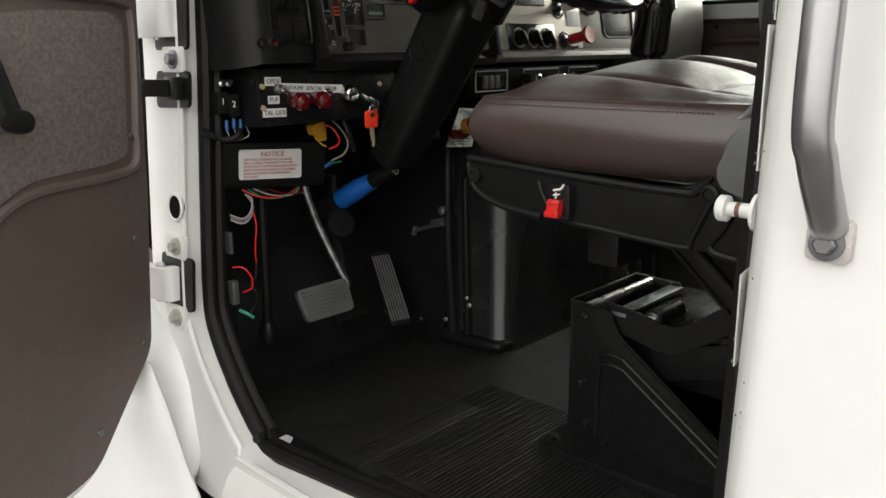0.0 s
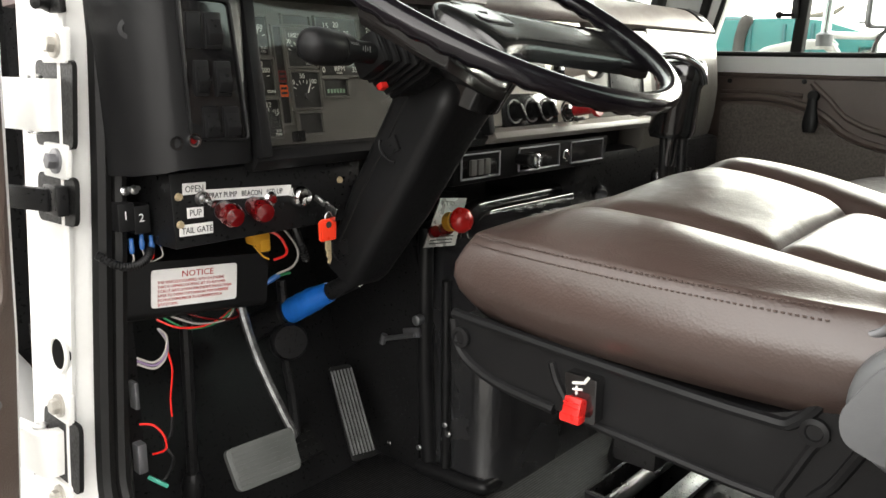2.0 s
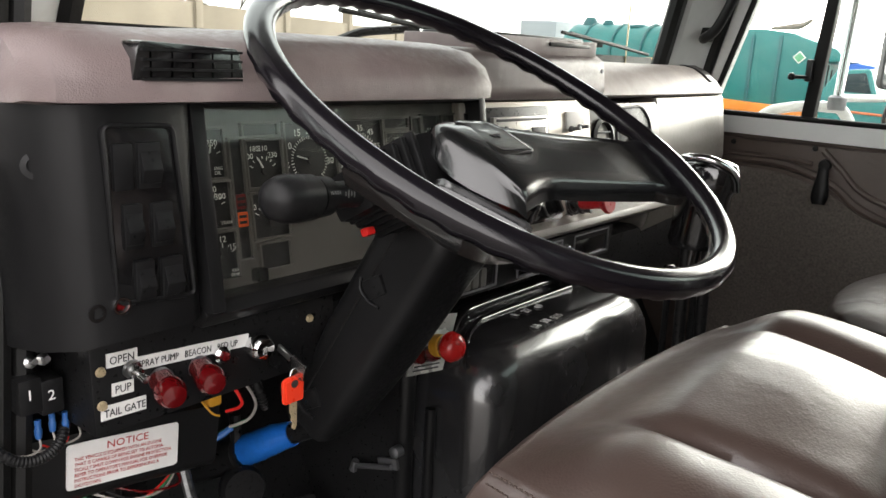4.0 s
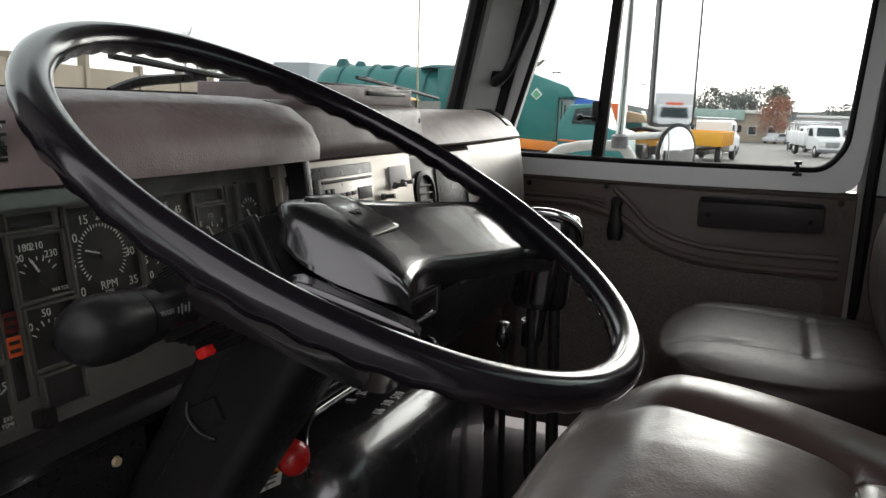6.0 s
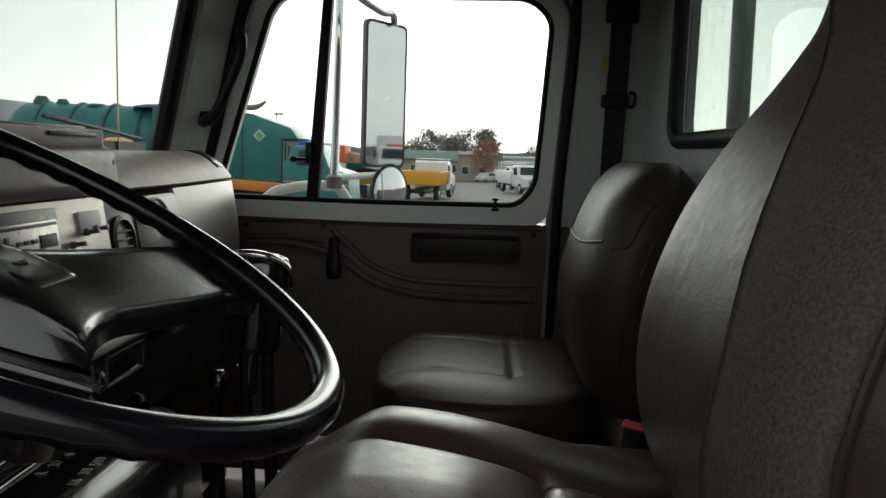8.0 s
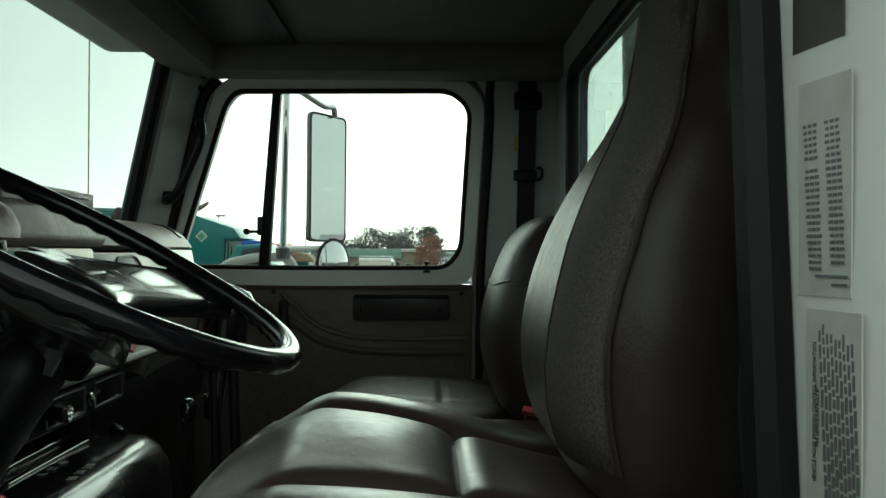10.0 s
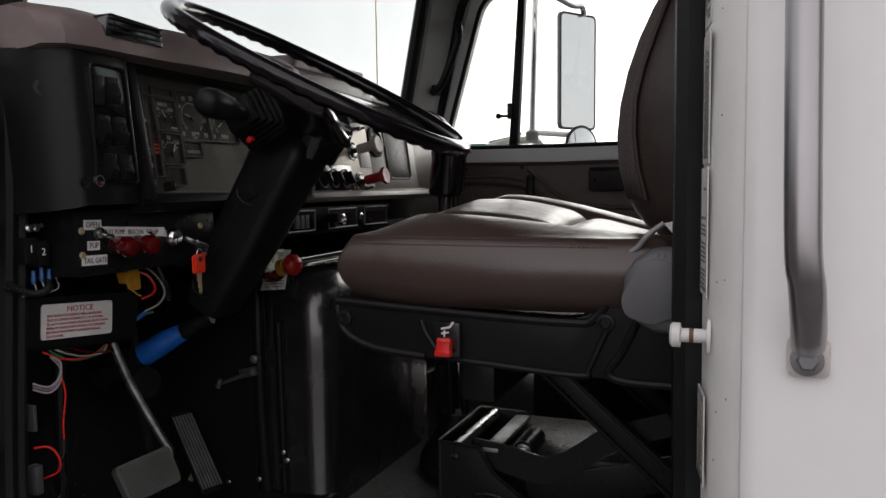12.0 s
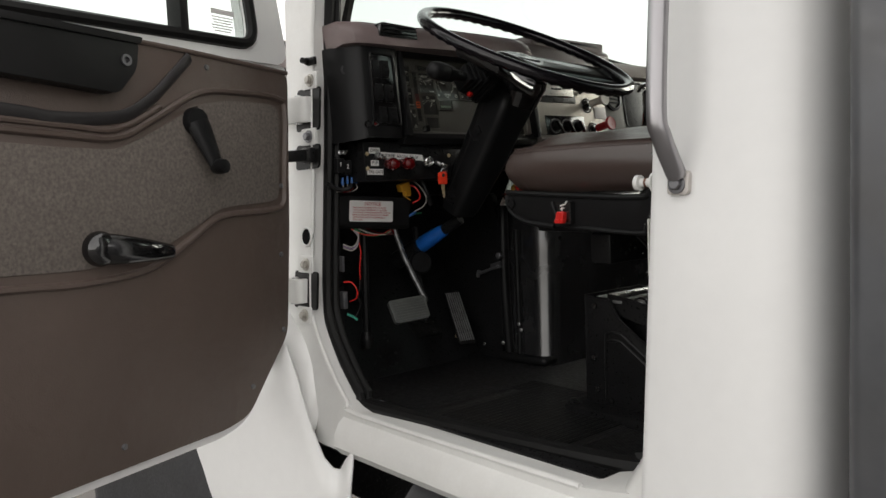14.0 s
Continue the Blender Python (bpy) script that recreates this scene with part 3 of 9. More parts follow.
crank("window_crank", r_face(-.690, 1.642, .0), r_face(-.688, 1.548, .0), (0, -1, 0), door_2, .014, [.0125, .0125, .0135, .0155, .0180, .0200, .0195, .0150], False)
bm = piece()
for x, z in ((-.92, 1.675), (-.72, 1.678), (-.19, 1.675), (-.185, 1.30)):
    lathe(bm, [(.007, 0), (.006, .003), (0, .004)], r_face(x, z, .0), (0, -1, 0), 10)
part("trim_screw", bm, BLACK, door_2)
bm = piece()
tube(bm, smooth_path([(x + (.012 if x > -.3 else -.01), side_r(z, -.010), z) for x, z in ((-.905, 2.23), (-.83, 2.285), (-.195, 2.29), (-.130, 2.22), (-.147, 1.80), (-.150, 1.60), (-.153, 1.05))], 5), .0125, 8)
tube(bm, smooth_path([(x, side_r(z, -.008), z) for x, z in ((-.86, 2.262), (-.905, 2.20), (-.95, 2.03), (-1.0, 1.85), (-1.035, 1.73))], 5), .015, 8)
part("door_seal", bm, RUBBER, door_2)
# passenger pillar, painted, and its lower trim
bm = piece()
prism(bm, [(-.138, 1.70), (.07, 1.70), (.07, 2.40), (-.30, 2.40), (-.22, 2.285), (-.155, 2.262), (-.122, 2.21)], 0, .06, "y", 0.004, shift=lambda c: Vector((c.x, side_r(c.z, c.y - .012), c.z)))
prism(bm, [(-.05, 2.30), (.07, 2.30), (.07, 2.40), (-1.0, 2.40), (-1.0, 2.29)], 0, .06, "y", 0.004, shift=lambda c: Vector((c.x, side_r(c.z, c.y - .004), c.z)))
prism(bm, [(-1.12, 1.70), (-1.035, 1.70), (-1.01, 1.80), (-.875, 2.22), (-.86, 2.34), (-.96, 2.34)], 0, .07, "y", 0.006, shift=lambda c: Vector((c.x, side_r(c.z, c.y - .006), c.z)))
prism(bm, [(-.26, 2.40), (-.26, 2.262), (-.20, 2.252), (-.158, 2.215), (-.160, 1.0), (-.09, 1.0), (-.09, 2.40)], .052, .062, "y", shift=lambda c: Vector((c.x, side_r(c.z, c.y), c.z)))
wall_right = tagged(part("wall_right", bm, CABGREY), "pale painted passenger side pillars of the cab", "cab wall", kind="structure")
bm = piece()
prism(bm, [(-.150, .99), (.07, .99), (.07, 1.695), (-.145, 1.695)], 0, .05, "y", 0.004, shift=lambda c: Vector((c.x, side_r(1.70) + .004 + c.y, c.z)))
prism(bm, [(-1.25, .99), (-.98, .99), (-.98, 1.72), (-1.25, 1.72)], 0, .05, "y", 0.004, shift=lambda c: Vector((c.x, side_r(1.70) + .004 + c.y, c.z)))
part("lower_trim", bm, VINYL, wall_right, "brown vinyl lower pillar trim")
bm = piece()
box(bm, (.04, 2.50, 1.73), (.04, .14, .16), .01)
box(bm, (.045, 2.36, 1.62), (.03, .26, .36), .01)
part("corner_trim", bm, BLACK, wall_right, "black rear corner trim")

# windshield with gasket, pillars in front
WS = [(y, t) for y, t in corner([(.93, 0), (2.43, 0), (2.36, 1), (1.0, 1)], .07)]


def ws_at(y, t, lift=0.0):
    bow = -.06 * (1 - ((y - 1.67) / .78) ** 2)
    return Vector((-1.085 + .145 * t + bow + lift, y, 1.79 + .51 * t))


window_1 = thing("window_1", (-1.09, 1.67, 1.79), "broad slightly dusty windshield in a black gasket", "windshield", kind="structure")
bm = piece()
cols = 14
loft(bm, [[ws_at(.93 + .07 * t + (1.50 - .14 * t) * i / cols, t) for i in range(cols + 1)] for t in (0, .25, .5, .75, 1)], closed_u=False)
pane = part("pane", bm, SCREEN, window_1)
pane.visible_shadow = False
bm = piece()
tube(bm, [ws_at(y, t, .006) for y, t in WS], .021, 8, True)
part("gasket", bm, RUBBER, window_1)
bm = piece()
for sgn, ye in ((1, 2.43), (-1, .93)):
    rings = []
    for t in (-.1, .2, .5, .8, 1.05):
        a = ws_at(ye - sgn * .07 * t, t, .004)
        zz = a.z
        yw = side_r(zz) if sgn > 0 else side_l(zz, .09)
        x2 = -1.0 + .125 * t
        rings.append([(a.x, a.y, zz), (a.x + .03, a.y + sgn * .02, zz), (x2 - .02, yw - sgn * .02, zz), (x2, yw, zz), (x2, yw + sgn * .05, zz), (a.x - .05, a.y + sgn * .09, zz)])
    loft(bm, rings)
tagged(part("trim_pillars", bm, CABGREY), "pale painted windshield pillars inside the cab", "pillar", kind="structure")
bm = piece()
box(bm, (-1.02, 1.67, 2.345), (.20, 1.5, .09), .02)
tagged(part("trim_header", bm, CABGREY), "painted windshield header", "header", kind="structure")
# grab handle on the passenger pillar
bm = piece()
tube(bm, smooth_path([(-.985, 2.50, 1.930), (-.975, 2.462, 1.925), (-.940, 2.446, 1.95), (-.897, 2.440, 2.04), (-.880, 2.44, 2.09), (-.886, 2.455, 2.125), (-.90, 2.49, 2.132)], 5), .0125, 10)
gh = part("grab_handle", bm, BLACK, wall_right, "black grab handle on the windshield pillar")
for p in ((-.985, 2.503, 1.935), (-.90, 2.495, 2.135)):
    bm = piece()
    box(bm, p, (.03, .02, .035), .005)
    part("handle_foot", bm, BLACK, gh)

# ---- open driver's door ----
D_O, D_U, D_W = Vector((-.905, .65, 1.35)), Vector((.29, -.957, 0)).normalized(), Vector((-.03, .085, 1.0))
D_N = D_W.cross(D_U).normalized()
if D_N.x < 0:
    D_N = -D_N


def door_at(s, z, off=0.0):
    """A place on the open door: s from its hinge edge, height z, off towards the cab side of it."""
    return D_O + D_U * s + D_W * (z - 1.35) + D_N * off


def on_door(c):
    return door_at(c.x, c.z, c.y)


door_1 = thing("door_1", (-.92, .70, .98), "open white driver's door with a brown vinyl inner panel", "door", kind="structure")
shell = corner([(-.030, 1.765), (-.040, 1.40), (-.036, 1.17), (.02, 1.095), (.082, 1.010), (.15, .992), (.55, .985), (.93, .985), (.95, 1.05), (.95, 1.765)], .03)
bm = piece()
prism(bm, shell, -.062, -.006, "y", .006, shift=on_door)
part("door_shell", bm, WHITE, door_1)
WIN_D = corner([(.075, 1.795), (.165, 2.195), (.20, 2.232), (.80, 2.238), (.85, 2.19), (.86, 1.81), (.82, 1.79)], .045)
FRM_D = corner([(-.028, 1.762), (.105, 2.225), (.17, 2.275), (.84, 2.278), (.92, 2.21), (.945, 1.79), (.945, 1.762)], .045)
b = piece()
g = [[[b.verts.new(door_at(s, z, o)) for s, z in loop] for loop in (WIN_D, FRM_D)] for o in (0.0, -.05)]
for i in range(len(WIN_D)):
    j = (i + 1) % len(WIN_D)
    for a, c in ((g[0][0], g[0][1]), (g[0][1], g[1][1]), (g[1][1], g[1][0]), (g[1][0], g[0][0])):
        b.faces.new((a[i], a[j], c[j], c[i]))
bmesh.ops.recalc_face_normals(b, faces=b.faces)
part("window_frame", b, WHITE, door_1, "white painted window frame")
bm = piece()
tube(bm, [door_at(s, z, .0) for s, z in WIN_D], .012, 8, True)
part("glass_gasket", bm, RUBBER, door_1)
bm = piece()
prism(bm, [(.252, 1.79), (.272, 1.79), (.312, 2.235), (.294, 2.235)], -.03, .010, "y", .003, shift=on_door)
part("divider_bar", bm, RUBBER, door_1, "black vent window divider")
bm = piece()
prism(bm, WIN_D, -.026, -.022, "y", shift=on_door)
pane = part("pane", bm, GLASS, door_1)
pane.visible_shadow = False
bm = piece()
for i in range(6):
    box(bm, (0, 0, 0), (.058 - .006 * (i % 3), .0006, .0022), 0)
    bm.verts.ensure_lookup_table()
    for v in bm.verts[-8:]:
        v.co = on_door(Vector((v.co.x + .145, v.co.y - .0205, v.co.z + 1.846 - .0055 * i)))
box(bm, (0, 0, 0), (.062, .0006, .010), 0)
bm.verts.ensure_lookup_table()
for v in bm.verts[-8:]:
    v.co = on_door(Vector((v.co.x + .145, v.co.y - .0205, v.co.z + 1.857)))
part("window_sticker", bm, LABEL, door_1, "pale printed sticker on the vent glass")
# inner panel
panel = corner([(-.016, 1.745), (-.026, 1.41), (-.023, 1.175), (.03, 1.105), (.088, 1.026), (.15, 1.012), (.55, 1.005), (.92, 1.005), (.935, 1.05), (.935, 1.772), (.40, 1.768), (.10, 1.752)], .025)
bm = piece()
prism(bm, panel, -.006, .008, "y", .004, shift=on_door)
part("trim_panel", bm, VINYL, door_1)
bm = piece()
ins = corner([(.010, 1.655), (.030, 1.674), (.15, 1.674), (.23, 1.662), (.33, 1.607), (.41, 1.571), (.52, 1.574), (.92, 1.60), (.92, 1.38), (.606, 1.373), (.484, 1.368), (.345, 1.376), (.24, 1.424), (.17, 1.460), (.04, 1.466), (.010, 1.474)], .022)
prism(bm, ins, .004, .0105, "y", .0015, shift=on_door)
part("insert", bm, CARPET, door_1, "grey-brown flocked insert")


def on_run(pts, off, n=6, closed=False):
    return [door_at(p.x, p.y, off) for p in smooth_path([(s, z, 0) for s, z in pts], n, closed)]


bm = piece()
tube(bm, on_run([(-.006, 1.50), (-.006, 1.655), (.020, 1.688), (.15, 1.692), (.235, 1.682), (.335, 1.627), (.41, 1.592), (.52, 1.594), (.92, 1.62)], .008), .0085, 8, flat=.8)
tube(bm, on_run([(-.006, 1.51), (-.004, 1.462), (.04, 1.449), (.175, 1.442), (.25, 1.402), (.345, 1.356), (.484, 1.346), (.606, 1.352), (.92, 1.358)], .008), .0085, 8, flat=.8)
tube(bm, on_run([(.32, 1.652), (.41, 1.608), (.52, 1.610), (.92, 1.636)], .008), .006, 8)
tube(bm, on_run([(-.012, 1.745), (.10, 1.752), (.40, 1.766), (.93, 1.772)], .008), .005, 8)
part("trim_bead", bm, VINYL, door_1, "padded welts in the vinyl")
bm = piece()
tube(bm, on_run([(.255, 1.748), (.30, 1.702), (.345, 1.66), (.405, 1.628), (.52, 1.620), (.61, 1.628), (.92, 1.65)], .009), .0135, 12, flat=.5)
part("dark_piping", bm, surface("dark_grey_piping_vinyl", (0.030, 0.028, 0.029), 0.4, var=0.12, bump=0.1, bscale=500), door_1, "dark curved piping")
bm = piece()
prism(bm, corner([(.392, 1.758), (.395, 1.708), (.43, 1.664), (.52, 1.672), (.90, 1.70), (.90, 1.775)], .014), .006, .045, "y", .008, 3, shift=on_door)
pp = part("pull_pocket", bm, BLACK, door_1, "dark moulded arm pull")
bm = piece()
prism(bm, corner([(.388, 1.764), (.392, 1.752), (.90, 1.770), (.90, 1.782)], .004), .004, .050, "y", .003, shift=on_door)
part("pull_rim", bm, BLACK, pp)
bm = piece()
lathe(bm, [(.010, 0), (.010, .003), (.005, .003), (.005, -.004), (0, -.004)], door_at(.418, 1.722, .045), D_N, 16)
part("pull_screw", bm, DULL, pp)
crank("window_crank", door_at(.243, 1.628, .006), door_at(.212, 1.540, .016), D_N, door_1, .026, [.0245, .0250, .0235, .0215, .0195, .0175, .0150])
bm = piece()
lathe(bm, [(.030, 0), (.031, .010), (.028, .020), (.020, .026), (0, .027)], door_at(.446, 1.402, .008), D_N, 26)
run = [door_at(.446 - .148 * k / 8, 1.402 - .018 * k / 8, .020 + .016 * math.sin(math.pi * k / 8)) for k in range(9)]
tube(bm, run, [.0275, .0265, .025, .023, .021, .019, .017, .015, .0125], 14, flat=.5, up=D_N)
part("door_handle", bm, BLACKG, door_1, "black plastic inner door handle")
bm = piece()
for s, z in ((.211, 1.735), (.001, 1.351), (-.009, 1.187), (.081, 1.083), (.390, 1.048), (.62, 1.04), (.002, 1.50)):
    lathe(bm, [(.006, 0), (.005, .003), (0, .004)], door_at(s, z, .008), D_N, 10)
part("trim_screw", bm, DULL, door_1)

# ---- hinge post: hinges, bolts, check strap ----
for nm, z0, z1, p0, p1, xs in (("upper", 1.641, 1.698, 1.622, 1.718, -.990), ("lower", 1.234, 1.288, 1.220, 1.305, -.970)):
    zc = (z0 + z1) / 2
    bm = piece()
    prism(bm, corner([(xs - .03, side_l(zc, -.040)), (xs + .01, side_l(zc, -.030)), (-.925, side_l(zc, -.026)), (-.914, side_l(zc, -.016)), (-.916, side_l(zc, .004)), (-.932, side_l(zc, .004)), (-.936, side_l(zc, -.010)), (xs, side_l(zc, -.014)), (xs - .03, side_l(zc, -.020))], .006), z0, z1, "z", .003)
    hinge = part("door_hinge", bm, JAMB, door_1, "white painted steel hinge")
    bm = piece()
    lathe(bm, [(.006, -.004), (.009, -.003), (.009, z1 - z0 + .003), (.006, z1 - z0 + .005), (0, z1 - z0 + .005)], (-.946, side_l(z0, -.016), z0), D_W, 14)
    part("pin", bm, STEEL, hinge, "bare steel hinge pin")
    for zb in (p1 + .016, p0 - .014):
        bm = piece()
        prism(bm, corner([(-.952, zb - .019), (-.893, zb - .019), (-.893, zb + .019), (-.952, zb + .019)], .004), -.005, .001, "y", .0015, shift=lambda c: Vector((c.x, side_l(c.z, c.y), c.z)))
        part("leaf", bm, JAMB, hinge, "painted hinge leaf")
        bm = piece()
        bolt_shape(bm, (-.918, side_l(zb, -.005), zb), (0, -1, .085), .0095, .010)
        part("bolt", bm, surface("dirty_zinc_bolt", (0.42, 0.40, 0.36), 0.4, metal=0.5, var=0.2, scale=60) if zb != p0 - .014 or nm == "lower" else DULL, hinge, "zinc bolt")
    # flat black patch in place of the shade inside the hinge pocket
    bm = piece()
    prism(bm, corner([(-.980, p0), (-.884, p0), (-.884, p1), (-.980, p1)], .010), -.0014, .004, "y", shift=lambda c: Vector((c.x + (.008 if c.z < 1.4 else 0), side_l(c.z, c.y), c.z)))
    part("recess", bm, RUBBER, wall_left, "black patch for the shade in the hinge pocket")
strap = thing("check_strap", (-.92, .75, 1.56), "black door check strap running into a slot in the jamb", "door check")
# the slot's inner shade, laid on as a flat black patch
bm = piece()
prism(bm, corner([(-.978, 1.534), (-.880, 1.537), (-.880, 1.591), (-.978, 1.591)], .012), -.0014, .004, "y", shift=lambda c: Vector((c.x, side_l(c.z, c.y), c.z)))
part("slot", bm, RUBBER, wall_left, "black patch for the shade in the check strap's slot")
bm = piece()
box(bm, (-.955, side_l(1.566, -.030), 1.566), (.095, .010, .026), .002, Matrix.Rotation(radians(18), 3, "Z"))
box(bm, (-.908, side_l(1.566, -.010), 1.566), (.035, .014, .034), .003)
part("strap_bar", bm, BLACKM, strap)
# raised matte black disc gives the darkness inside the hole
bm = piece()
lathe(bm, [(.0180, -.002), (.0180, .0050), (.0, .0050)], (-.920, side_l(1.383), 1.383), (0, -1, .085), 28)
part("hole", bm, surface("hole_shade", (0.006, 0.006, 0.006), 0.95, spec=0.05), wall_left, "black disc for the shade in the jamb's round hole")
bm = piece()
tube(bm, [Vector((-.920, side_l(1.383 + .0205 * math.sin(q), -.004), 1.383)) + Vector((.0205 * math.cos(q), 0, .0205 * math.sin(q))) for q in (2 * math.pi * i / 28 for i in range(28))], .003, 6, True)
part("hole_rim", bm, JAMB, wall_left)
bumper = thing("door_bumper", (-.925, .77, 1.777), "small black rubber door bumper on the jamb", "bumper")
bm = piece()
lathe(bm, [(.008, 0), (.009, .008), (.006, .016), (.007, .026), (0, .028)], (-.935, side_l(1.777), 1.778), (.5, -1, 0), 12)
box(bm, (-.918, side_l(1.777, -.003), 1.777), (.034, .008, .018), .003)
part("bumper_body", bm, RUBBER, bumper)
# striker on the rear post
stk = thing("door_striker", (-.035, .80, 1.48), "white painted door striker bolt on the rear post", "striker")
bm = piece()
lathe(bm, [(.016, 0), (.016, .003), (.0065, .004), (.0065, .026), (.0115, .027), (.0115, .034), (.009, .036), (0, .036)], (-.031, side_l(1.48, .045), 1.480), (-1, 0, 0), 20)
part("striker_pin", bm, JAMB, stk)
bm = piece()
lathe(bm, [(.0068, 0), (.0068, .004)], (-.046, side_l(1.48, .045), 1.480), (-1, 0, 0), 20)
part("worn_band", bm, surface("rusty_wear", (0.16, 0.08, 0.05), 0.7, var=0.4, scale=60), stk)
# rear post labels
LTILT = Matrix.Rotation(radians(9), 3, "Z")


def on_post(dy, z, lift=.0):
    """A place on the rear post's inner face, dy across from the middle of its labels."""
    return Vector((-.0400 - .16 * dy - lift, side_l(z, .061) + dy, z))


def post_label(z0, z1, paper, framed, label):
    """A paper label on the post, with a dark frame where it has one."""
    lab = thing("post_label", on_post(0, z0), label, "label", "post labels")
    zc = (z0 + z1) / 2
    b = piece()
    box(b, (-.0394, side_l(zc, .061), zc), (.0012, .050, z1 - z0), 0, LTILT)
    part("paper", b, paper, lab)
    if framed:
        b = piece()
        for dz in (-1, 1):
            box(b, on_post(0, zc + dz * ((z1 - z0) / 2 - .002)) + Vector((-.0003, 0, -.085 * dz * ((z1 - z0) / 2 - .002))), (.0006, .050, .0025), 0, LTILT)
        for dy in (-1, 1):
            box(b, on_post(dy * .0235, zc), (.0008, .0025, z1 - z0), 0, LTILT)
        part("frame", b, FINEINK, lab)
    return lab


PAPER = surface("aged_label_paper", (0.58, 0.58, 0.54), 0.5, var=0.06, scale=50, stain=((0.44, 0.42, 0.36), 0.3, 40))
FLAT, UPW = (-.16, 1, 0), (0, 0, 1)
# patents: three lines of words, then two columns of figures
lab = post_label(1.765, 1.90, PAPER, False, "yellowed printed patent label on the rear door post")
for k, tx in enumerate(("This vehicle is covered", "by one or more of the", "following patents")):
    words("letters", tx, .0054, on_post(-.0205 + .001 * k, 1.8915 - .0058 * k, .0004), FLAT, UPW, INK, lab, .78)
b = piece()
for r in range(23):
    for half in (-1, 1):
        wd = random.uniform(.0125, .0155)
        z = 1.872 - .0041 * r
        if half > 0 and r in (6,) or (half < 0 and r == 22):
            continue
        for q in range(3):
            box(b, on_post(half * .0105 + wd * (q - 1) / 3, z, .0004) + Vector((0, 0, 0)), (.0005, wd / 3 - .0012, .0021), 0, LTILT)
for dy, wd in ((-.004, .030), (-.011, .014)):
    box(b, on_post(dy, 1.7775 if wd > .02 else 1.7725, .0004), (.0005, wd, .0018), 0, LTILT)
tagged(part("print", b, FINEINK, lab), kind="stuff")
# noise label: its lines run up the post
lab = post_label(1.637, 1.757, PAPER, False, "pale noise emission label with its lines running up the post")
words("letters", "VEHICLE NOISE EMISSION CONTROL INFORMATION", .0047, on_post(.0170, 1.650, .0004), UPW, FLAT, INK, lab, .78)
words("letters", "THIS VEHICLE WAS BUILT BY", .0036, on_post(.0130, 1.672, .0004), UPW, FLAT, INK, lab, .8)
b = piece()
for c in range(9):
    z = 1.642
    top = 1.752 - random.uniform(0, .012)
    while z < top:
        l_ = random.uniform(.004, .011)
        box(b, on_post(.0085 - .0036 * c, z + l_ / 2, .0004), (.0005, .0021, l_), 0, LTILT)
        z += l_ + .0016
tagged(part("print", b, FINEINK, lab), kind="stuff")
# chassis label
lab = post_label(1.515, 1.633, LABEL, True, "white framed chassis data label peeling at its foot")
for z, dy, tx in ((1.6205, -.014, "CHASSIS - CAB MFD. BY"), (1.6065, -.014, "TRANSPORTATION CORP"), (1.5960, -.019, "1. THE CHASSIS-CAB CONFORMS TO"), (1.5905, -.016, "FEDERAL MOTOR VEHICLE SAFETY"), (1.5850, -.016, "STANDARD NOS. 101, 102, 103,")):
    words("letters", tx, .0044, on_post(dy, z, .0006), FLAT, UPW, INK, lab, .62)
b = piece()
for r in range(15):
    z = 1.580 - .0041 * r
    if r in (3, 9):
        continue
    y = -.0165
    while y < .015:
        l_ = random.uniform(.003, .008)
        box(b, on_post(y + l_ / 2, z, .0006), (.0005, l_, .0019), 0, LTILT)
        y += l_ + .0013
box(b, on_post(-.009, 1.6135, .0006), (.0005, .020, .0024), 0, LTILT)
tagged(part("print", b, FINEINK, lab), kind="stuff")
lab = post_label(1.345, 1.428, PAPER, True, "framed plate low on the rear door post")
b = piece()
for r in range(14):
    box(b, on_post(random.uniform(-.003, .003), 1.42 - .005 * r, .0006), (.0005, random.uniform(.024, .034), .0017), 0, LTILT)
tagged(part("print", b, FINEINK, lab), kind="stuff")
lab = post_label(1.922, 1.965, surface("dark_maker_plate", (0.06, 0.05, 0.05), 0.4, var=0.1), False, "dark plate high on the rear door post")
# nicks in the post's paint
b = piece()
for k in range(14):
    z = random.uniform(1.3, 1.95)
    box(b, (random.uniform(-.026, -.012), side_l(z, .010), z), (.0010, .0012, random.uniform(.0008, .0018)), 0)
for k in range(9):
    z = random.uniform(1.25, 1.9)
    box(b, (random.uniform(.005, .13), side_l(z, -.0102), z), (random.uniform(.0006, .0014), .0008, random.uniform(.0006, .0016)), 0)
part("paint_nicks", b, FINEINK, wall_left, "small dark nicks in the paint")
# grab rail on the cab side
rail = thing("grab_rail", (.045, .74, 1.47), "satin steel grab rail bolted to the white cab side", "grab rail")
bm = piece()
tube(bm, smooth_path([(.045, side_l(1.48, -.020), 1.490), (.045, side_l(1.49, -.030), 1.502), (.042, side_l(1.53, -.053), 1.54), (.038, side_l(1.58, -.062), 1.585), (.036, side_l(1.8, -.062), 1.8), (.034, side_l(2.1, -.062), 2.12), (.036, side_l(2.15, -.045), 2.17), (.04, side_l(2.18, -.012), 2.19)], 6), .0135, 14)
part("rail_tube", bm, GRABM, rail)
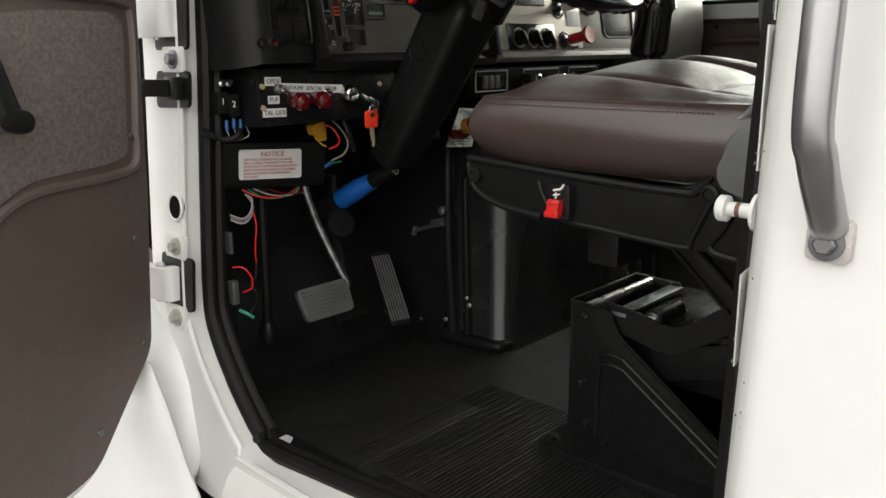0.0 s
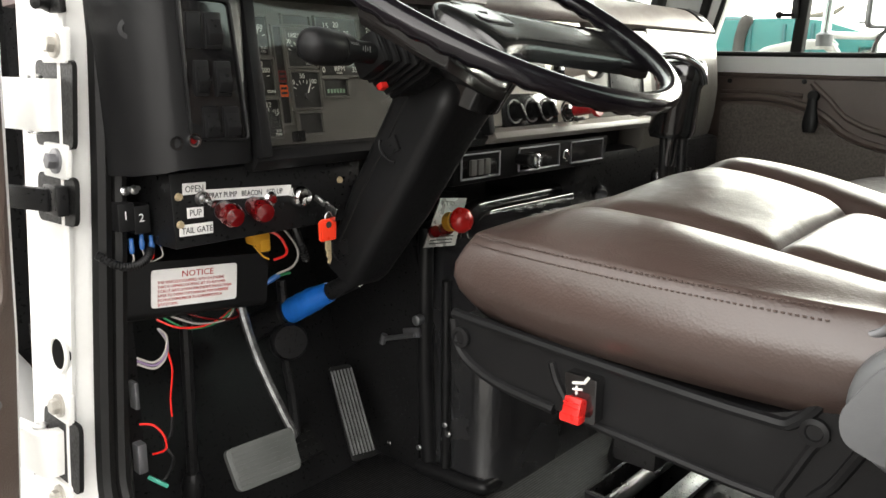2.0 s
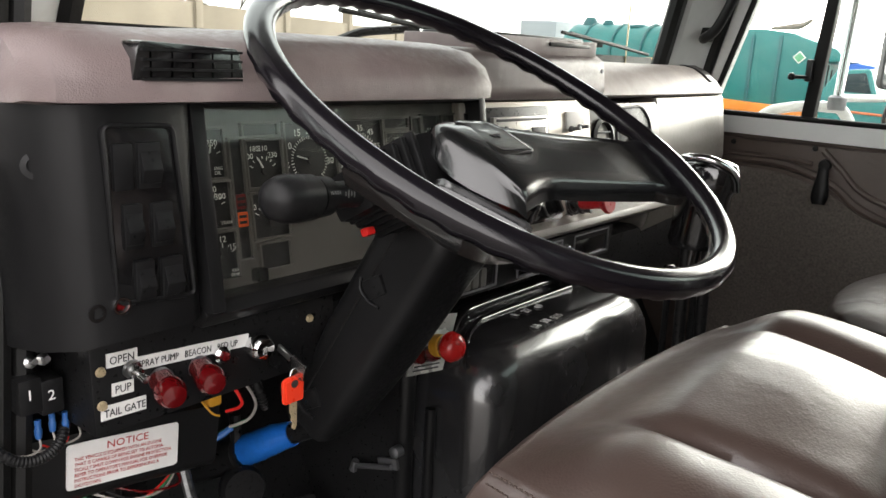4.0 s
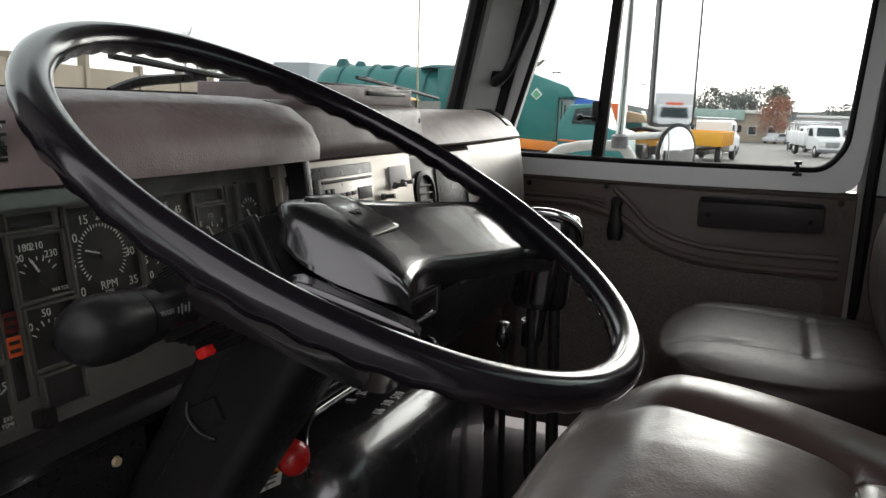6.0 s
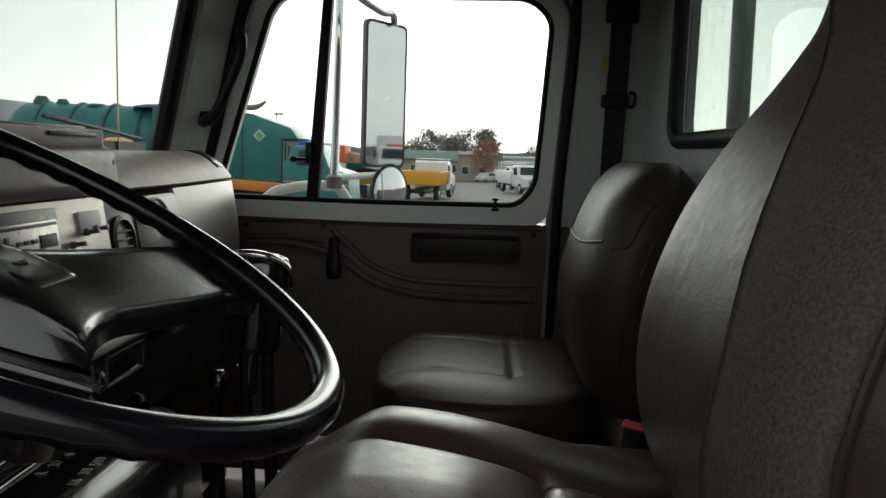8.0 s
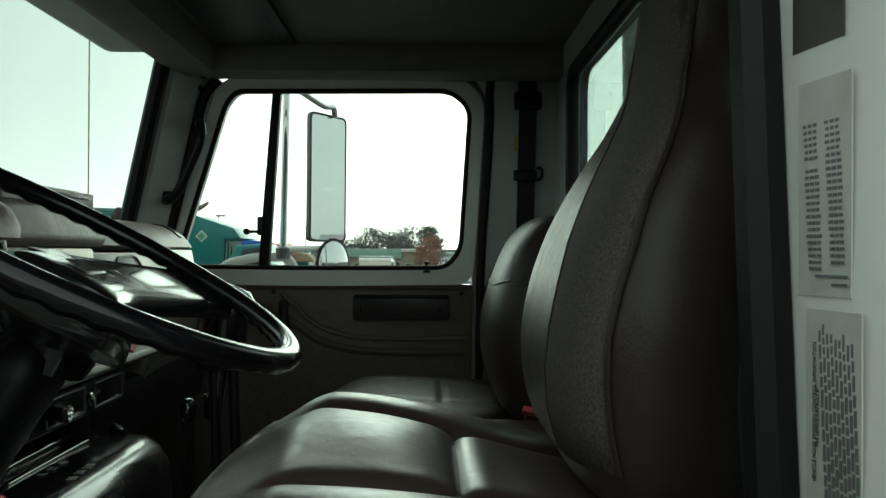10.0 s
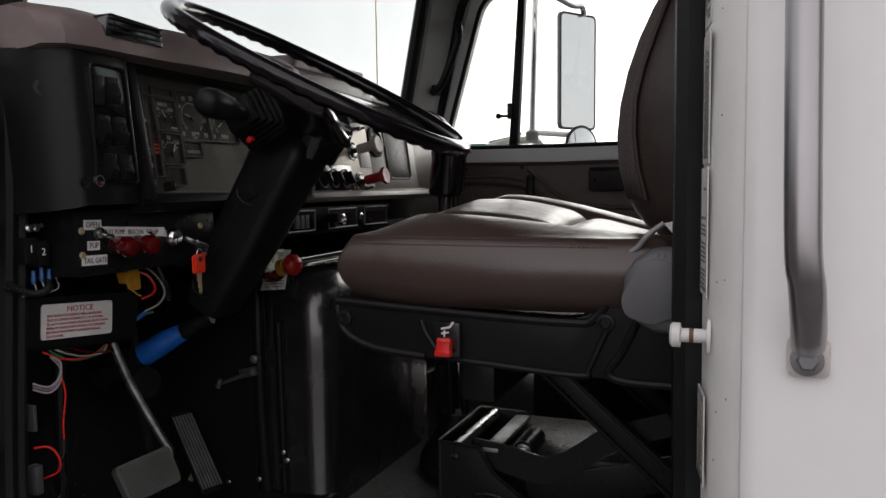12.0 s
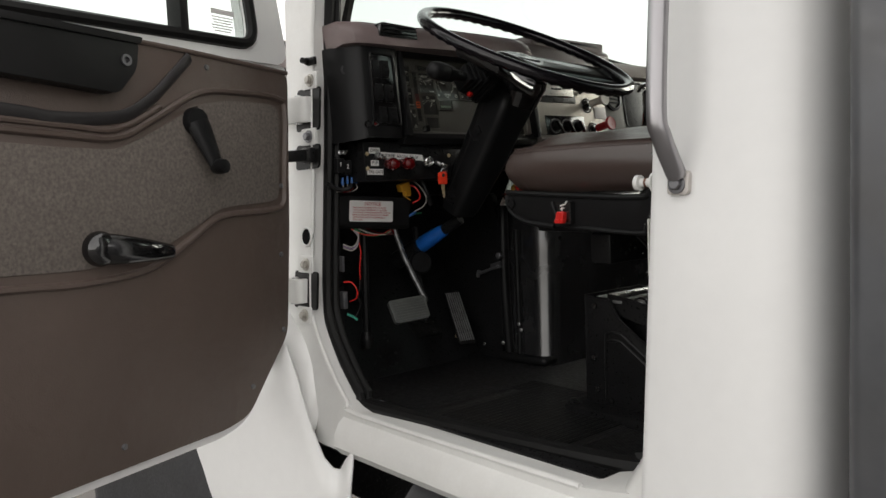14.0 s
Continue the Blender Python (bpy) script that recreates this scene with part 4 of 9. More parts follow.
for zb in (1.483, 2.20):
    bm = piece()
    prism(bm, corner([(.030, zb - .020), (.062, zb - .020), (.062, zb + .012), (.030, zb + .012)], .007), -.020, -.010, "y", .003, shift=lambda c: Vector((c.x, side_l(c.z, c.y), c.z)))
    fl = part("flange", bm, surface("worn_white_flange_paint", (0.52, 0.49, 0.46), 0.35, metal=0.2, var=0.06, scale=30), rail, "worn white painted flange")
    bm = piece()
    bolt_shape(bm, (.045, side_l(zb, -.020), zb - .006), (0, -1, .085), .0085, .008)
    part("bolt", bm, DULL, fl)

# ---- dash ----
dash = thing("dashboard", (-1.0, 1.67, 1.5), "truck dashboard with taupe padded top and black instrument pod", "dashboard")
bm = piece()
# padded brow over the instruments
rings = []
brow = [(-1.16, 1.815), (-1.06, 1.855), (-.96, 1.869), (-.88, 1.868), (-.835, 1.860), (-.808, 1.842), (-.797, 1.822), (-.797, 1.806), (-.83, 1.802), (-1.16, 1.78)]
for y, k in ((.800, .6), (.815, .85), (.85, .95), (.99, .97), (1.03, 1.05), (1.10, 1.10), (1.22, 1.10), (1.33, 1.06), (1.36, 1.0), (1.375, .8)):
    rings.append([(-.90 + (x + .90) * (k if x > -.9 else 1), y, 1.805 + (z - 1.805) * (.55 + .45 * k)) for x, z in brow])
loft(bm, rings)
part("brow", bm, TAUPE, dash, "taupe padded brow over the gauges")
bm = piece()
prism(bm, corner([(.872, 1.820), (.985, 1.816), (.978, 1.852), (.880, 1.856)], .006), -.86, -.803, "x", .003)
vent = part("air_vent", bm, BLACKG, dash, "black air vent")
for i in range(4):
    bm = piece()
    box(bm, (-.803, .93, 1.825 + i * .008), (.008, .098, .0022), 0)
    part("slat", bm, BLACK, vent)
for i in range(5):
    bm = piece()
    box(bm, (-.806, .89 + i * .02, 1.836), (.006, .002, .030), 0)
    part("slat", bm, BLACK, vent)
bm = piece()
prism(bm, [(-1.16, 1.80), (-.97, 1.868), (-.875, 1.868), (-.858, 1.858), (-.852, 1.81), (-.858, 1.796), (-1.16, 1.77)], 1.372, 1.765, "y", .008)
part("centre_top", bm, surface("dark_taupe_dash_vinyl", (0.15, 0.12, 0.115), 0.42, var=0.1, scale=9, bump=0.3, bscale=650, kind="leather"), dash, "dark taupe centre of the dash top")
bm = piece()
prism(bm, corner([(-1.03, 1.44), (-.868, 1.44), (-.868, 1.755), (-1.03, 1.755)], .012), 1.864, 1.888, "z", .005)
tray = part("dash_tray", bm, TAUPE, dash, "raised taupe tray on the dash top")
bm = piece()
box(bm, (-.95, 1.60, 1.889), (.13, .26, .006), .002)
box(bm, (-.867, 1.66, 1.880), (.004, .12, .006), .001)
part("tray_mat", bm, BLACK, tray)
bm = piece()
for y in (1.742,):
    lathe(bm, [(.004, 0), (.003, .002), (0, .002)], (-.851, y, 1.842), (1, 0, 0), 10)
part("dash_screw", bm, DULL, dash)
# passenger half
bm = piece()
rings = []
TOP_P = [(-1.16, 1.79), (-1.06, 1.838), (-.99, 1.856), (-.955, 1.858), (-.930, 1.852), (-.908, 1.840), (-.889, 1.824), (-.876, 1.809), (-.871, 1.801), (-.875, 1.797), (-1.16, 1.76)]


def set_back(y):
    """The passenger half curves away from the seat towards the door."""
    return -.030 * max(0.0, (y - 2.0) / .45) ** 1.3


for y in (1.768, 1.80, 1.9, 2.0, 2.1, 2.2, 2.3, 2.38, 2.43, 2.448, 2.455):
    e_ = max(0.0, (y - 2.43) / .025)
    rings.append([(x + set_back(y) - .02 * e_ * e_ * (x > -1.1), y, z - .012 * e_ * e_ * (z > 1.82)) for x, z in TOP_P])
loft(bm, rings)
part("passenger_top", bm, surface("pale_taupe_vinyl", (0.30, 0.26, 0.235), 0.5, var=0.12, scale=12, bump=0.3, bscale=650, kind="leather", stain=((0.18, 0.155, 0.14), 0.5, 10)), dash, "pale taupe top before the passenger")
bm = piece()
rings = []
for y, k in ((2.003, -.004), (2.006, .0), (2.1, .0), (2.2, .0), (2.3, .0), (2.38, .0), (2.43, -.002), (2.452, -.010), (2.462, -.03), (2.466, -.07)):
    d_ = set_back(y) + k
    rings.append([(-1.10, y, 1.790), (-.880 + d_, y, 1.7945), (-.8705 + d_, y, 1.7935), (-.868 + d_, y, 1.788), (-.856 + d_, y, 1.72), (-.850 + d_, y, 1.66), (-.853 + d_, y, 1.60), (-.862 + d_, y, 1.55), (-.885 + d_, y, 1.50), (-1.10, y, 1.48)])
loft(bm, rings)
FACEM = surface("satin_dark_dash_face", (0.135, 0.125, 0.110), 0.36, metal=0.25, var=0.1, scale=10, rvar=0.06, spec=0.8, stain=((0.2, 0.18, 0.16), 0.3, 12))
part("glove_box_face", bm, FACEM, dash, "pale taupe curved dash face before the passenger")
# dark demister slot in the outer corner of the top
bm = piece()
slot_rows = []
for y in (2.366, 2.385, 2.405, 2.424):
    w_ = (y - 2.366) / .058
    slot_rows.append([(x + set_back(y) + .0012, y, z + .0018) for x, z in ((-.965 + .02 * w_, 1.8582), (-.955 + .014 * w_, 1.858 - .003 * w_), (-.930, 1.852), (-.908, 1.840), (-.889, 1.824))])
loft(bm, slot_rows, closed_u=False)
sl = part("demister_slot", bm, BLACKM, dash, "black demister slot")
so = sl.modifiers.new("depth", "SOLIDIFY")
so.thickness = .003
# black pod: switch bank at the side, cluster in the middle
bm = piece()
loft(bm, [[(-1.05, .795, 1.59), (-1.05, .795, 1.803), (-.90, .795, 1.803), (-.885, .795, 1.59)],
          [(-1.05, .805, 1.59), (-1.05, .805, 1.803), (-.862, .805, 1.803), (-.850, .805, 1.592)],
          [(-1.05, .826, 1.59), (-1.05, .826, 1.803), (-.828, .826, 1.803), (-.817, .826, 1.597)],
          [(-1.05, .838, 1.59), (-1.05, .838, 1.803), (-.822, .838, 1.803), (-.810, .838, 1.600)],
          [(-1.05, .930, 1.59), (-1.05, .930, 1.803), (-.824, .930, 1.803), (-.812, .930, 1.600)],
          [(-1.05, .944, 1.59), (-1.05, .944, 1.803), (-.835, .944, 1.803), (-.822, .944, 1.600)]])
pod = part("instrument_pod", bm, BLACK, dash, "black grained instrument pod")
bm = piece()
lathe(bm, [(.010, -.002), (.011, .001), (.006, .0015), (.005, -.006), (0, -.006)], (-.852, .812, 1.752), (.8, -.6, .1), 18)
part("screw_well", bm, BLACK, pod)
bm = piece()
prism(bm, corner([(.856, 1.634), (.932, 1.628), (.914, 1.785), (.850, 1.787)], .008), -.832, -.8135, "x", .003)
bank = part("switch_bank", bm, BLACKG, pod, "recessed black switch bank")
bm = piece()
tube(bm, [(-.8115, y, z) for y, z in corner([(.856, 1.634), (.932, 1.628), (.914, 1.785), (.850, 1.787)], .008)], .0022, 7, True)
part("bank_rim", bm, BLACK, bank)
for y, z, w_, has in ((.890, 1.752, .022, 2), (.873, 1.700, .018, 2), (.901, 1.699, .020, 2), (.882, 1.649, .019, 0), (.909, 1.648, .022, 1), (.866, 1.752, .018, -1)):
    bm = piece()
    box(bm, (-.8125, y, z), (.006, w_, .040), .002)
    sw = part("rocker_switch", bm, BLACK, bank)
    if has >= 0:
        bm = piece()
        prism(bm, [(-.812, z - .016), (-.8065, z - .015), (-.8035, z - .003), (-.809, z + .012), (-.812, z + .014)], y - w_ * .42, y + w_ * .42, "y", .0012)
        part("rocker", bm, BLACKM, sw)
        bm = piece()
        for k in range(has):
            box(bm, (-.8068 + .0012 * k, y, z + .0045 - .0034 * k), (.0006, w_ * .52, .0012), 0, Matrix.Rotation(radians(-20), 3, "Y"))
        if has:
            part("switch_print", bm, surface("dim_switch_print", (0.28, 0.28, 0.30), 0.5), sw)
        else:
            bm.free()
bm = piece()
lathe(bm, [(.0075, -.002), (.008, .001), (.005, .001), (.005, -.01), (0, -.01)], (-.811, .837, 1.630), (1, 0, 0), 18)
part("empty_socket", bm, BLACKG, pod)
bm = piece()
lathe(bm, [(.0078, -.002), (.0080, .002), (.0062, .002), (.0055, -.008), (0, -.008)], (-.811, .859, 1.632), (1, 0, 0), 18)
lighter = part("lighter_socket", bm, CHROME, pod, "chrome rimmed socket")
bm = piece()
lathe(bm, [(.0052, 0), (.004, .001), (0, .001)], (-.8125, .859, 1.632), (1, 0, 0), 14)
part("socket_core", bm, REDD, lighter)
# cluster on a slightly reclined plane: frame, carrier, gauges, lens
CT = math.atan(.16)
CROT = Matrix.Rotation(-CT, 3, "Y")


def on_cluster(y, z, lift=0.0):
    return Vector((-.866 + .16 * (1.762 - z) + lift * math.cos(CT), y, z + lift * math.sin(CT)))


def cl_box(b, y0, y1, z0, z1, lift, deep, bev=0.0):
    return box(b, on_cluster((y0 + y1) / 2, (z0 + z1) / 2, lift), (deep, y1 - y0, (z1 - z0) * 1.012), bev, CROT)


bm = piece()
prism(bm, [(-1.05, 1.582), (-.826, 1.586), (-.814, 1.600), (-.822, 1.612), (-.845, 1.614), (-1.05, 1.614)], .946, 1.400, "y", .003)
clus = part("cluster_frame", bm, BLACK, dash, "gauge cluster in a black frame")
for y0, y1, z0, z1 in ((.946, 1.40, 1.794, 1.806), (.946, .962, 1.600, 1.806), (1.385, 1.40, 1.600, 1.806)):
    bm = piece()
    cl_box(bm, y0, y1, z0, z1, .012, .05, .003)
    part("frame_bar", bm, BLACK, clus)
bm = piece()
cl_box(bm, .960, 1.388, 1.612, 1.796, -.004, .008)
part("cluster_back", bm, BEZEL, clus, "dull grey gauge carrier")


def bezel(y0, y1, z0, z1):
    """A dark dial face in a thin raised grey frame."""
    b = piece()
    cl_box(b, y0, y1, z0, z1, .0005, .003, .0008)
    d = part("gauge", b, DIAL, clus)
    b = piece()
    for a0, a1, c0, c1 in ((y0 - .0025, y1 + .0025, z1, z1 + .0025), (y0 - .0025, y1 + .0025, z0 - .0025, z0), (y0 - .0025, y0, z0, z1), (y1, y1 + .0025, z0, z1)):
        cl_box(b, a0, a1, c0, c1, .002, .007, .0006)
    part("gauge_frame", b, BEZEL, d)
    return d


def mark(d, txt, y, z, size=.0088):
    words("dial_number", txt, size, on_cluster(y - .29 * size * len(txt), z - .34 * size, .0026), (0, 1, 0), (-.16, 0, 1), MARK, d)


def ticks(d, y, z, r, a0, a1, n, long=2):
    b = piece()
    for i in range(n):
        q = radians(a0 + (a1 - a0) * i / (n - 1))
        l_ = .0046 if i % long == 0 else .0028
        box(b, on_cluster(y + math.cos(q) * r, z + math.sin(q) * r, .0024), (.0006, l_, .0008), 0, CROT @ Matrix.Rotation(q, 3, "X"))
    part("tick", b, MARK, d)


def needle(d, y, z, r, q):
    q = radians(q)
    b = piece()
    box(b, on_cluster(y + math.cos(q) * r * .5, z + math.sin(q) * r * .5, .0036), (.001, r, .0013), 0, CROT @ Matrix.Rotation(q, 3, "X"))
    part("needle", b, MARK, d)
    b = piece()
    lathe(b, [(.0042, 0), (.0042, .003), (0, .003)], on_cluster(y, z, .002), (1, 0, .16), 14)
    part("needle_hub", b, DIAL, d)


d = bezel(.966, 1.000, 1.726, 1.773)
mark(d, "250", .989, 1.760), mark(d, "20", .978, 1.767), mark(d, "ENG", .992, 1.735, .0050), mark(d, "OIL", .992, 1.7305, .0050)
ticks(d, .983, 1.746, .013, 130, 20, 5), needle(d, .983, 1.746, .013, 75)
d = bezel(.966, 1.002, 1.676, 1.721)
mark(d, "220", .982, 1.715), mark(d, "300", .992, 1.7075), mark(d, "TRANS", .996, 1.681, .0050)
ticks(d, .982, 1.696, .013, 130, 20, 5), needle(d, .982, 1.694, .012, 170)
d = bezel(.966, 1.004, 1.625, 1.671)
mark(d, "9", .975, 1.663), mark(d, "12", .989, 1.665), mark(d, "15", 1.000, 1.656), mark(d, "EXH", 1.000, 1.632, .0048), mark(d, "TEMP", .999, 1.6275, .0048)
ticks(d, .988, 1.645, .014, 150, 30, 5), needle(d, .987, 1.645, .016, 155)
d = bezel(1.008, 1.022, 1.641, 1.762)
bm = piece()
for z0, m_ in ((1.674, surface("orange_lamp_lens", srgb(225, 92, 36), 0.4)), (1.692, surface("dark_red_lamp_lens", srgb(96, 20, 20), 0.4))):
    bm = piece()
    cl_box(bm, 1.0085, 1.0215, z0, z0 + .015, .003, .002, .0005)
    part("warning_lamp", bm, m_, d)
    for k in range(2):
        bm = piece()
        cl_box(bm, 1.0105, 1.0195, z0 + .003 + .006 * k, z0 + .006 + .006 * k, .0042, .0006)
        part("lamp_print", bm, DIAL, d)
bezel(1.026, 1.069, 1.765, 1.776)
d = bezel(1.028, 1.073, 1.712, 1.759)
mark(d, "100", 1.031, 1.744, .0082), mark(d, "180", 1.039, 1.7515, .0082), mark(d, "210", 1.050, 1.7515, .0082), mark(d, "230", 1.062, 1.744, .0082), mark(d, "WATER", 1.063, 1.7155, .0046)
ticks(d, 1.048, 1.725, .017, 150, 30, 7), needle(d, 1.049, 1.728, .015, 118)
d = bezel(1.029, 1.075, 1.659, 1.705)
mark(d, "0", 1.032, 1.692), mark(d, "50", 1.048, 1.700), mark(d, "100", 1.065, 1.693)
ticks(d, 1.049, 1.676, .017, 150, 30, 7), needle(d, 1.052, 1.674, .018, 65)
bezel(1.034, 1.072, 1.626, 1.652)
d = bezel(1.080, 1.152, 1.700, 1.776)
for txt, y, z in (("0", 1.086, 1.708), ("5", 1.081, 1.731), ("10", 1.084, 1.752), ("15", 1.098, 1.7655), ("20", 1.116, 1.7675), ("25", 1.134, 1.756), ("30", 1.143, 1.733), ("35", 1.142, 1.708)):
    mark(d, txt, y, z, .0108)
mark(d, "RPM", 1.113, 1.7095, .0100), mark(d, "X100", 1.113, 1.7035, .0046)
ticks(d, 1.1125, 1.735, .0245, 225, -45, 36, 5), needle(d, 1.1125, 1.735, .019, 163)
d = bezel(1.157, 1.229, 1.700, 1.776)
for txt, y, z in (("0", 1.164, 1.708), ("5", 1.160, 1.722), ("15", 1.163, 1.745), ("25", 1.176, 1.762), ("35", 1.194, 1.767), ("45", 1.211, 1.762), ("55", 1.221, 1.745), ("65", 1.222, 1.722)):
    mark(d, txt, y, z, .0098)
mark(d, "MPH", 1.190, 1.7085, .0100)
ticks(d, 1.1925, 1.735, .0245, 225, -45, 30, 2), needle(d, 1.1925, 1.735, .019, 215)
bezel(1.234, 1.276, 1.765, 1.776)
d = bezel(1.236, 1.278, 1.712, 1.759)
mark(d, "E", 1.240, 1.744, .0075), mark(d, "F", 1.273, 1.744, .0075), mark(d, "1/2", 1.257, 1.751, .0070)
ticks(d, 1.257, 1.726, .016, 150, 30, 5), needle(d, 1.257, 1.728, .015, 120)
bezel(1.284, 1.300, 1.700, 1.776)
d = bezel(1.305, 1.342, 1.718, 1.778)
ticks(d, 1.322, 1.748, .013, 150, 30, 7), needle(d, 1.322, 1.74, .012, 120)
d = bezel(1.345, 1.380, 1.718, 1.778)
d = bezel(1.082, 1.124, 1.673, 1.695)
bm = piece()
for i in range(6):
    cl_box(bm, 1.088 + .0055 * i, 1.0915 + .0055 * i, 1.677, 1.6825, .0026, .0006)
part("odometer_digits", bm, surface("green_odometer_print", (0.22, 0.34, 0.25), 0.5), d)
bm = piece()
cl_box(bm, 1.021, 1.033, 1.616, 1.630, .006, .016, .002)
part("trip_knob", bm, BLACKG, clus)
bm = piece()
box(bm, on_cluster(1.174, 1.704, .021), (.0015, .424, .184), 0, Matrix.Rotation(radians(3), 3, "Z") @ CROT)
part("lens", bm, CLEAN, clus, "hazy clear cover").visible_shadow = False

# control panel to the middle: radio, heater, knobs
bm = piece()
prism(bm, [(-.90, 1.610), (-.842, 1.614), (-.845, 1.796), (-.90, 1.80)], 1.372, 1.722, "y", .004)
ctl = part("control_panel", bm, PANELM, dash, "brushed taupe control panel")
bm = piece()
prism(bm, [(-.90, 1.590), (-.812, 1.590), (-.798, 1.600), (-.802, 1.610), (-.842, 1.616), (-.90, 1.62)], 1.395, 2.03, "y", .002)
part("panel_ledge", bm, surface("grey_dash_ledge", (0.22, 0.20, 0.18), 0.38, var=0.1, scale=10), dash, "grey ledge under the control panel")
bm = piece()
box(bm, (-.843, 1.5025, 1.746), (.006, .168, .084), .004)
slot_ = piece()
box(slot_, (-.8435, 1.393, 1.764), (.004, .026, .036), .004)
part("blank_slot", slot_, BLACKG, ctl)
radio_bay = part("radio_bay", bm, BLACKM, ctl)
bm = piece()
box(bm, (-.839, 1.503, 1.747), (.012, .140, .054), .003)
radio = part("radio", bm, surface("silver_radio_face", (0.45, 0.43, 0.40), 0.35, metal=0.5, var=0.06), radio_bay, "silver faced radio")
bm = piece()
box(bm, (-.8325, 1.545, 1.749), (.002, .036, .016), .0005)
box(bm, (-.8325, 1.503, 1.769), (.002, .128, .004), .0005)
part("display", bm, DIAL, radio)
bm = piece()
for i in range(3):
    box(bm, (-.832, 1.484 + .015 * i, 1.751), (.003, .011, .005), .001)
    box(bm, (-.832, 1.484 + .015 * i, 1.740), (.003, .011, .004), .001)
for i in range(2):
    box(bm, (-.832, 1.449 + .012 * i, 1.757), (.003, .007, .007), .001)
part("radio_button", bm, DIAL, radio)
bm = piece()
lathe(bm, [(.010, 0), (.010, .010), (.008, .012), (0, .012)], (-.834, 1.440, 1.744), (1, 0, 0), 18)
part("volume_knob", bm, BLACKG, radio)
bm = piece()
box(bm, (-.843, 1.530, 1.637), (.006, .165, .060), .006)
heat = part("heater_panel", bm, BLACKG, ctl, "black heater control with three dials")
for y in (1.482, 1.530, 1.578):
    bm = piece()
    lathe(bm, [(.021, 0), (.021, .002), (.0175, .002), (.0175, 0)], (-.840, y, 1.637), (1, 0, 0), 24)
    rim = part("dial_ring", bm, FINEINK, heat)
    bm = piece()
    lathe(bm, [(.015, 0), (.014, .012), (0, .013)], (-.840, y, 1.637), (1, 0, 0), 20)
    box(bm, (-.825, y, 1.637), (.010, .006, .028), .002, Matrix.Rotation(radians(30), 3, "X"))
    part("dial_knob", bm, BLACK, rim)
# pull knobs on the pale plate: yellow and red brake valves
for y, z, m_, nm in ((1.634, 1.700, surface("pale_knob_plastic", (0.5, 0.46, 0.4), 0.4), "pale pull knob"), (1.648, 1.630, surface("red_valve_knob", srgb(170, 28, 34), 0.35), "red brake valve knob")):
    bm = piece()
    tube(bm, [Vector((-.842, y, z)) + Vector((0, .020 * math.cos(q), .020 * math.sin(q))) for q in (2 * math.pi * i / 26 for i in range(26))], .0022, 6, True)
    lathe(bm, [(.016, 0), (.014, .006), (.006, .007), (.006, .026)], (-.844, y, z), (1, 0, 0), 18)
    stem = part("valve_collar", bm, BLACKG, ctl)
    bm = piece()
    lathe(bm, [(.010, .018), (.011, .020), (.011, .050), (.012, .056), (.019, .063), (.020, .067), (.018, .070), (0, .069)], (-.844, y, z), (1, 0, .05), 20)
    part("valve_knob", bm, m_, stem, nm)
bm = piece()
box(bm, (-.842, 1.668, 1.764), (.003, .056, .028), .001)
part("instruction_plate", bm, LABEL, ctl, "white instruction plate")
bm = piece()
box(bm, (-.842, 1.690, 1.680), (.003, .052, .034), .001)
part("instruction_plate", bm, LABEL, ctl, "white instruction plate")
for y, z in ((1.650, 1.750), (1.676, 1.752), (1.672, 1.615), (1.610, 1.737)):
    bm = piece()
    lathe(bm, [(.005, 0), (.005, .006), (.003, .007), (.003, .018), (.004, .020), (0, .021)], (-.842, y, z), (1, 0, 0), 12)
    part("toggle", bm, DULL, ctl)
# black vent pod right of the controls
bm = piece()
prism(bm, corner([(1.7235, 1.608), (2.000, 1.606), (1.999, 1.770), (1.990, 1.789), (1.7235, 1.789)], .010), -.90, -.850, "x", .004)
vp = part("vent_pod", bm, FACEM, dash, "satin dark panel with a round vent")
# thin black sheet on the face, painting the shade of a rounded recess
bm = piece()
recess_o = corner([(1.822, 1.640), (1.955, 1.640), (1.958, 1.752), (1.925, 1.783), (1.822, 1.779)], .020)
prism(bm, recess_o, -.856, -.849, "x", .001)
rec = part("hand_recess", bm, BLACKM, vp, "black sheet for the shade in a rounded recess")
bm = piece()
tube(bm, [(-.8485, y, z) for y, z in recess_o], .0025, 6, True)
part("recess_rim", bm, BLACK, rec)
bm = piece()
lathe(bm, [(.036, -.004), (.038, .004), (.030, .006), (.027, -.006), (0, -.010)], (-.848, 1.768, 1.728), (1, 0, 0), 28)
ball = part("round_vent", bm, BLACK, vp)
bm = piece()
for k in (-.012, 0, .012):
    box(bm, (-.847, 1.768, 1.728 + k), (.006, .048, .0035), .001)
part("vent_blade", bm, BLACK, ball)
# the control panel reclines a little
pv_ = Vector((-.845, 1.5, 1.71))
ctl.matrix_basis = Matrix.Translation(pv_) @ Matrix.Rotation(radians(-9), 4, "Y") @ Matrix.Translation(-pv_)
vp.matrix_basis = ctl.matrix_basis.copy()
bm = piece()
prism(bm, [(-.92, 1.520), (-.835, 1.524), (-.828, 1.580), (-.92, 1.590)], 1.33, 1.80, "y", .004)
low = part("lower_panel", bm, BLACK, dash, "black lower panel with sockets and ashtray")
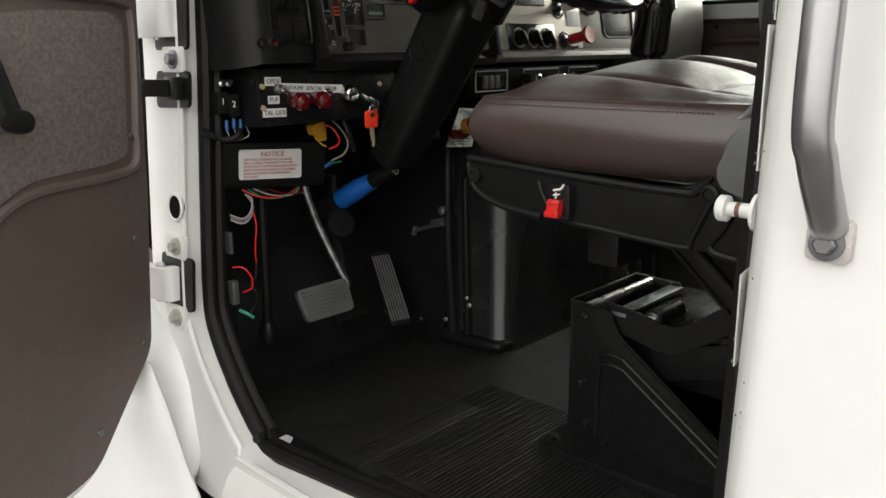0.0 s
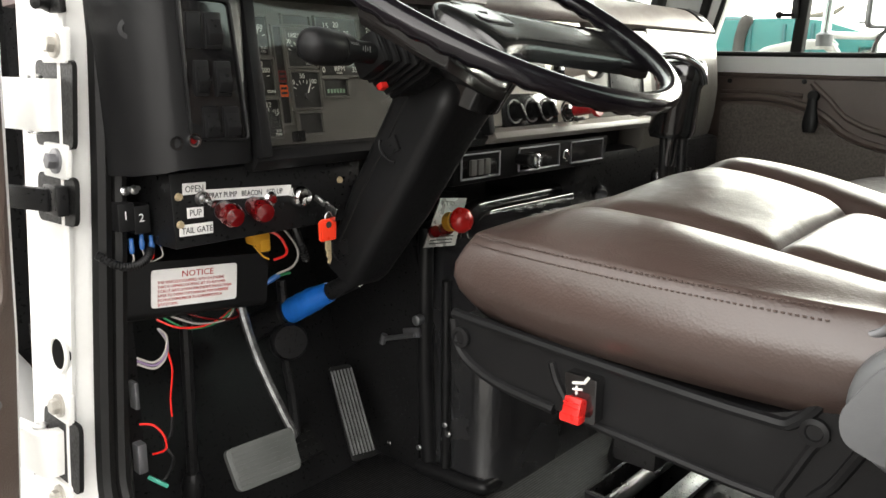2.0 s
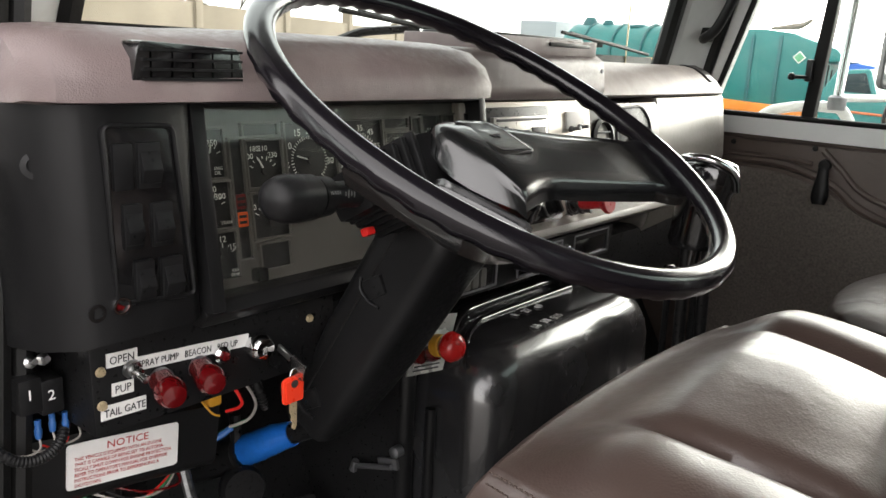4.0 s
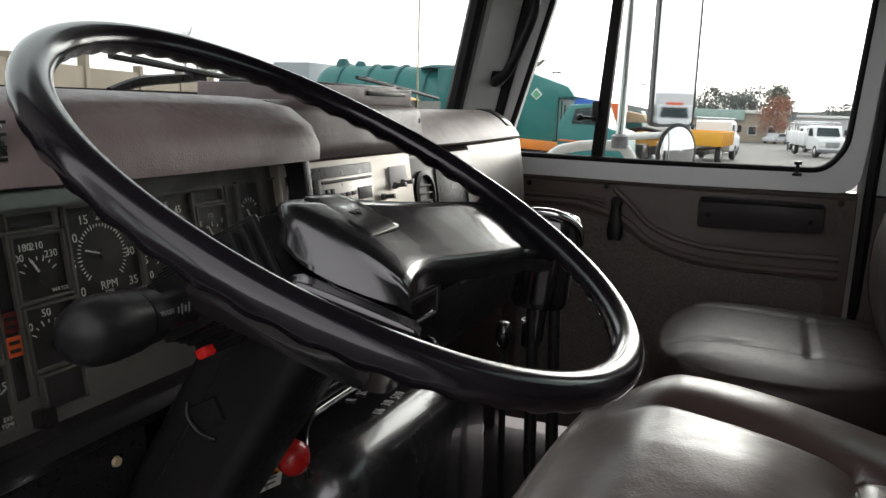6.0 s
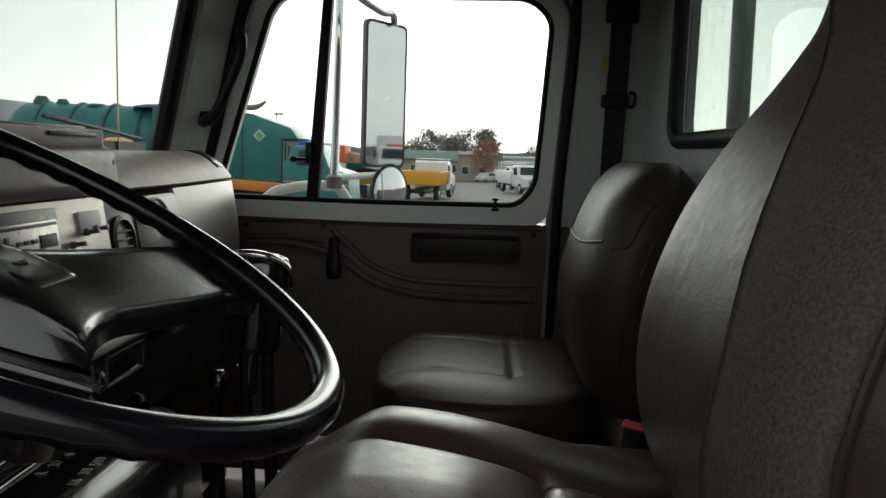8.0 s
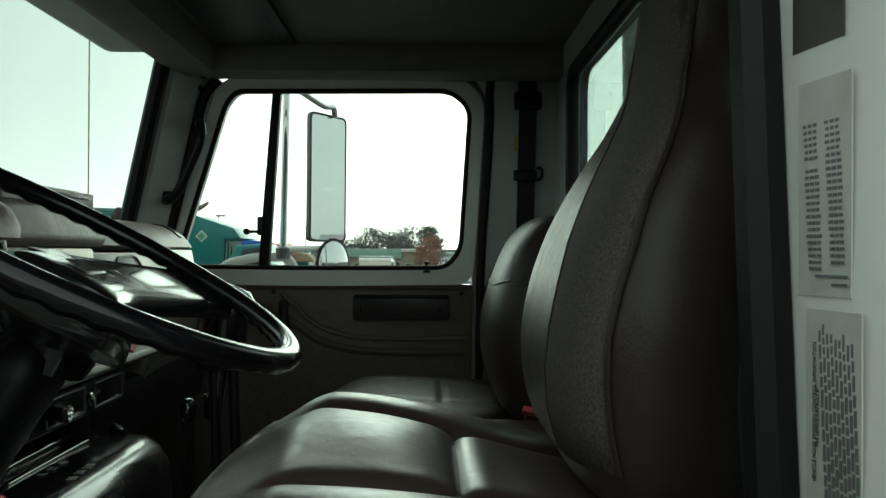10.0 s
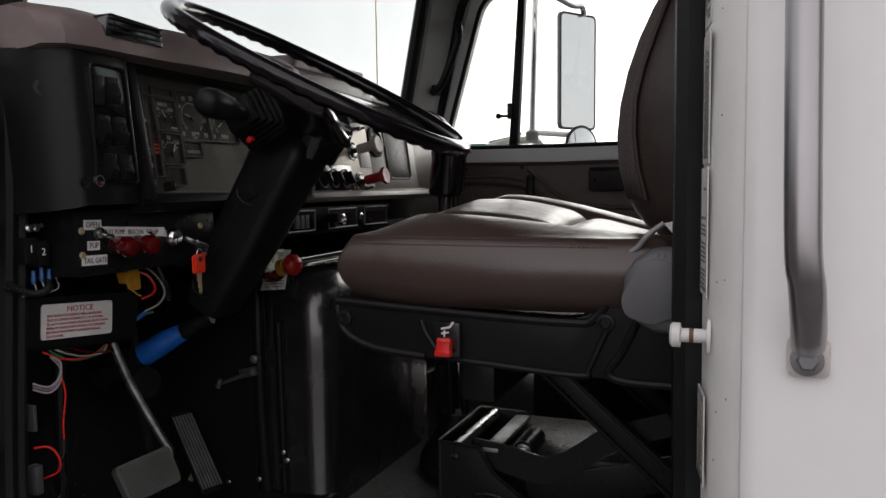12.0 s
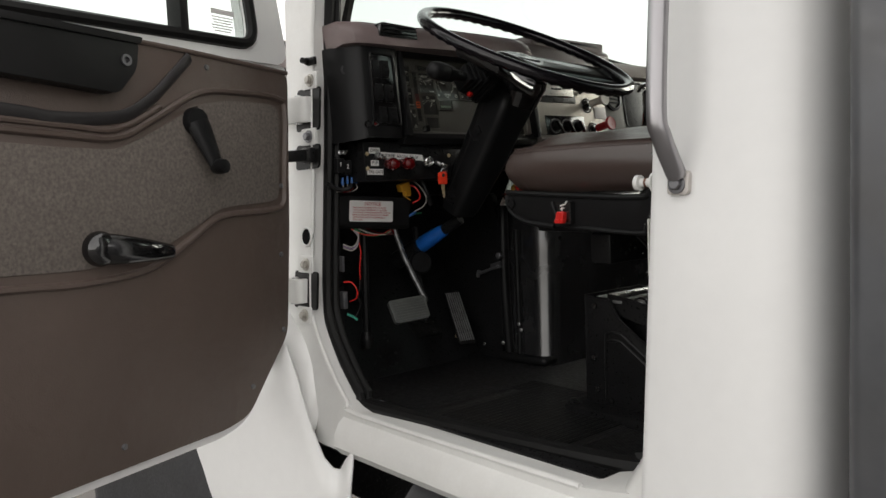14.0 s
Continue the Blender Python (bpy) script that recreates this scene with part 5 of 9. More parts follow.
for y0, y1 in ((1.345, 1.445), (1.50, 1.625), (1.665, 1.78)):
    bm = piece()
    ym, z0, z1 = (y0 + y1) / 2, 1.534, 1.574
    for a, b_ in (((y0, z0), (y1, z0)), ((y1, z0), (y1, z1)), ((y1, z1), (y0, z1)), ((y0, z1), (y0, z0))):
        tube(bm, [(-.829, *a), (-.829, *b_)], .0018, 6)
    fr = part("tray_frame", bm, DULL, low)
    bm = piece()
    box(bm, (-.832, ym, 1.554), (.004, y1 - y0 - .006, .036), .001)
    part("tray_face", bm, BLACKG, fr)
for y in (1.372, 1.39, 1.408):
    bm = piece()
    box(bm, (-.827, y, 1.552), (.006, .013, .026), .001)
    part("fuse_switch", bm, BEZEL, low)
for y, r_, m_ in ((1.530, .013, CHROME), (1.645, .011, CHROME)):
    bm = piece()
    lathe(bm, [(r_, -.004), (r_, .020 if y < 1.6 else .004), (r_ * .8, .021 if y < 1.6 else .005), (r_ * .75, .016 if y < 1.6 else -.002), (0, .016 if y < 1.6 else -.002)], (-.830, y, 1.551), (1, 0, 0), 20)
    part("socket_ring", bm, m_, low)
bm = piece()
lathe(bm, [(.010, -.004), (.010, .030), (.008, .032), (0, .032)], (-.835, 1.500, 1.556), (1, 0, 0), 16)
part("lever_knob", bm, BLACK, low)
# underside and centre backing
bm = piece()
box(bm, (-1.02, 1.67, 1.66), (.20, 1.62, .26), .02)
box(bm, (-.99, 2.10, 1.48), (.24, .70, .12), .02)
part("dash_body", bm, BLACKM, dash)

# ---- lower left: switch plate, notice box, relays, wires ----
swp = thing("switch_plate", (-.835, .94, 1.51), "black metal switch plate with white label strips under the pod", "switch panel")
bm = piece()
prism(bm, [(-.95, 1.50), (-.836, 1.503), (-.842, 1.592), (-.95, 1.60)], .842, 1.135, "y", .003)
part("plate", bm, BLACKM, swp)
PL = -.8375


def plate_x(z):
    return -.836 - .0674 * (z - 1.503) + .0012




def strip(text, y, z, w, h, tilt=-.05, size=.0115, narrow=.85):
    b = piece()
    box(b, (plate_x(z + h / 2), y + w / 2, z + h / 2 + tilt * w / 2), (.0016, w, h), 0, Matrix.Rotation(math.atan(tilt), 3, "X"))
    o = part("label_strip", b, LABEL, swp, "white label strip")
    words("letters", text, size, (plate_x(z + h / 2) + .0008, y + .002, z + h * .22), (0, 1, tilt), (0, 0, 1), INK, o, narrow)


strip("OPEN", .857, 1.566, .030, .0135, -.03, .0112)
strip("SPRAY PUMP   BEACON   BED UP", .884, 1.556, .128, .0135, -.06, .0098, .78)
strip("PUP", .860, 1.538, .021, .0125, -.03, .0110)
strip("TAIL GATE", .848, 1.518, .044, .0135, -.03, .0104, .82)
for y, z, big in ((.908, 1.542, 1), (.951, 1.542, 1)):
    bm = piece()
    lathe(bm, [(.012, 0), (.012, .006)], (PL, y, z), (1, 0, -.05), 18)
    cap = part("lamp_collar", bm, DULL, swp)
    bm = piece()
    lathe(bm, [(.0115, .004), (.0120, .026), (.0145, .028), (.0145, .036), (.011, .044), (0, .047)], (PL, y, z), (1, -.25, -.05), 20)
    part("lamp_lens", bm, REDD, cap, "red indicator lens")
bm = piece()
lathe(bm, [(.0095, 0), (.0095, .004), (.007, .007)], (PL, .977, 1.548), (1, 0, 0), 18)
ch = part("lamp_collar", bm, CHROME, swp)
bm = piece()
lathe(bm, [(.006, .005), (.005, .010), (0, .012)], (PL, .977, 1.548), (1, 0, 0), 16)
part("lamp_lens", bm, REDD, ch)
bm = piece()
lathe(bm, [(.009, 0), (.009, .004), (.006, .005), (.006, .012), (.003, .013), (.0034, .020), (.0042, .024), (0, .025)], (PL, .879, 1.561), (1, .1, -.25), 14)
part("toggle_switch", bm, STEEL, swp, "steel toggle switch")
bm = piece()
lathe(bm, [(.015, 0), (.016, .004), (.014, .012), (.011, .016), (.006, .017), (0, .017)], (PL, 1.022, 1.546), (1, 0, 0), 24)
part("ignition_lock", bm, CHROME, swp, "chrome ignition lock")
for y, z in ((.850, 1.565), (.850, 1.532), (1.095, 1.56)):
    bm = piece()
    lathe(bm, [(.005, 0), (.004, .003), (0, .003)], (PL, y, z), (1, 0, 0), 10)
    part("plate_screw", bm, BRASS, swp)
key = thing("ignition_key", (-.815, 1.036, 1.48), "ignition key with a spare orange key hanging on its ring", "key")
bm = piece()
box(bm, (-.813, 1.040, 1.540), (.022, .003, .008), .0008, Matrix.Rotation(radians(20), 3, "Y"))
prism(bm, corner([(-.804, 1.522), (-.782, 1.516), (-.778, 1.534), (-.800, 1.542)], .003), 1.0385, 1.0415, "y", .0006)
part("inserted_key", bm, STEEL, key)
bm = piece()
tube(bm, [Vector((-.796, 1.040, 1.517)) + Vector((0, .007 * math.cos(q), .011 * math.sin(q))) for q in (2 * math.pi * i / 20 for i in range(20))], .0008, 6, True)
part("key_ring", bm, STEEL, key)
bm = piece()
prism(bm, corner([(1.024, 1.490), (1.050, 1.490), (1.051, 1.516), (1.046, 1.519), (1.028, 1.519), (1.023, 1.516)], .003), -.798, -.794, "x", .0008)
part("key_head", bm, ORANGE, key, "orange plastic key head")
bm = piece()
box(bm, (-.7936, 1.037, 1.5045), (.0008, .021, .0215), 0)
part("head_edge", bm, ORANGE, key)
bm = piece()
prism(bm, [(1.033, 1.490), (1.042, 1.490), (1.042, 1.462), (1.0395, 1.457), (1.036, 1.460), (1.0375, 1.465), (1.0345, 1.469), (1.0355, 1.474), (1.033, 1.479)], -.797, -.795, "x")
part("key_blade", bm, BRASS, key)
bm = piece()
lathe(bm, [(.0045, 0), (.0045, .0006), (0, .0006)], (-.7932, 1.037, 1.5115), (1, 0, 0), 14)
part("key_hole", bm, INK, key)

nb = thing("notice_box", (-.93, .90, 1.39), "black control box with a white printed notice label", "control box")
bm = piece()
prism(bm, [(-1.02, 1.392), (-.918, 1.392), (-.912, 1.400), (-.908, 1.470), (-1.02, 1.480)], .806, 1.012, "y", .004)
part("box_body", bm, BLACK, nb)
NRM = Vector((1, 0, -.05))
bm = piece()
prism(bm, corner([(.845, 1.409), (.962, 1.409), (.962, 1.459), (.845, 1.459)], .005), -.9095, -.9075, "x", .0004)
nl = part("notice_label", bm, LABEL, nb, "white notice label with red print")
words("letters", "NOTICE", .0115, (-.9072, .884, 1.4475), (0, 1, 0), (0, 0, 1), REDINK, nl, 1.05)
for i, tx in enumerate(("THIS VEHICLE IS EQUIPPED WITH AN ENGINE", "THAT IS CAPABLE OF BEING SET TO AUTOMA-", "TICALLY SHUT DOWN FOR ENGINE PROTECTION.", "REFER TO OPERATOR'S MANUAL FOR OVERRIDE", "INSTRUCTIONS PRIOR TO EXPERIENCING A", "SHUTDOWN.")):
    words("letters", tx, .0054, (-.9072, .8525, 1.4405 - .0058 * i), (0, 1, 0), (0, 0, 1), REDINK, nl, .82)
# the box hangs a little askew
nv_ = Vector((-.908, .9035, 1.434))
nb.matrix_basis = Matrix.Translation(nv_ + Vector((-.004, .005, -.002))) @ Matrix.Rotation(radians(-7.4), 4, "Z") @ Matrix.Rotation(radians(-4), 4, "X") @ Matrix.Translation(-nv_) @ nb.matrix_basis
rel = thing("relay_pair", (-.87, .82, 1.50), "two black relays with blue crimp terminals and corrugated wire", "relay")
for y, z, ch_ in ((.806, 1.541, "1"), (.825, 1.536, "2")):
    bm = piece()
    box(bm, (-.893, y, z), (.030, .021, .034), .003)
    rb = part("relay", bm, BLACK, rel)
    words("numeral", ch_, .014, (-.8775, y - .005, z - .002), (0, 1, 0), (0, 0, 1), MARK, rb)
for i, y in enumerate((.799, .812, .824, .836)):
    bm = piece()
    lathe(bm, [(.0030, 0), (.0036, .008), (.0028, .010), (.0028, .018), (0, .018)], (-.886, y + .014, 1.496 + .003 * (i % 2)), (0, 0, 1), 10)
    part("terminal", bm, BLUEC, rel, "blue crimp terminal")
    bm = piece()
    tube(bm, smooth_path([(-.886, y + .014, 1.498), (-.880, y + .012, 1.488), (-.886, y + .002, 1.482), (-.90, y - .002, 1.480)], 5), .0011, 6)
    part("wire", bm, RED if i == 2 else WIREW, rel)
for i, y in enumerate((.805, .816, .842)):
    bm = piece()
    lathe(bm, [(.005, 0), (.006, .004), (.003, .006), (.003, .014), (0, .014)], (-.890, y + .006, 1.570), (1, 0, .3), 8)
    part("stud", bm, STEEL if i < 2 else DULL, rel)
loom = thing("wiring_loom", (-.90, 1.0, 1.35), "loose coloured wires and corrugated conduit under the dash", "wiring")


def wire(name, pts, r, m_, label=""):
    b = piece()
    tube(b, smooth_path(pts, 7), r, 7)
    part(name, b, m_, loom, label)


def conduit(pts, r):
    run = smooth_path(pts, 14)
    b = piece()
    tube(b, run, [r * (1.0 if i % 2 else .82) for i in range(len(run))], 9)
    part("conduit", b, BLACK, loom, "black corrugated conduit")


conduit([(-.885, .770, 1.502), (-.870, .786, 1.489), (-.866, .806, 1.486), (-.874, .826, 1.491), (-.895, .842, 1.500)], .0055)
conduit([(-.90, 1.05, 1.52), (-.885, 1.06, 1.47), (-.89, 1.075, 1.44)], .0065)
wire("red_wire", [(-.90, 1.010, 1.492), (-.885, 1.022, 1.486), (-.878, 1.031, 1.468), (-.885, 1.034, 1.455), (-.90, 1.026, 1.447)], .0020, RED)
wire("white_wire", [(-.90, 1.022, 1.505), (-.885, 1.037, 1.488), (-.874, 1.048, 1.460), (-.882, 1.045, 1.438), (-.90, 1.030, 1.426)], .0017, WIREW)
bm = piece()
lathe(bm, [(.0036, 0), (.0042, .012), (.003, .024), (0, .024)], (-.90, 1.034, 1.424), (-.2, -.8, -.4), 9)
part("crimp", bm, BLUEC, loom)
bm = piece()
box(bm, (-.90, .999, 1.487), (.022, .028, .020), .004, Matrix.Rotation(radians(15), 3, "X"))
box(bm, (-.895, 1.005, 1.473), (.014, .016, .018), .003)
part("connector", bm, YELLOW, loom, "yellow wire connector")
wire("yellow_wire", [(-.895, .990, 1.474), (-.885, .997, 1.460), (-.882, 1.005, 1.455)], .0013, YELLOW)
for i in range(5):
    wire("thin_wire", [(-.93, .86 + .01 * i, 1.392), (-.915, .885 + .012 * i, 1.378 - .004 * (i % 2)), (-.912, .93 + .010 * i, 1.374), (-.925, .975, 1.385)], .0015, (RED, WIREG, WIREW, BLACK, REDD)[i])
wire("green_wire", [(-.92, 1.00, 1.405), (-.91, 1.03, 1.418), (-.91, 1.06, 1.42)], .0022, WIREG)
for i, (dy, m_) in enumerate(((0, WIREW), (.004, surface("violet_wire", (0.16, 0.1, 0.2), 0.5)), (.008, WIREW))):
    wire("bundle_wire", [(-.90, .815, 1.352 + dy), (-.888, .830, 1.345 + dy), (-.882, .842, 1.355 + dy), (-.884, .848, 1.375 + dy), (-.90, .846, 1.39)], .0016, m_)
wire("red_wire", [(-.884, .846, 1.37), (-.880, .850, 1.34), (-.882, .846, 1.30), (-.884, .848, 1.27)], .0013, RED)
wire("black_wire", [(-.884, .848, 1.275), (-.88, .842, 1.255), (-.884, .835, 1.240), (-.878, .842, 1.222), (-.884, .838, 1.20), (-.89, .828, 1.186)], .0022, BLACK)
wire("red_wire", [(-.90, .812, 1.272), (-.884, .822, 1.272), (-.878, .832, 1.255), (-.882, .834, 1.235), (-.90, .826, 1.225)], .0016, RED)
wire("teal_wire", [(-.90, .818, 1.196), (-.886, .826, 1.190), (-.884, .834, 1.183)], .0030, surface("teal_wire", srgb(60, 150, 130), 0.5))
for c_, d_ in (((-.892, .805, 1.232), (.016, .012, .040)), ((-.894, .805, 1.316), (.016, .006, .036))):
    bm = piece()
    box(bm, c_, d_, .002)
    part("bracket", bm, DULL, loom, "grey metal bracket")

# ---- pedals ----
brake = thing("brake_pedal", (-.83, .95, 1.17), "worn grey rubber brake pedal on a bent steel arm", "pedal")
bm = piece()
pad = [(-.853, .893, 1.214), (-.839, .990, 1.219), (-.797, .993, 1.183), (-.826, .906, 1.168)]
c_ = sum((Vector(p) for p in pad), Vector()) / 4
ex = (Vector(pad[1]) - Vector(pad[0])).normalized()
ey = (Vector(pad[0]) - Vector(pad[3])).normalized()
ez = ex.cross(ey).normalized()
ey = ez.cross(ex)
prot = Matrix((ex, ey, ez)).transposed()
prism(bm, corner([(-.047, -.028), (.047, -.028), (.050, .030), (-.050, .030)], .010), -.006, .006, "z", .003, shift=lambda c: prot @ c + c_)
bpad = part("pedal_pad", bm, PEDALP, brake)
for k in range(8):
    bm = piece()
    box(bm, (0, 0, 0), (.086, .0026, .0022), 0, None)
    for v in bm.verts:
        v.co = prot @ (v.co + Vector((0, -.022 + .0065 * k, .0066))) + c_
    part("pad_rib", bm, PEDALP, bpad)
bm = piece()
tube(bm, smooth_path([(-.838, .990, 1.206), (-.832, .998, 1.215), (-.842, .994, 1.235), (-.872, .985, 1.29), (-.900, .982, 1.34), (-.93, .984, 1.40), (-.96, .99, 1.46)], 6), .0065, 9)
part("pedal_arm", bm, surface("scuffed_black_steel", (0.10, 0.10, 0.10), 0.35, metal=0.7, var=0.7, scale=60), brake)
clutch = thing("small_pedal", (-.93, 1.07, 1.11), "black pedal behind the brake, on a flat arm", "pedal")
bm = piece()
box(bm, (-.955, 1.095, 1.115), (.055, .085, .012), .004, Matrix.Rotation(radians(40), 3, "Y"))
p_ = part("pedal_pad", bm, RUBBER, clutch)
for k in range(4):
    for q in range(5):
        bm = piece()
        box(bm, (-.968 + .010 * k + .004, 1.066 + .0145 * q, 1.131 - .0083 * k), (.006, .009, .004), .001, Matrix.Rotation(radians(40), 3, "Y"))
        part("pad_block", bm, RUBBER, p_)
bm = piece()
tube(bm, smooth_path([(-.96, 1.10, 1.13), (-.975, 1.105, 1.20), (-.985, 1.10, 1.27), (-.99, 1.105, 1.32), (-1.0, 1.11, 1.38)], 6), .008, 8)
lathe(bm, [(.026, 0), (.030, .006), (.030, .018), (.026, .024), (0, .024)], (-.985, 1.105, 1.285), (.9, -.3, .2), 20)
part("pedal_arm", bm, BLACKM, clutch)
acc = thing("accelerator_pedal", (-.93, 1.24, 1.05), "ribbed black rubber treadle accelerator pedal", "pedal")
a0, a1 = Vector((-.922, 1.212, 1.060)), Vector((-1.015, 1.242, 1.185))
ax_ = (a1 - a0).normalized()
ay_ = Vector((.30, .95, .0))
ay_ = (ay_ - ax_ * ay_.dot(ax_)).normalized()
az_ = ay_.cross(ax_).normalized()
if az_.x < 0:
    az_ = -az_
arot = Matrix((ay_, ax_, az_)).transposed()
bm = piece()
prism(bm, corner([(-.024, -.002), (.024, .0), (.021, .168), (-.021, .168)], .008), -.006, .004, "z", .002, shift=lambda c: arot @ c + a0)
tread = part("treadle", bm, RUBBER, acc)
for k in range(7):
    bm = piece()
    box(bm, (0, 0, 0), (.0032, .150, .003), .0006)
    for v in bm.verts:
        v.co = arot @ (v.co + Vector((-.019 + .0063 * k, .084, .0052))) + a0
    part("tread_rib", bm, surface("worn_rib_edge", (0.14, 0.14, 0.14), 0.4, var=0.3, scale=40) if k == 0 else bpy.data.materials["worn_rib_edge"], tread)
bm = piece()
tube(bm, [a0 + ax_ * .06 - az_ * .01, a0 + ax_ * .05 - az_ * .05], .006, 8)
part("link", bm, BRASS, acc)
rods = thing("floor_rod", (-.98, .93, 1.0), "black steering and valve rods under the dash", "rod")
bm = piece()
tube(bm, [(-.97, .925, 1.44), (-.98, .925, 1.10)], .009, 9)
lathe(bm, [(.016, 0), (.018, .02), (.012, .04), (0, .04)], (-.98, .925, 1.09), (0, 0, 1), 14)
part("rod", bm, BLACKM, rods)
# blue-taped joint below the column
joint = thing("steering_joint", (-.95, 1.13, 1.35), "steering shaft joint wrapped in blue tape", "steering joint")
bm = piece()
tube(bm, smooth_path([(-.995, 1.112, 1.326), (-.97, 1.121, 1.341), (-.945, 1.131, 1.357), (-.918, 1.141, 1.372)], 3), [.019, .020, .021, .0205, .021, .020, .020, .018, .017, .016][:10], 12)
part("blue_tape", bm, BLUE, joint)
bm = piece()
tube(bm, [(-1.06, 1.09, 1.29), (-.985, 1.115, 1.332)], .024, 12)
tube(bm, [(-.925, 1.138, 1.368), (-.87, 1.155, 1.40)], .014, 10)
lathe(bm, [(.020, 0), (.026, .004), (.026, .012), (.020, .016), (0, .016)], (-1.0, 1.110, 1.322), (.85, .28, .45), 18)
part("shaft", bm, BLACKM, joint)

# ---- engine cover, column, wheel, levers ----
cover = thing("engine_cover", (-.95, 1.55, 1.0), "glossy black engine cover with shift pattern marks on top", "engine cover")
bm = piece()
rings = []
for z, x1, y0, y1, r in ((1.0, -.745, 1.335, 1.88, .05), (1.03, -.750, 1.343, 1.875, .05), (1.30, -.752, 1.350, 1.87, .055), (1.38, -.753, 1.354, 1.868, .06), (1.41, -.757, 1.360, 1.862, .06), (1.435, -.768, 1.372, 1.852, .06), (1.450, -.785, 1.392, 1.84, .055), (1.456, -.805, 1.415, 1.82, .05)):
    ring = []
    w_, d_ = y1 - y0, x1 + 1.2
    for u, v in rounded_rect(d_ * 2, w_, r, 6):
        ring.append((max(-1.2, -1.2 + abs(u)) if u > 0 else -1.2, (y0 + y1) / 2 + v, z))
    rings.append(ring)
loft(bm, rings)
part("cover_shell", bm, surface("worn_black_cover_paint", (0.016, 0.016, 0.017), 0.26, var=0.25, scale=9, bump=0.03, bscale=120, rvar=0.05, spec=1.0, coat=0.5, stain=((0.05, 0.047, 0.043), 0.35, 12)), cover)
bm = piece()
tube(bm, smooth_path([(-.84, 1.366, 1.425), (-.872, 1.395, 1.452), (-.902, 1.455, 1.462), (-.912, 1.52, 1.464), (-.912, 1.80, 1.464), (-.900, 1.845, 1.462), (-.862, 1.838, 1.456), (-.845, 1.815, 1.452)], 6), .0135, 12)
tube(bm, smooth_path([(-.815, 1.370, 1.425), (-.845, 1.405, 1.450), (-.872, 1.46, 1.457), (-.880, 1.52, 1.457), (-.880, 1.78, 1.457)], 6), .006, 10)
part("cover_rib", bm, BLACKG, cover, "pressed ribs of the cover")
bm = piece()
tube(bm, smooth_path([(-.885, 1.335, 1.01), (-.895, 1.333, 1.20), (-.90, 1.338, 1.38), (-.91, 1.35, 1.44)], 6), .014, 10)
tube(bm, smooth_path([(-.845, 1.334, 1.01), (-.852, 1.340, 1.20), (-.858, 1.345, 1.36)], 6), .008, 10)
tube(bm, smooth_path([(-.90, 1.325, 1.012), (-.78, 1.338, 1.012), (-.762, 1.37, 1.012), (-.762, 1.55, 1.012)], 6), .013, 10)
part("cover_flange", bm, BLACK, cover)
for p in ((-.846, 1.333, 1.105), (-.848, 1.333, 1.078), (-.838, 1.333, 1.090), (-.96, 1.31, 1.04), (-.895, 1.320, 1.05)):
    bm = piece()
    lathe(bm, [(.005, 0), (.005, .003), (.003, .004), (0, .004)], p, (.2, -1, 0), 10)
    part("cover_bolt", bm, STEEL, cover)
for tx, x, y in (("R", -.854, 1.538), ("2/7", -.853, 1.565), ("4/9", -.853, 1.600), ("1/6", -.800, 1.512), ("3/8", -.803, 1.545), ("5/10", -.803, 1.574)):
    words("shift_mark", tx, .020, (x + .006, y, 1.4575), (-.12, 1, 0), (-1, -.12, 0), MARK, cover, .8, .0008)
bm = piece()
prism(bm, [(-1.20, 1.0), (-.90, 1.0), (-.895, 1.36), (-.93, 1.46), (-1.20, 1.46)], 1.322, 1.345, "y", .006)
part("side_wall", bm, BLACKM, cover, "black panel beside the pedals")
clip = thing("pedal_clip", (-.93, 1.318, 1.25), "small steel spring clip on the black panel", "clip")
bm = piece()
box(bm, (-.912, 1.318, 1.262), (.040, .006, .018), .002, Matrix.Rotation(radians(-15), 3, "Y"))
lathe(bm, [(.009, 0), (.009, .014), (.006, .016), (0, .016)], (-.890, 1.318, 1.292), (0, -1, 0), 12)
tube(bm, [(-.90, 1.312, 1.262), (-.972, 1.310, 1.238)], .0045, 7)
tube(bm, [(-.972, 1.310, 1.246), (-.978, 1.310, 1.228)], .006, 7)
part("clip_body", bm, DULL, clip)
# power take-off plate
pto = thing("control_plate", (-.86, 1.31, 1.43), "bright metal plate with red and yellow buttons and black lettering", "control plate")
pq = [Vector((-.866, 1.338, 1.502)), Vector((-.850, 1.280, 1.430)), Vector((-.840, 1.345, 1.425)), Vector((-.850, 1.385, 1.498))]
bm = piece()
b = piece()
va = [b.verts.new(p) for p in pq]
nr = (pq[2] - pq[1]).cross(pq[0] - pq[1]).normalized()
vb = [b.verts.new(p - nr * .003) for p in pq]
b.faces.new(va)
b.faces.new(vb[::-1])
for i in range(4):
    b.faces.new((va[i], vb[i], vb[(i + 1) % 4], va[(i + 1) % 4]))
bmesh.ops.recalc_face_normals(b, faces=b.faces)
if nr.x < 0:
    nr = -nr
part("plate", b, surface("bright_worn_plate", (0.62, 0.62, 0.58), 0.3, metal=0.5, var=0.1, scale=30), pto)
words("letters", "P.T.O.", .011, pq[0] + (pq[3] - pq[0]) * .1 + (pq[1] - pq[0]) * .16 + nr * .001, pq[3] - pq[0], pq[0] - pq[1], INK, pto)
bm = piece()
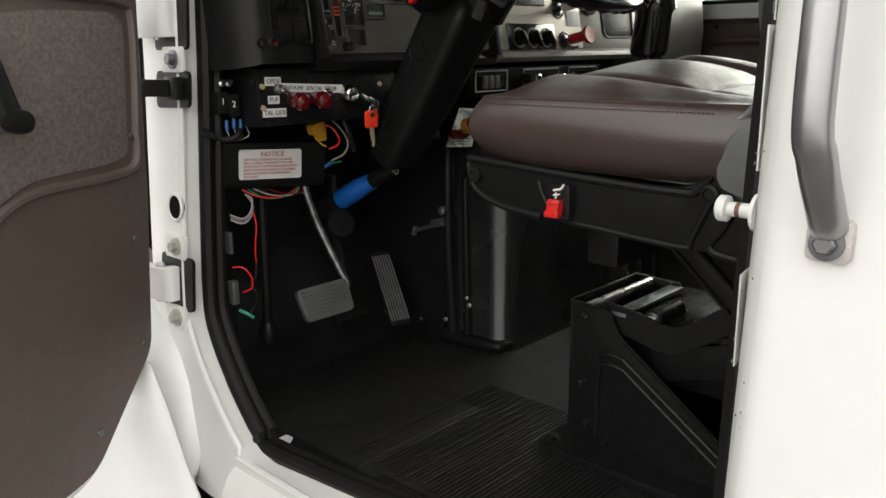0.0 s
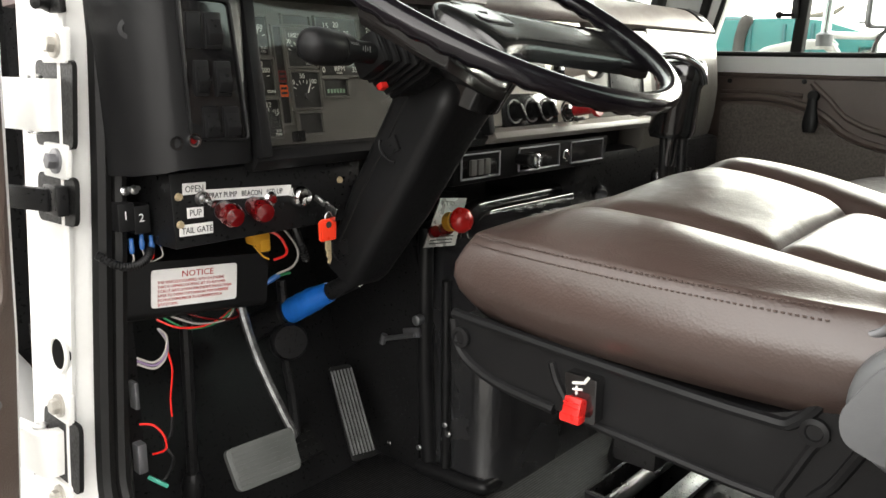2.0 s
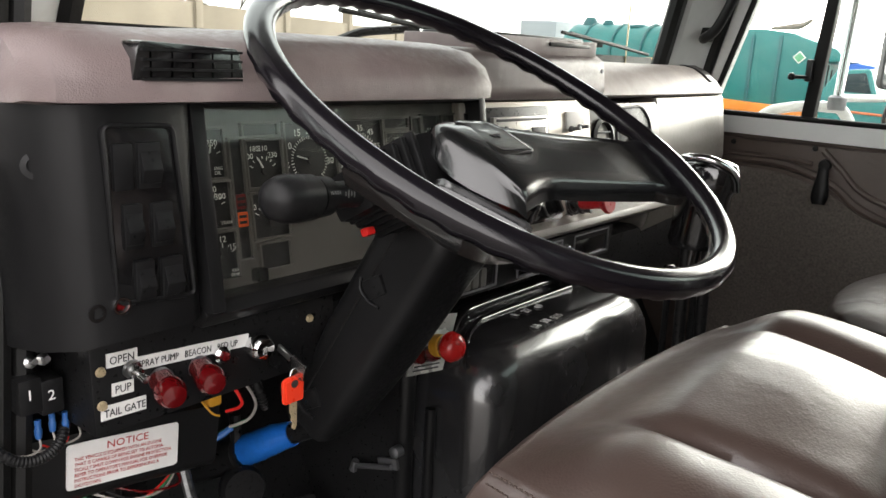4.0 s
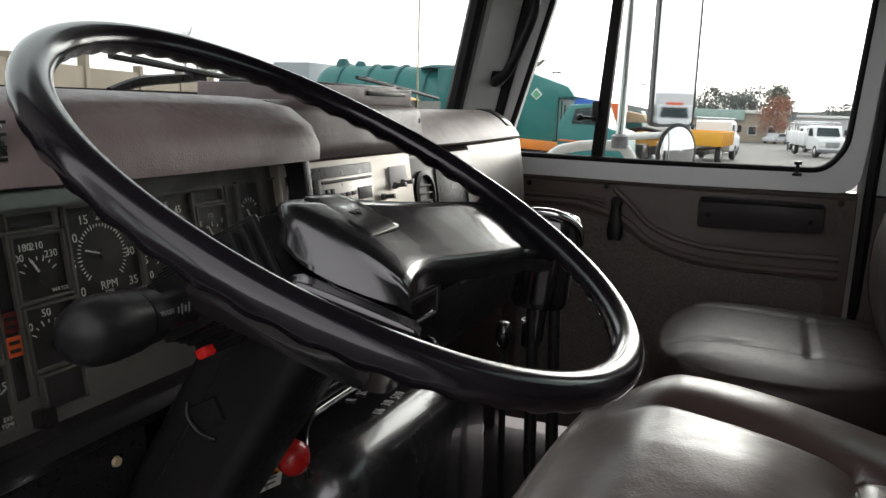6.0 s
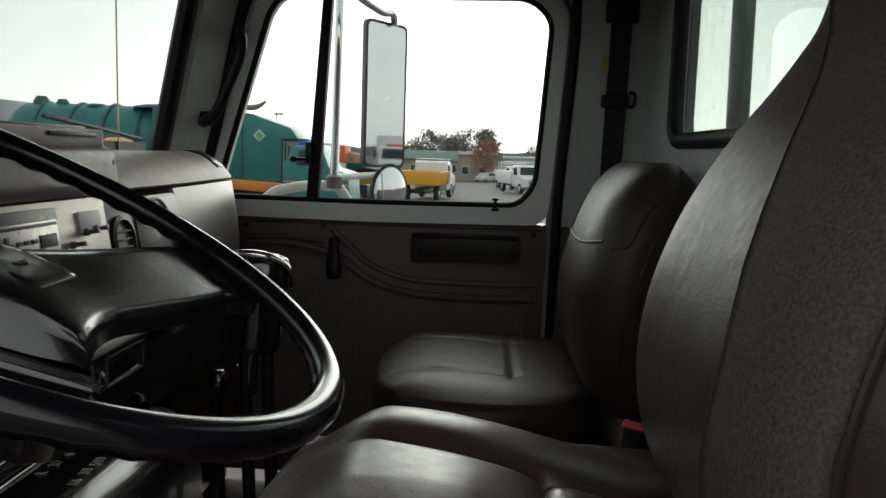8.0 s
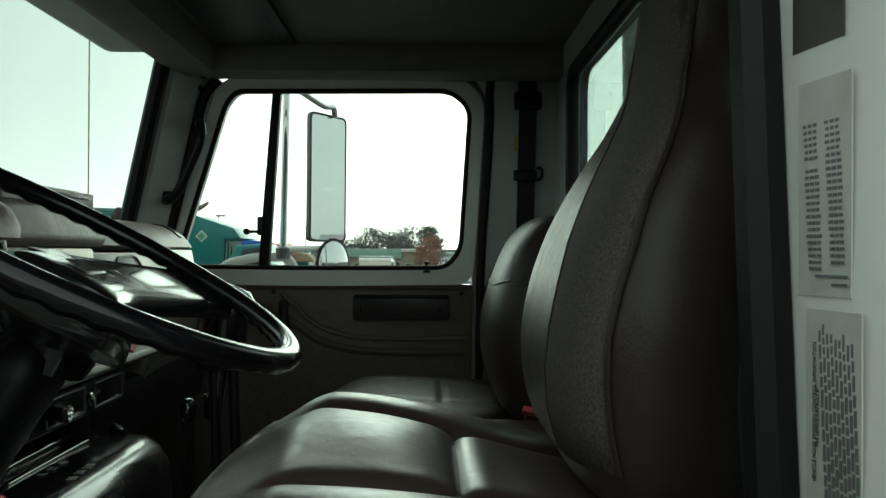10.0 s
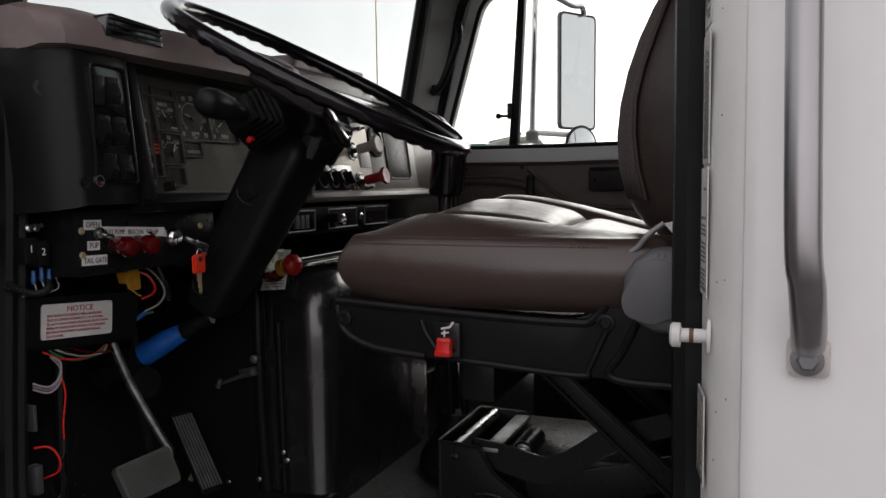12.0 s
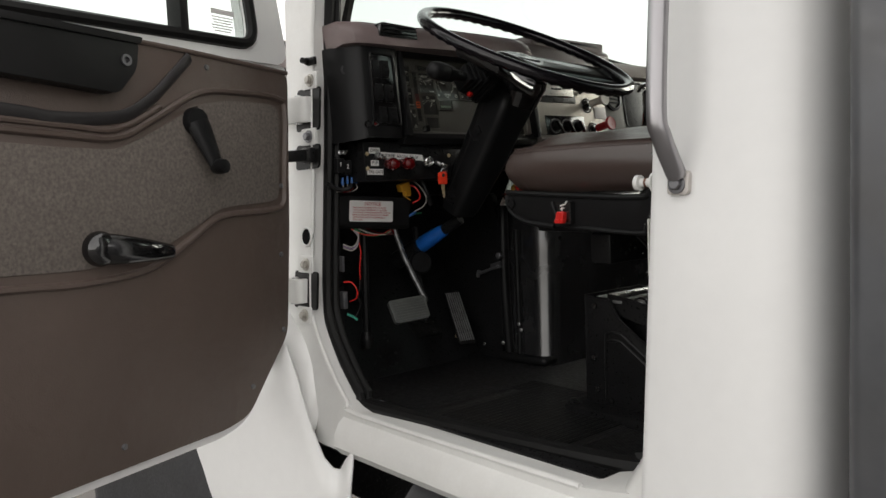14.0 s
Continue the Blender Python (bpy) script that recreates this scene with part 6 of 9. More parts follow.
for i in range(3):
    o = pq[1] + (pq[2] - pq[1]) * .12 + (pq[0] - pq[1]) * (.20 - .065 * i)
    e = o + (pq[2] - pq[1]) * .7
    tube(bm, [o + nr * .0008, e + nr * .0008], .0011, 4)
part("print_line", bm, INK, pto)
cpt = Vector((-.836, 1.325, 1.468))
bm = piece()
lathe(bm, [(.016, 0), (.016, .014), (.012, .016), (.010, .022)], cpt, (1, -.15, .25), 18)
yb = part("button_collar", bm, YELLOW, pto, "yellow collar")
bm = piece()
lathe(bm, [(.010, .014), (.017, .020), (.021, .030), (.018, .040), (.010, .046), (0, .047)], cpt, (1, -.15, .25), 22)
part("button", bm, surface("red_button", srgb(170, 30, 28), 0.3), yb, "red push button")
bm = piece()
lathe(bm, [(.011, 0), (.012, .010), (.009, .018), (0, .020)], pq[1] + (pq[2] - pq[1]) * .42 + (pq[0] - pq[1]) * .33, nr, 18)
part("button", bm, REDD, pto)
bm = piece()
lathe(bm, [(.010, 0), (.010, .008), (0, .010)], pq[1] + (pq[2] - pq[1]) * .12 + (pq[0] - pq[1]) * .3, nr, 18)
part("button", bm, REDD, pto)

C_W = Vector((-.656, 1.190, 1.797))
N_W = Vector((.47, .03, .88)).normalized()
WX = Vector((0, 1, 0))
WX = (WX - N_W * WX.dot(N_W)).normalized()
WY = N_W.cross(WX).normalized()
if WY.x > 0:
    WY = -WY


def wheel_at(u, v, h=0.0):
    """A place on the steering wheel: u to the passenger side, v forward, h up the column."""
    return C_W + WX * u + WY * v + N_W * h


column = thing("steering_column", (-.86, 1.13, 1.44), "black plastic steering column cover with a stalk", "steering column")
bm = piece()
rings = []
for k, w_, d_, r in ((-.425, .070, .062, .015), (-.410, .080, .072, .018), (-.30, .096, .088, .018), (-.18, .102, .092, .018), (-.135, .108, .096, .018), (-.105, .104, .088, .020), (-.095, .09, .07, .02)):
    yo = -.050 * (-.06 - k) / .4
    rings.append([wheel_at(u + yo, v - .006, k) for u, v in rounded_rect(w_, d_, r, 4)])
loft(bm, rings)
part("column_cover", bm, BLACK, column)
bm = piece()
lathe(bm, [(.040, -.09), (.042, -.06), (.038, -.045), (0, -.045)], C_W - WY * .035, N_W, 24)
part("column_neck", bm, BLACK, column)
# seam between the cover's halves, and two snap clips with their bent tongues
bm = piece()
tube(bm, [wheel_at(-.050 * (-.06 - k) / .4 - w_ / 2 - .0004, .010, k) for k, w_ in ((-.405, .082), (-.30, .096), (-.18, .102), (-.13, .107))], .0016, 6)
part("cover_seam", bm, RUBBER, column)
for k, w_ in ((-.395, .084), (-.225, .100)):
    bm = piece()
    uo = -.050 * (-.06 - k) / .4 - w_ / 2
    tube(bm, smooth_path([wheel_at(uo - .001, .020, k + .010), wheel_at(uo - .003, .012, k), wheel_at(uo - .003, -.004, k - .004), wheel_at(uo - .001, -.018, k - .001)], 5), .0022, 8)
    box(bm, wheel_at(uo + .001, .0, k + .012), (.030, .006, .022), .002, Matrix.Rotation(radians(-28), 3, "Y"))
    part("cover_clip", bm, BLACKM, column)

stalk = thing("turn_signal_stalk", (-.70, 1.03, 1.72), "black turn signal stalk with a fat knob", "stalk")
hs = Vector((-.712, 1.075, 1.722))
BROT = Matrix.Rotation(radians(-28), 3, "Y")
for i in range(6):
    bm = piece()
    box(bm, hs + Vector((.004, -.040 + .011 * i, .008)), (.050 + .0075 * i, .0075, .044 + .0075 * i), .004, BROT)
    part("boot_ridge", bm, BLACK, stalk)
bm = piece()
box(bm, hs + Vector((.003, -.005, .006)), (.052, .085, .044), .008, BROT)
box(bm, hs + Vector((.004, .042, .008)), (.088, .050, .080), .010, BROT)
part("switch_housing", bm, BLACK, stalk)
e0, e1 = Vector((-.700, 1.025, 1.730)), Vector((-.688, .930, 1.737))
sd = (e1 - e0).normalized()
bm = piece()
tube(bm, [e0 - sd * .02, e0 + sd * .045], .0125, 16)
part("stalk_shaft", bm, BLACK, stalk)
bm = piece()
lathe(bm, [(.0125, 0), (.0175, .003), (.0178, .018), (.0150, .019), (.0150, .021), (.0195, .022), (.0198, .030), (.0205, .044), (.0200, .056), (.0165, .066), (.009, .0715), (0, .0725)], e0 + sd * .036, sd, 24)
kn = part("stalk_knob", bm, BLACK, stalk)
words("letters", "WASH", .0046, e0 + sd * .053 + Vector((.0190, .0, .004)), -sd, (-.35, 0, 1), FINEINK, kn, 1.0, .0022)
bm = piece()
for i in range(4):
    box(bm, e0 + sd * (.012 + .004 * i) + Vector((.0128, 0, .003)), (.0006, .001, .004 if i % 2 else .007), 0)
part("stalk_print", bm, FINEINK, stalk)
bm = piece()
box(bm, (-.700, 1.046, 1.692), (.010, .011, .008), .002, Matrix.Rotation(radians(-28), 3, "Y"))
part("hazard_tab", bm, RED, stalk, "red hazard tab")

RW_, seg_, n_r = .2525, 14, 312
b = piece()
rings = []
for i in range(n_r):
    a = 2 * math.pi * i / n_r
    rad = Vector((math.cos(a), math.sin(a)))
    ring = []
    for j in range(seg_):
        q = 2 * math.pi * j / seg_
        rr = .0142
        rr -= .0034 * max(0.0, -math.sin(q) - .15) * (.5 + .5 * math.cos(a * 52))
        ring.append(wheel_at(rad.x * (RW_ + rr * math.cos(q)), rad.y * (RW_ + rr * math.cos(q)), rr * math.sin(q) * .95))
    rings.append([b.verts.new(p) for p in ring])
for i in range(n_r):
    for j in range(seg_):
        b.faces.new((rings[i][j], rings[i][(j + 1) % seg_], rings[(i + 1) % n_r][(j + 1) % seg_], rings[(i + 1) % n_r][j]))
bmesh.ops.recalc_face_normals(b, faces=b.faces)
wheel = part("steering_wheel", b, WHEELM, column, "large black steering wheel with finger grips")
# hub pad: one moulded sheet with rolled edges, running out into an arm each side
def moulded(stations, drop):
    """A smooth shell through stations of (back, middle, front) points (u, v, h)."""
    fine_, last = [], len(stations) - 1
    for i in range(last):
        p0, p1, p2, p3 = (stations[max(0, i - 1)], stations[i], stations[i + 1], stations[min(last, i + 2)])
        for k in range(5 if i < last - 1 else 6):
            q = k / 5
            fine_.append([tuple(.5 * (2 * c1 + (c2 - c0) * q + (2 * c0 - 5 * c1 + 4 * c2 - c3) * q * q + (3 * c1 - c0 - 3 * c2 + c3) * q ** 3) for c0, c1, c2, c3 in zip(*row)) for row in zip(p0, p1, p2, p3)])
    rings_ = []
    for back_, mid_, front_ in fine_:
        ring = [(back_[0], back_[1] - .006, back_[2] - .024), (back_[0], back_[1] + .004, back_[2] - .016), (back_[0], back_[1] + .002, back_[2] - .005)]
        for k in range(9):
            q = .04 + .92 * k / 8
            ring.append(tuple((1 - q) ** 2 * x + 2 * q * (1 - q) * (2 * y - .5 * x - .5 * z) + q * q * z for x, y, z in zip(back_, mid_, front_)))
        ring += [(front_[0], front_[1] - .003, front_[2] - .003), (front_[0] + .1 * drop, front_[1] - .4 * drop - .004, front_[2] - .012), (front_[0] + .1 * drop, front_[1] - drop - .003, front_[2] - .021), (front_[0], front_[1] - drop + .006, front_[2] - .024)]
        rings_.append([wheel_at(*p) for p in ring])
    b = piece()
    loft(b, rings_)
    return b


PAD = [((-.060, .0298, -.0302), (-.089, -.0185, -.0437), (-.062, -.1050, -.0340)), ((-.060, .0281, -.0241), (-.077, -.0108, -.0180), (-.056, -.0945, -.0265)), ((-.044, .021, -.0165), (-.054, -.030, -.0120), (-.052, -.088, -.019)),
    ((.010, .010, -.0145), (.008, -.034, -.0140), (-.002, -.079, -.016)), ((.062, -.004, -.012), (.058, -.048, -.012), (.054, -.088, -.015)), ((.130, -.017, -.010), (.120, -.062, -.010), (.113, -.100, -.013)), ((.210, -.033, -.007), (.190, -.074, -.008), (.178, -.112, -.011))]
part("hub_pad", moulded(PAD, .008), HUBM, wheel, "soft grained black hub pad", sharp=70)
for arm in ([((.211, -.0335, -.008), (.192, -.0745, -.009), (.179, -.1125, -.012)), ((.236, -.038, -.006), (.225, -.084, -.007), (.207, -.128, -.010)), ((.250, -.030, -.004), (.236, -.090, -.004), (.216, -.134, -.005))],
            [((-.098, -.0262, -.0455), (-.080, -.075, -.0405), (-.064, -.116, -.0372)), ((-.107, -.0295, -.057), (-.090, -.079, -.0525), (-.071, -.120, -.048)), ((-.150, -.048, -.036), (-.138, -.092, -.036), (-.118, -.130, -.036)), ((-.205, -.058, -.012), (-.197, -.098, -.012), (-.176, -.140, -.016)), ((-.250, -.044, -.002), (-.239, -.088, -.002), (-.214, -.136, -.003))]):
    part("spoke_cover", moulded(arm, .004), BLACKG, wheel, "glossy black spoke cover", sharp=70)
bm = piece()
plate_o = corner([(-.050, .021), (.006, .014), (.022, -.039), (-.046, -.043)], .010)


def pad_height(u, v):
    """Height of the hub pad's skin, weighted from its stations."""
    top = wsum = 0.0
    for a_, b_ in zip(PAD[:5], PAD[1:6]):
        for k in range(5):
            for q in (.06, .28, .5, .72, .94):
                p = [[x + (y - x) * k / 5 for x, y in zip(r0, r1)] for r0, r1 in zip(a_, b_)]
                uu, vv, hh = [(1 - q) ** 2 * x + 2 * q * (1 - q) * (2 * y - .5 * x - .5 * z) + q * q * z for x, y, z in zip(*p)]
                w_ = 1 / ((u - uu) ** 2 + (v - vv) ** 2 + 2e-5) ** 2
                top, wsum = top + hh * w_, wsum + w_
    return top / wsum


pm = Vector((sum(p[0] for p in plate_o), sum(p[1] for p in plate_o))) / len(plate_o)
skin = []
for f_, up in ((1.0, -.003), (1.0, .0009), (.97, .0016), (.8, .0016), (.55, .0016), (.28, .0016), (.02, .0016)):
    skin.append([wheel_at(u, v, pad_height(u, v) + up) for u, v in (pm + (Vector(p[:2]) - pm) * f_ for p in plate_o)])
loft(bm, skin)
part("horn_pad", bm, HUBM, wheel)
bm = piece()
tube(bm, [wheel_at(p[0], p[1], pad_height(p[0], p[1]) + .0006) for p in plate_o], .0009, 6, True)
part("horn_pad_groove", bm, RUBBER, wheel)
bm = piece()
prism(bm, [(-.027, -.011), (-.021, -.015), (-.018, -.012), (-.014, -.016), (-.009, -.010), (-.016, -.011)], 0, .0008, "z", shift=lambda c: wheel_at(c.x, c.y, c.z + pad_height(-.018, -.013) + .0016))
part("emblem", bm, DIAL, wheel)
bm = piece()
lathe(bm, [(.045, -.12), (.047, -.10), (.052, -.07), (.050, -.055), (.03, -.045), (0, -.045)], C_W - WY * .032, N_W, 28)
part("hub", bm, BLACKG, wheel)

gear = thing("gear_selector", (-.61, 1.65, 1.45), "black gear selector grip with a chrome edge on a boot", "gear lever")
bm = piece()
rings = []
for z, r_ in ((1.55, .012), (1.595, .012), (1.60, .034), (1.61, .038), (1.68, .036), (1.685, .038), (1.715, .040), (1.725, .034), (1.73, .020)):
    rings.append([(-.612 + (1.70 - z) * -.10 + r_ * 1.05 * math.cos(q), 1.649 + r_ * .85 * math.sin(q), z) for q in (2 * math.pi * i / 24 for i in range(24))])
loft(bm, rings)
part("grip", bm, BLACKG, gear)
bm = piece()
tube(bm, smooth_path([(-.655, 1.625, 1.722), (-.63, 1.612, 1.733), (-.595, 1.615, 1.732), (-.572, 1.635, 1.715), (-.570, 1.65, 1.69)], 6), .006, 10)
part("chrome_trim", bm, CHROME, gear)
bm = piece()
tube(bm, [(-.60, 1.65, 1.60), (-.585, 1.655, 1.12)], .009, 10)
tube(bm, [(-.63, 1.645, 1.60), (-.615, 1.65, 1.12)], .009, 10)
part("lever_rod", bm, BLACKM, gear)
bm = piece()
lathe(bm, [(.09, 0), (.085, .03), (.06, .07), (.03, .12), (0, .12)], (-.60, 1.652, 1.0), (0, 0, 1), 24)
part("boot", bm, RUBBER, gear)
for x, y, z, kind in ((-.724, 1.821, 1.508, 0), (-.683, 1.839, 1.517, 1)):
    lv = thing("valve_lever", (x, y, 1.0), "thin black control lever with a dark knob beside the engine cover", "lever", "control levers")
    bm = piece()
    tube(bm, [(x + .01, y, 1.0), (x, y, z - .01)], .006, 9)
    part("lever_rod", bm, BLACKM, lv)
    bm = piece()
    if kind == 0:
        lathe(bm, [(.006, -.034), (.011, -.026), (.015, -.012), (.014, .004), (.008, .012), (0, .013)], (x, y, z), (0, 0, 1), 18)
    else:
        lathe(bm, [(.007, -.040), (.016, -.036), (.017, .008), (.014, .008), (.013, -.004), (0, -.004)], (x, y, z), (0, 0, 1), 18)
    part("lever_knob", bm, BLACKG, lv)


# ---- seats ----
def cushion(bm, x0, x1, y0, y1, zb, ze, top, nx=46, ny=46, r=.07, bulge=.012):
    """A stuffed cushion: top(s, w) gives how far the top rises over its border ze; zb is its underside."""
    b = piece()

    def place(s, w):
        # square to rounded corners
        u, v = 2 * s - 1, 2 * w - 1
        k = 1 - .5 * (r / max(x1 - x0, .01)) * (u * u) * (v * v) * 2
        return x0 + (x1 - x0) * (.5 + .5 * u * k), y0 + (y1 - y0) * (.5 + .5 * v * k)

    grid = []
    for i in range(nx + 1):
        row = []
        for j in range(ny + 1):
            s, w = i / nx, j / ny
            x, y = place(s, w)
            d = min(s * (x1 - x0), (1 - s) * (x1 - x0), w * (y1 - y0), (1 - w) * (y1 - y0))
            e = min(1.0, d / r)
            rise = 1 - (1 - e) ** 2.6
            row.append(b.verts.new((x, y, ze + top(s, w) * rise)))
        grid.append(row)
    for i in range(nx):
        for j in range(ny):
            b.faces.new((grid[i][j], grid[i + 1][j], grid[i + 1][j + 1], grid[i][j + 1]))
    rim = [grid[i][0] for i in range(nx + 1)] + [grid[nx][j] for j in range(1, ny + 1)] + [grid[i][ny] for i in range(nx - 1, -1, -1)] + [grid[0][j] for j in range(ny - 1, 0, -1)]
    cx, cy = (x0 + x1) / 2, (y0 + y1) / 2
    last = rim
    for k in range(1, 7):
        t = k / 6
        g_ = bulge * math.sin(math.pi * min(1, t * 1.02)) - .010 * t ** 3
        cur = []
        for v in rim:
            dx, dy = v.co.x - cx, v.co.y - cy
            l_ = math.hypot(dx, dy)
            ox = 0 if abs(abs(dx) - (x1 - x0) / 2) > .05 else math.copysign(1, dx)
            oy = 0 if abs(abs(dy) - (y1 - y0) / 2) > .05 else math.copysign(1, dy)
            cur.append(b.verts.new((v.co.x + ox * g_, v.co.y + oy * g_, v.co.z + (zb - v.co.z) * t)))
        for i in range(len(rim)):
            j = (i + 1) % len(rim)
            b.faces.new((last[i], last[j], cur[j], cur[i]))
        last = cur
    b.faces.new(last)
    bmesh.ops.recalc_face_normals(b, faces=b.faces)
    return merge(bm, b)


def groove(d, width, depth):
    return -depth * math.exp(-(d / width) ** 2)


seat = thing("driver_seat", (-.30, 1.22, 1.0), "driver's air seat with taupe leather cushion on a black side pan", "seat")


def driver_top(s, w):
    """The dished top: a thigh hump in front, falling to the back, lower on the door side."""
    rise = min(1.0, s / .24)
    k = max(0.0, min(1.0, (s - .22) / .78))
    fall = .041 - .062 * k * k * (3 - 2 * k) ** .8
    z = fall * rise * rise * (3 - 2 * rise)
    side = .12 + .88 * min(1.0, w / .58) ** .75 if w < .58 else 1.0
    z *= side
    z += .009 * math.exp(-((w - .13) / .085) ** 2) * min(1.0, s * 5) + .006 * math.exp(-((w - .88) / .07) ** 2)
    z += .006 * math.exp(-((s - .40) / .12) ** 2) * math.exp(-((w - .52) / .15) ** 2) * (1 if .27 < w < .78 else .6)
    if s > .08:
        fade = min(1.0, (s - .08) / .25)
        for wl in (.285 - .05 * (1 - s) * (1 - s), .76 + .05 * (1 - s) * (1 - s)):
            z += groove(w - wl, .030, .009 * fade) + groove(w - wl, .009, .006 * fade)
    if .27 < w < .78:
        z += groove(s - .60, .040, .007) + groove(s - .60, .010, .006)
    return z


bm = piece()
cushion(bm, -.512, -.075, .958, 1.475, 1.466, 1.556, driver_top, 90, 90, r=.035, bulge=.018)
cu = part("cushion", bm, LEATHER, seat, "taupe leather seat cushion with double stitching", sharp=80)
bm = piece()
for dz, n_s in ((.000, 68), (-.008, 68)):
    for i in range(n_s):
        s = i / (n_s - 1)
        x = -.492 + .335 * s
        u = (x + .2935) / .2185
        box(bm, (x, .9560 + .0207 * u * u - .0045 * (dz < 0), 1.5545 + dz), (.0026, .0016, .0010), 0)
part("stitch", bm, surface("dark_seam_thread", (0.085, 0.060, 0.052), 0.7), cu)
# side pan with pressed ribs, switch
bm = piece()
pan = corner([(-.518, 1.468), (-.20, 1.457), (-.165, 1.470), (-.12, 1.545), (-.03, 1.545), (-.03, 1.39), (-.20, 1.388), (-.40, 1.400), (-.485, 1.415), (-.515, 1.436)], .018)
prism(bm, pan, .972, 1.004, "y", .006)
pn = part("side_pan", bm, BLACK, seat, "black moulded seat side pan")
bm = piece()


def pan_rib(pts, r):
    tube(bm, [(p.x, .972, p.y) for p in smooth_path([(x, z, 0) for x, z in pts], 7)], r, 8)


pan_rib([(-.518, 1.468), (-.35, 1.459), (-.205, 1.454), (-.170, 1.462), (-.135, 1.515), (-.105, 1.545)], .0055)
pan_rib([(-.518, 1.462), (-.507, 1.428), (-.465, 1.408), (-.39, 1.400)], .0055)
pan_rib([(-.395, 1.447), (-.385, 1.425), (-.36, 1.402), (-.30, 1.396), (-.19, 1.390), (-.178, 1.400), (-.160, 1.44), (-.150, 1.455)], .0045)
pan_rib([(-.12, 1.462), (-.140, 1.42), (-.155, 1.396), (-.13, 1.386), (-.03, 1.386)], .005)
part("pan_rib", bm, BLACK, pn)
for x, z in ((-.506, 1.445), (-.158, 1.456)):
    bm = piece()
    lathe(bm, [(.011, 0), (.011, .004), (.007, .005), (.006, .003), (0, .003)], (x, .971, z), (0, -1, 0), 16)
    part("pan_bolt", bm, BLACK, pn)
bm = piece()
prism(bm, corner([(-.372, 1.448), (-.338, 1.448), (-.338, 1.405), (-.366, 1.405)], .003), .958, .974, "y", .002)
sb_ = part("rocker_housing", bm, BLACKG, pn)
bm = piece()
box(bm, (-.356, .953, 1.420), (.018, .013, .017), .002, Matrix.Rotation(radians(-18), 3, "X"))
box(bm, (-.356, .949, 1.411), (.021, .012, .008), .002)
for k in range(3):
    box(bm, (-.356, .9462, 1.4165 + .0045 * k), (.016, .002, .0012), 0)
part("rocker", bm, RED, sb_, "red height rocker")
bm = piece()
tube(bm, [(-.362, .9575, 1.440), (-.350, .9575, 1.443), (-.346, .9575, 1.449)], .0016, 5)
tube(bm, [(-.362, .9575, 1.434), (-.352, .9575, 1.436)], .0013, 5)
tube(bm, [(-.358, .9575, 1.438), (-.358, .9575, 1.430)], .0012, 5)
part("symbol", bm, MARK, sb_)
# recliner cover
rc = Vector((-.086, .958, 1.500))
bm = piece()
lathe(bm, [(.047, .0), (.049, .006), (.047, .020), (.043, .024), (.038, .026), (0, .028)], rc, (0, -1, 0), 36)
rcv = part("recliner_cover", bm, GREYP, seat, "round grey plastic recliner cover")
bm = piece()
prism(bm, corner([(-.135, 1.492), (-.112, 1.534), (-.085, 1.538), (-.068, 1.515), (-.066, 1.478), (-.10, 1.462), (-.13, 1.472)], .012), .928, .936, "y", .003)
part("cover_boss", bm, GREYP, rcv)
bm = piece()
for i in range(5):
    box(bm, (-.094 + .007 * i, .9335, 1.5405 - .0006 * i), (.003, .003, .006), 0)
part("cover_teeth", bm, GREYP, rcv)
bm = piece()
tube(bm, smooth_path([(-.142, .964, 1.534), (-.122, .964, 1.545), (-.110, .964, 1.560), (-.092, .967, 1.574)], 5), .0036, 10, flat=.6, up=(0, 1, 0))
part("side_bracket", bm, DULL, seat, "bare steel bracket")
bm = piece()
prism(bm, [(-.092, 1.574), (-.068, 1.580), (-.058, 1.560), (-.073, 1.552)], .966, .967, "y")
part("care_tag", bm, LABEL, seat, "white sewn tag")


def eased(levels, n=4):
    """Levels filled in with a smooth curve between those given."""
    out, last = [], len(levels) - 1
    for i in range(last):
        quad = (levels[max(0, i - 1)], levels[i], levels[i + 1], levels[min(last, i + 2)])
        for k in range(n):
            q = k / n
            out.append(tuple(.5 * (2 * b_ + (c_ - a_) * q + (2 * a_ - 5 * b_ + 4 * c_ - d_) * q * q + (3 * b_ - a_ - 3 * c_ + d_) * q ** 3) for a_, b_, c_, d_ in zip(*quad)))
    return out + [levels[-1]]


def backrest(y_mid, levels, nseg=44):
    """A padded back lofted from levels of (z, front x, depth, half width)."""
    rings = []
    for z, xf, dep, hw in levels:
        ring = []
        for i in range(nseg):
            q = 2 * math.pi * i / nseg
            c, s = math.cos(q), math.sin(q)
            px = math.copysign(abs(c) ** .75, c)
            py = math.copysign(abs(s) ** .55, s)
            ring.append((xf + dep / 2 - px * dep / 2 * (1 + .10 * py * py * (1 if c > 0 else 0)), y_mid + py * hw, z + .03 * (c if c < 0 else 0)))
        rings.append(ring)
    b = piece()
    return loft(b, rings)


LV = eased([(1.545, -.105, .12, .195), (1.575, -.140, .16, .215), (1.62, -.160, .175, .225), (1.68, -.166, .175, .232), (1.74, -.158, .17, .235), (1.80, -.140, .165, .228), (1.85, -.117, .155, .218), (1.90, -.088, .145, .200), (1.93, -.070, .135, .172), (1.96, -.056, .128, .138), (1.99, -.046, .120, .108), (2.05, -.036, .115, .098), (2.13, -.024, .11, .096), (2.18, -.012, .095, .088), (2.205, .0, .07, .068)])
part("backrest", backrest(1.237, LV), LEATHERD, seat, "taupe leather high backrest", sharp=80)
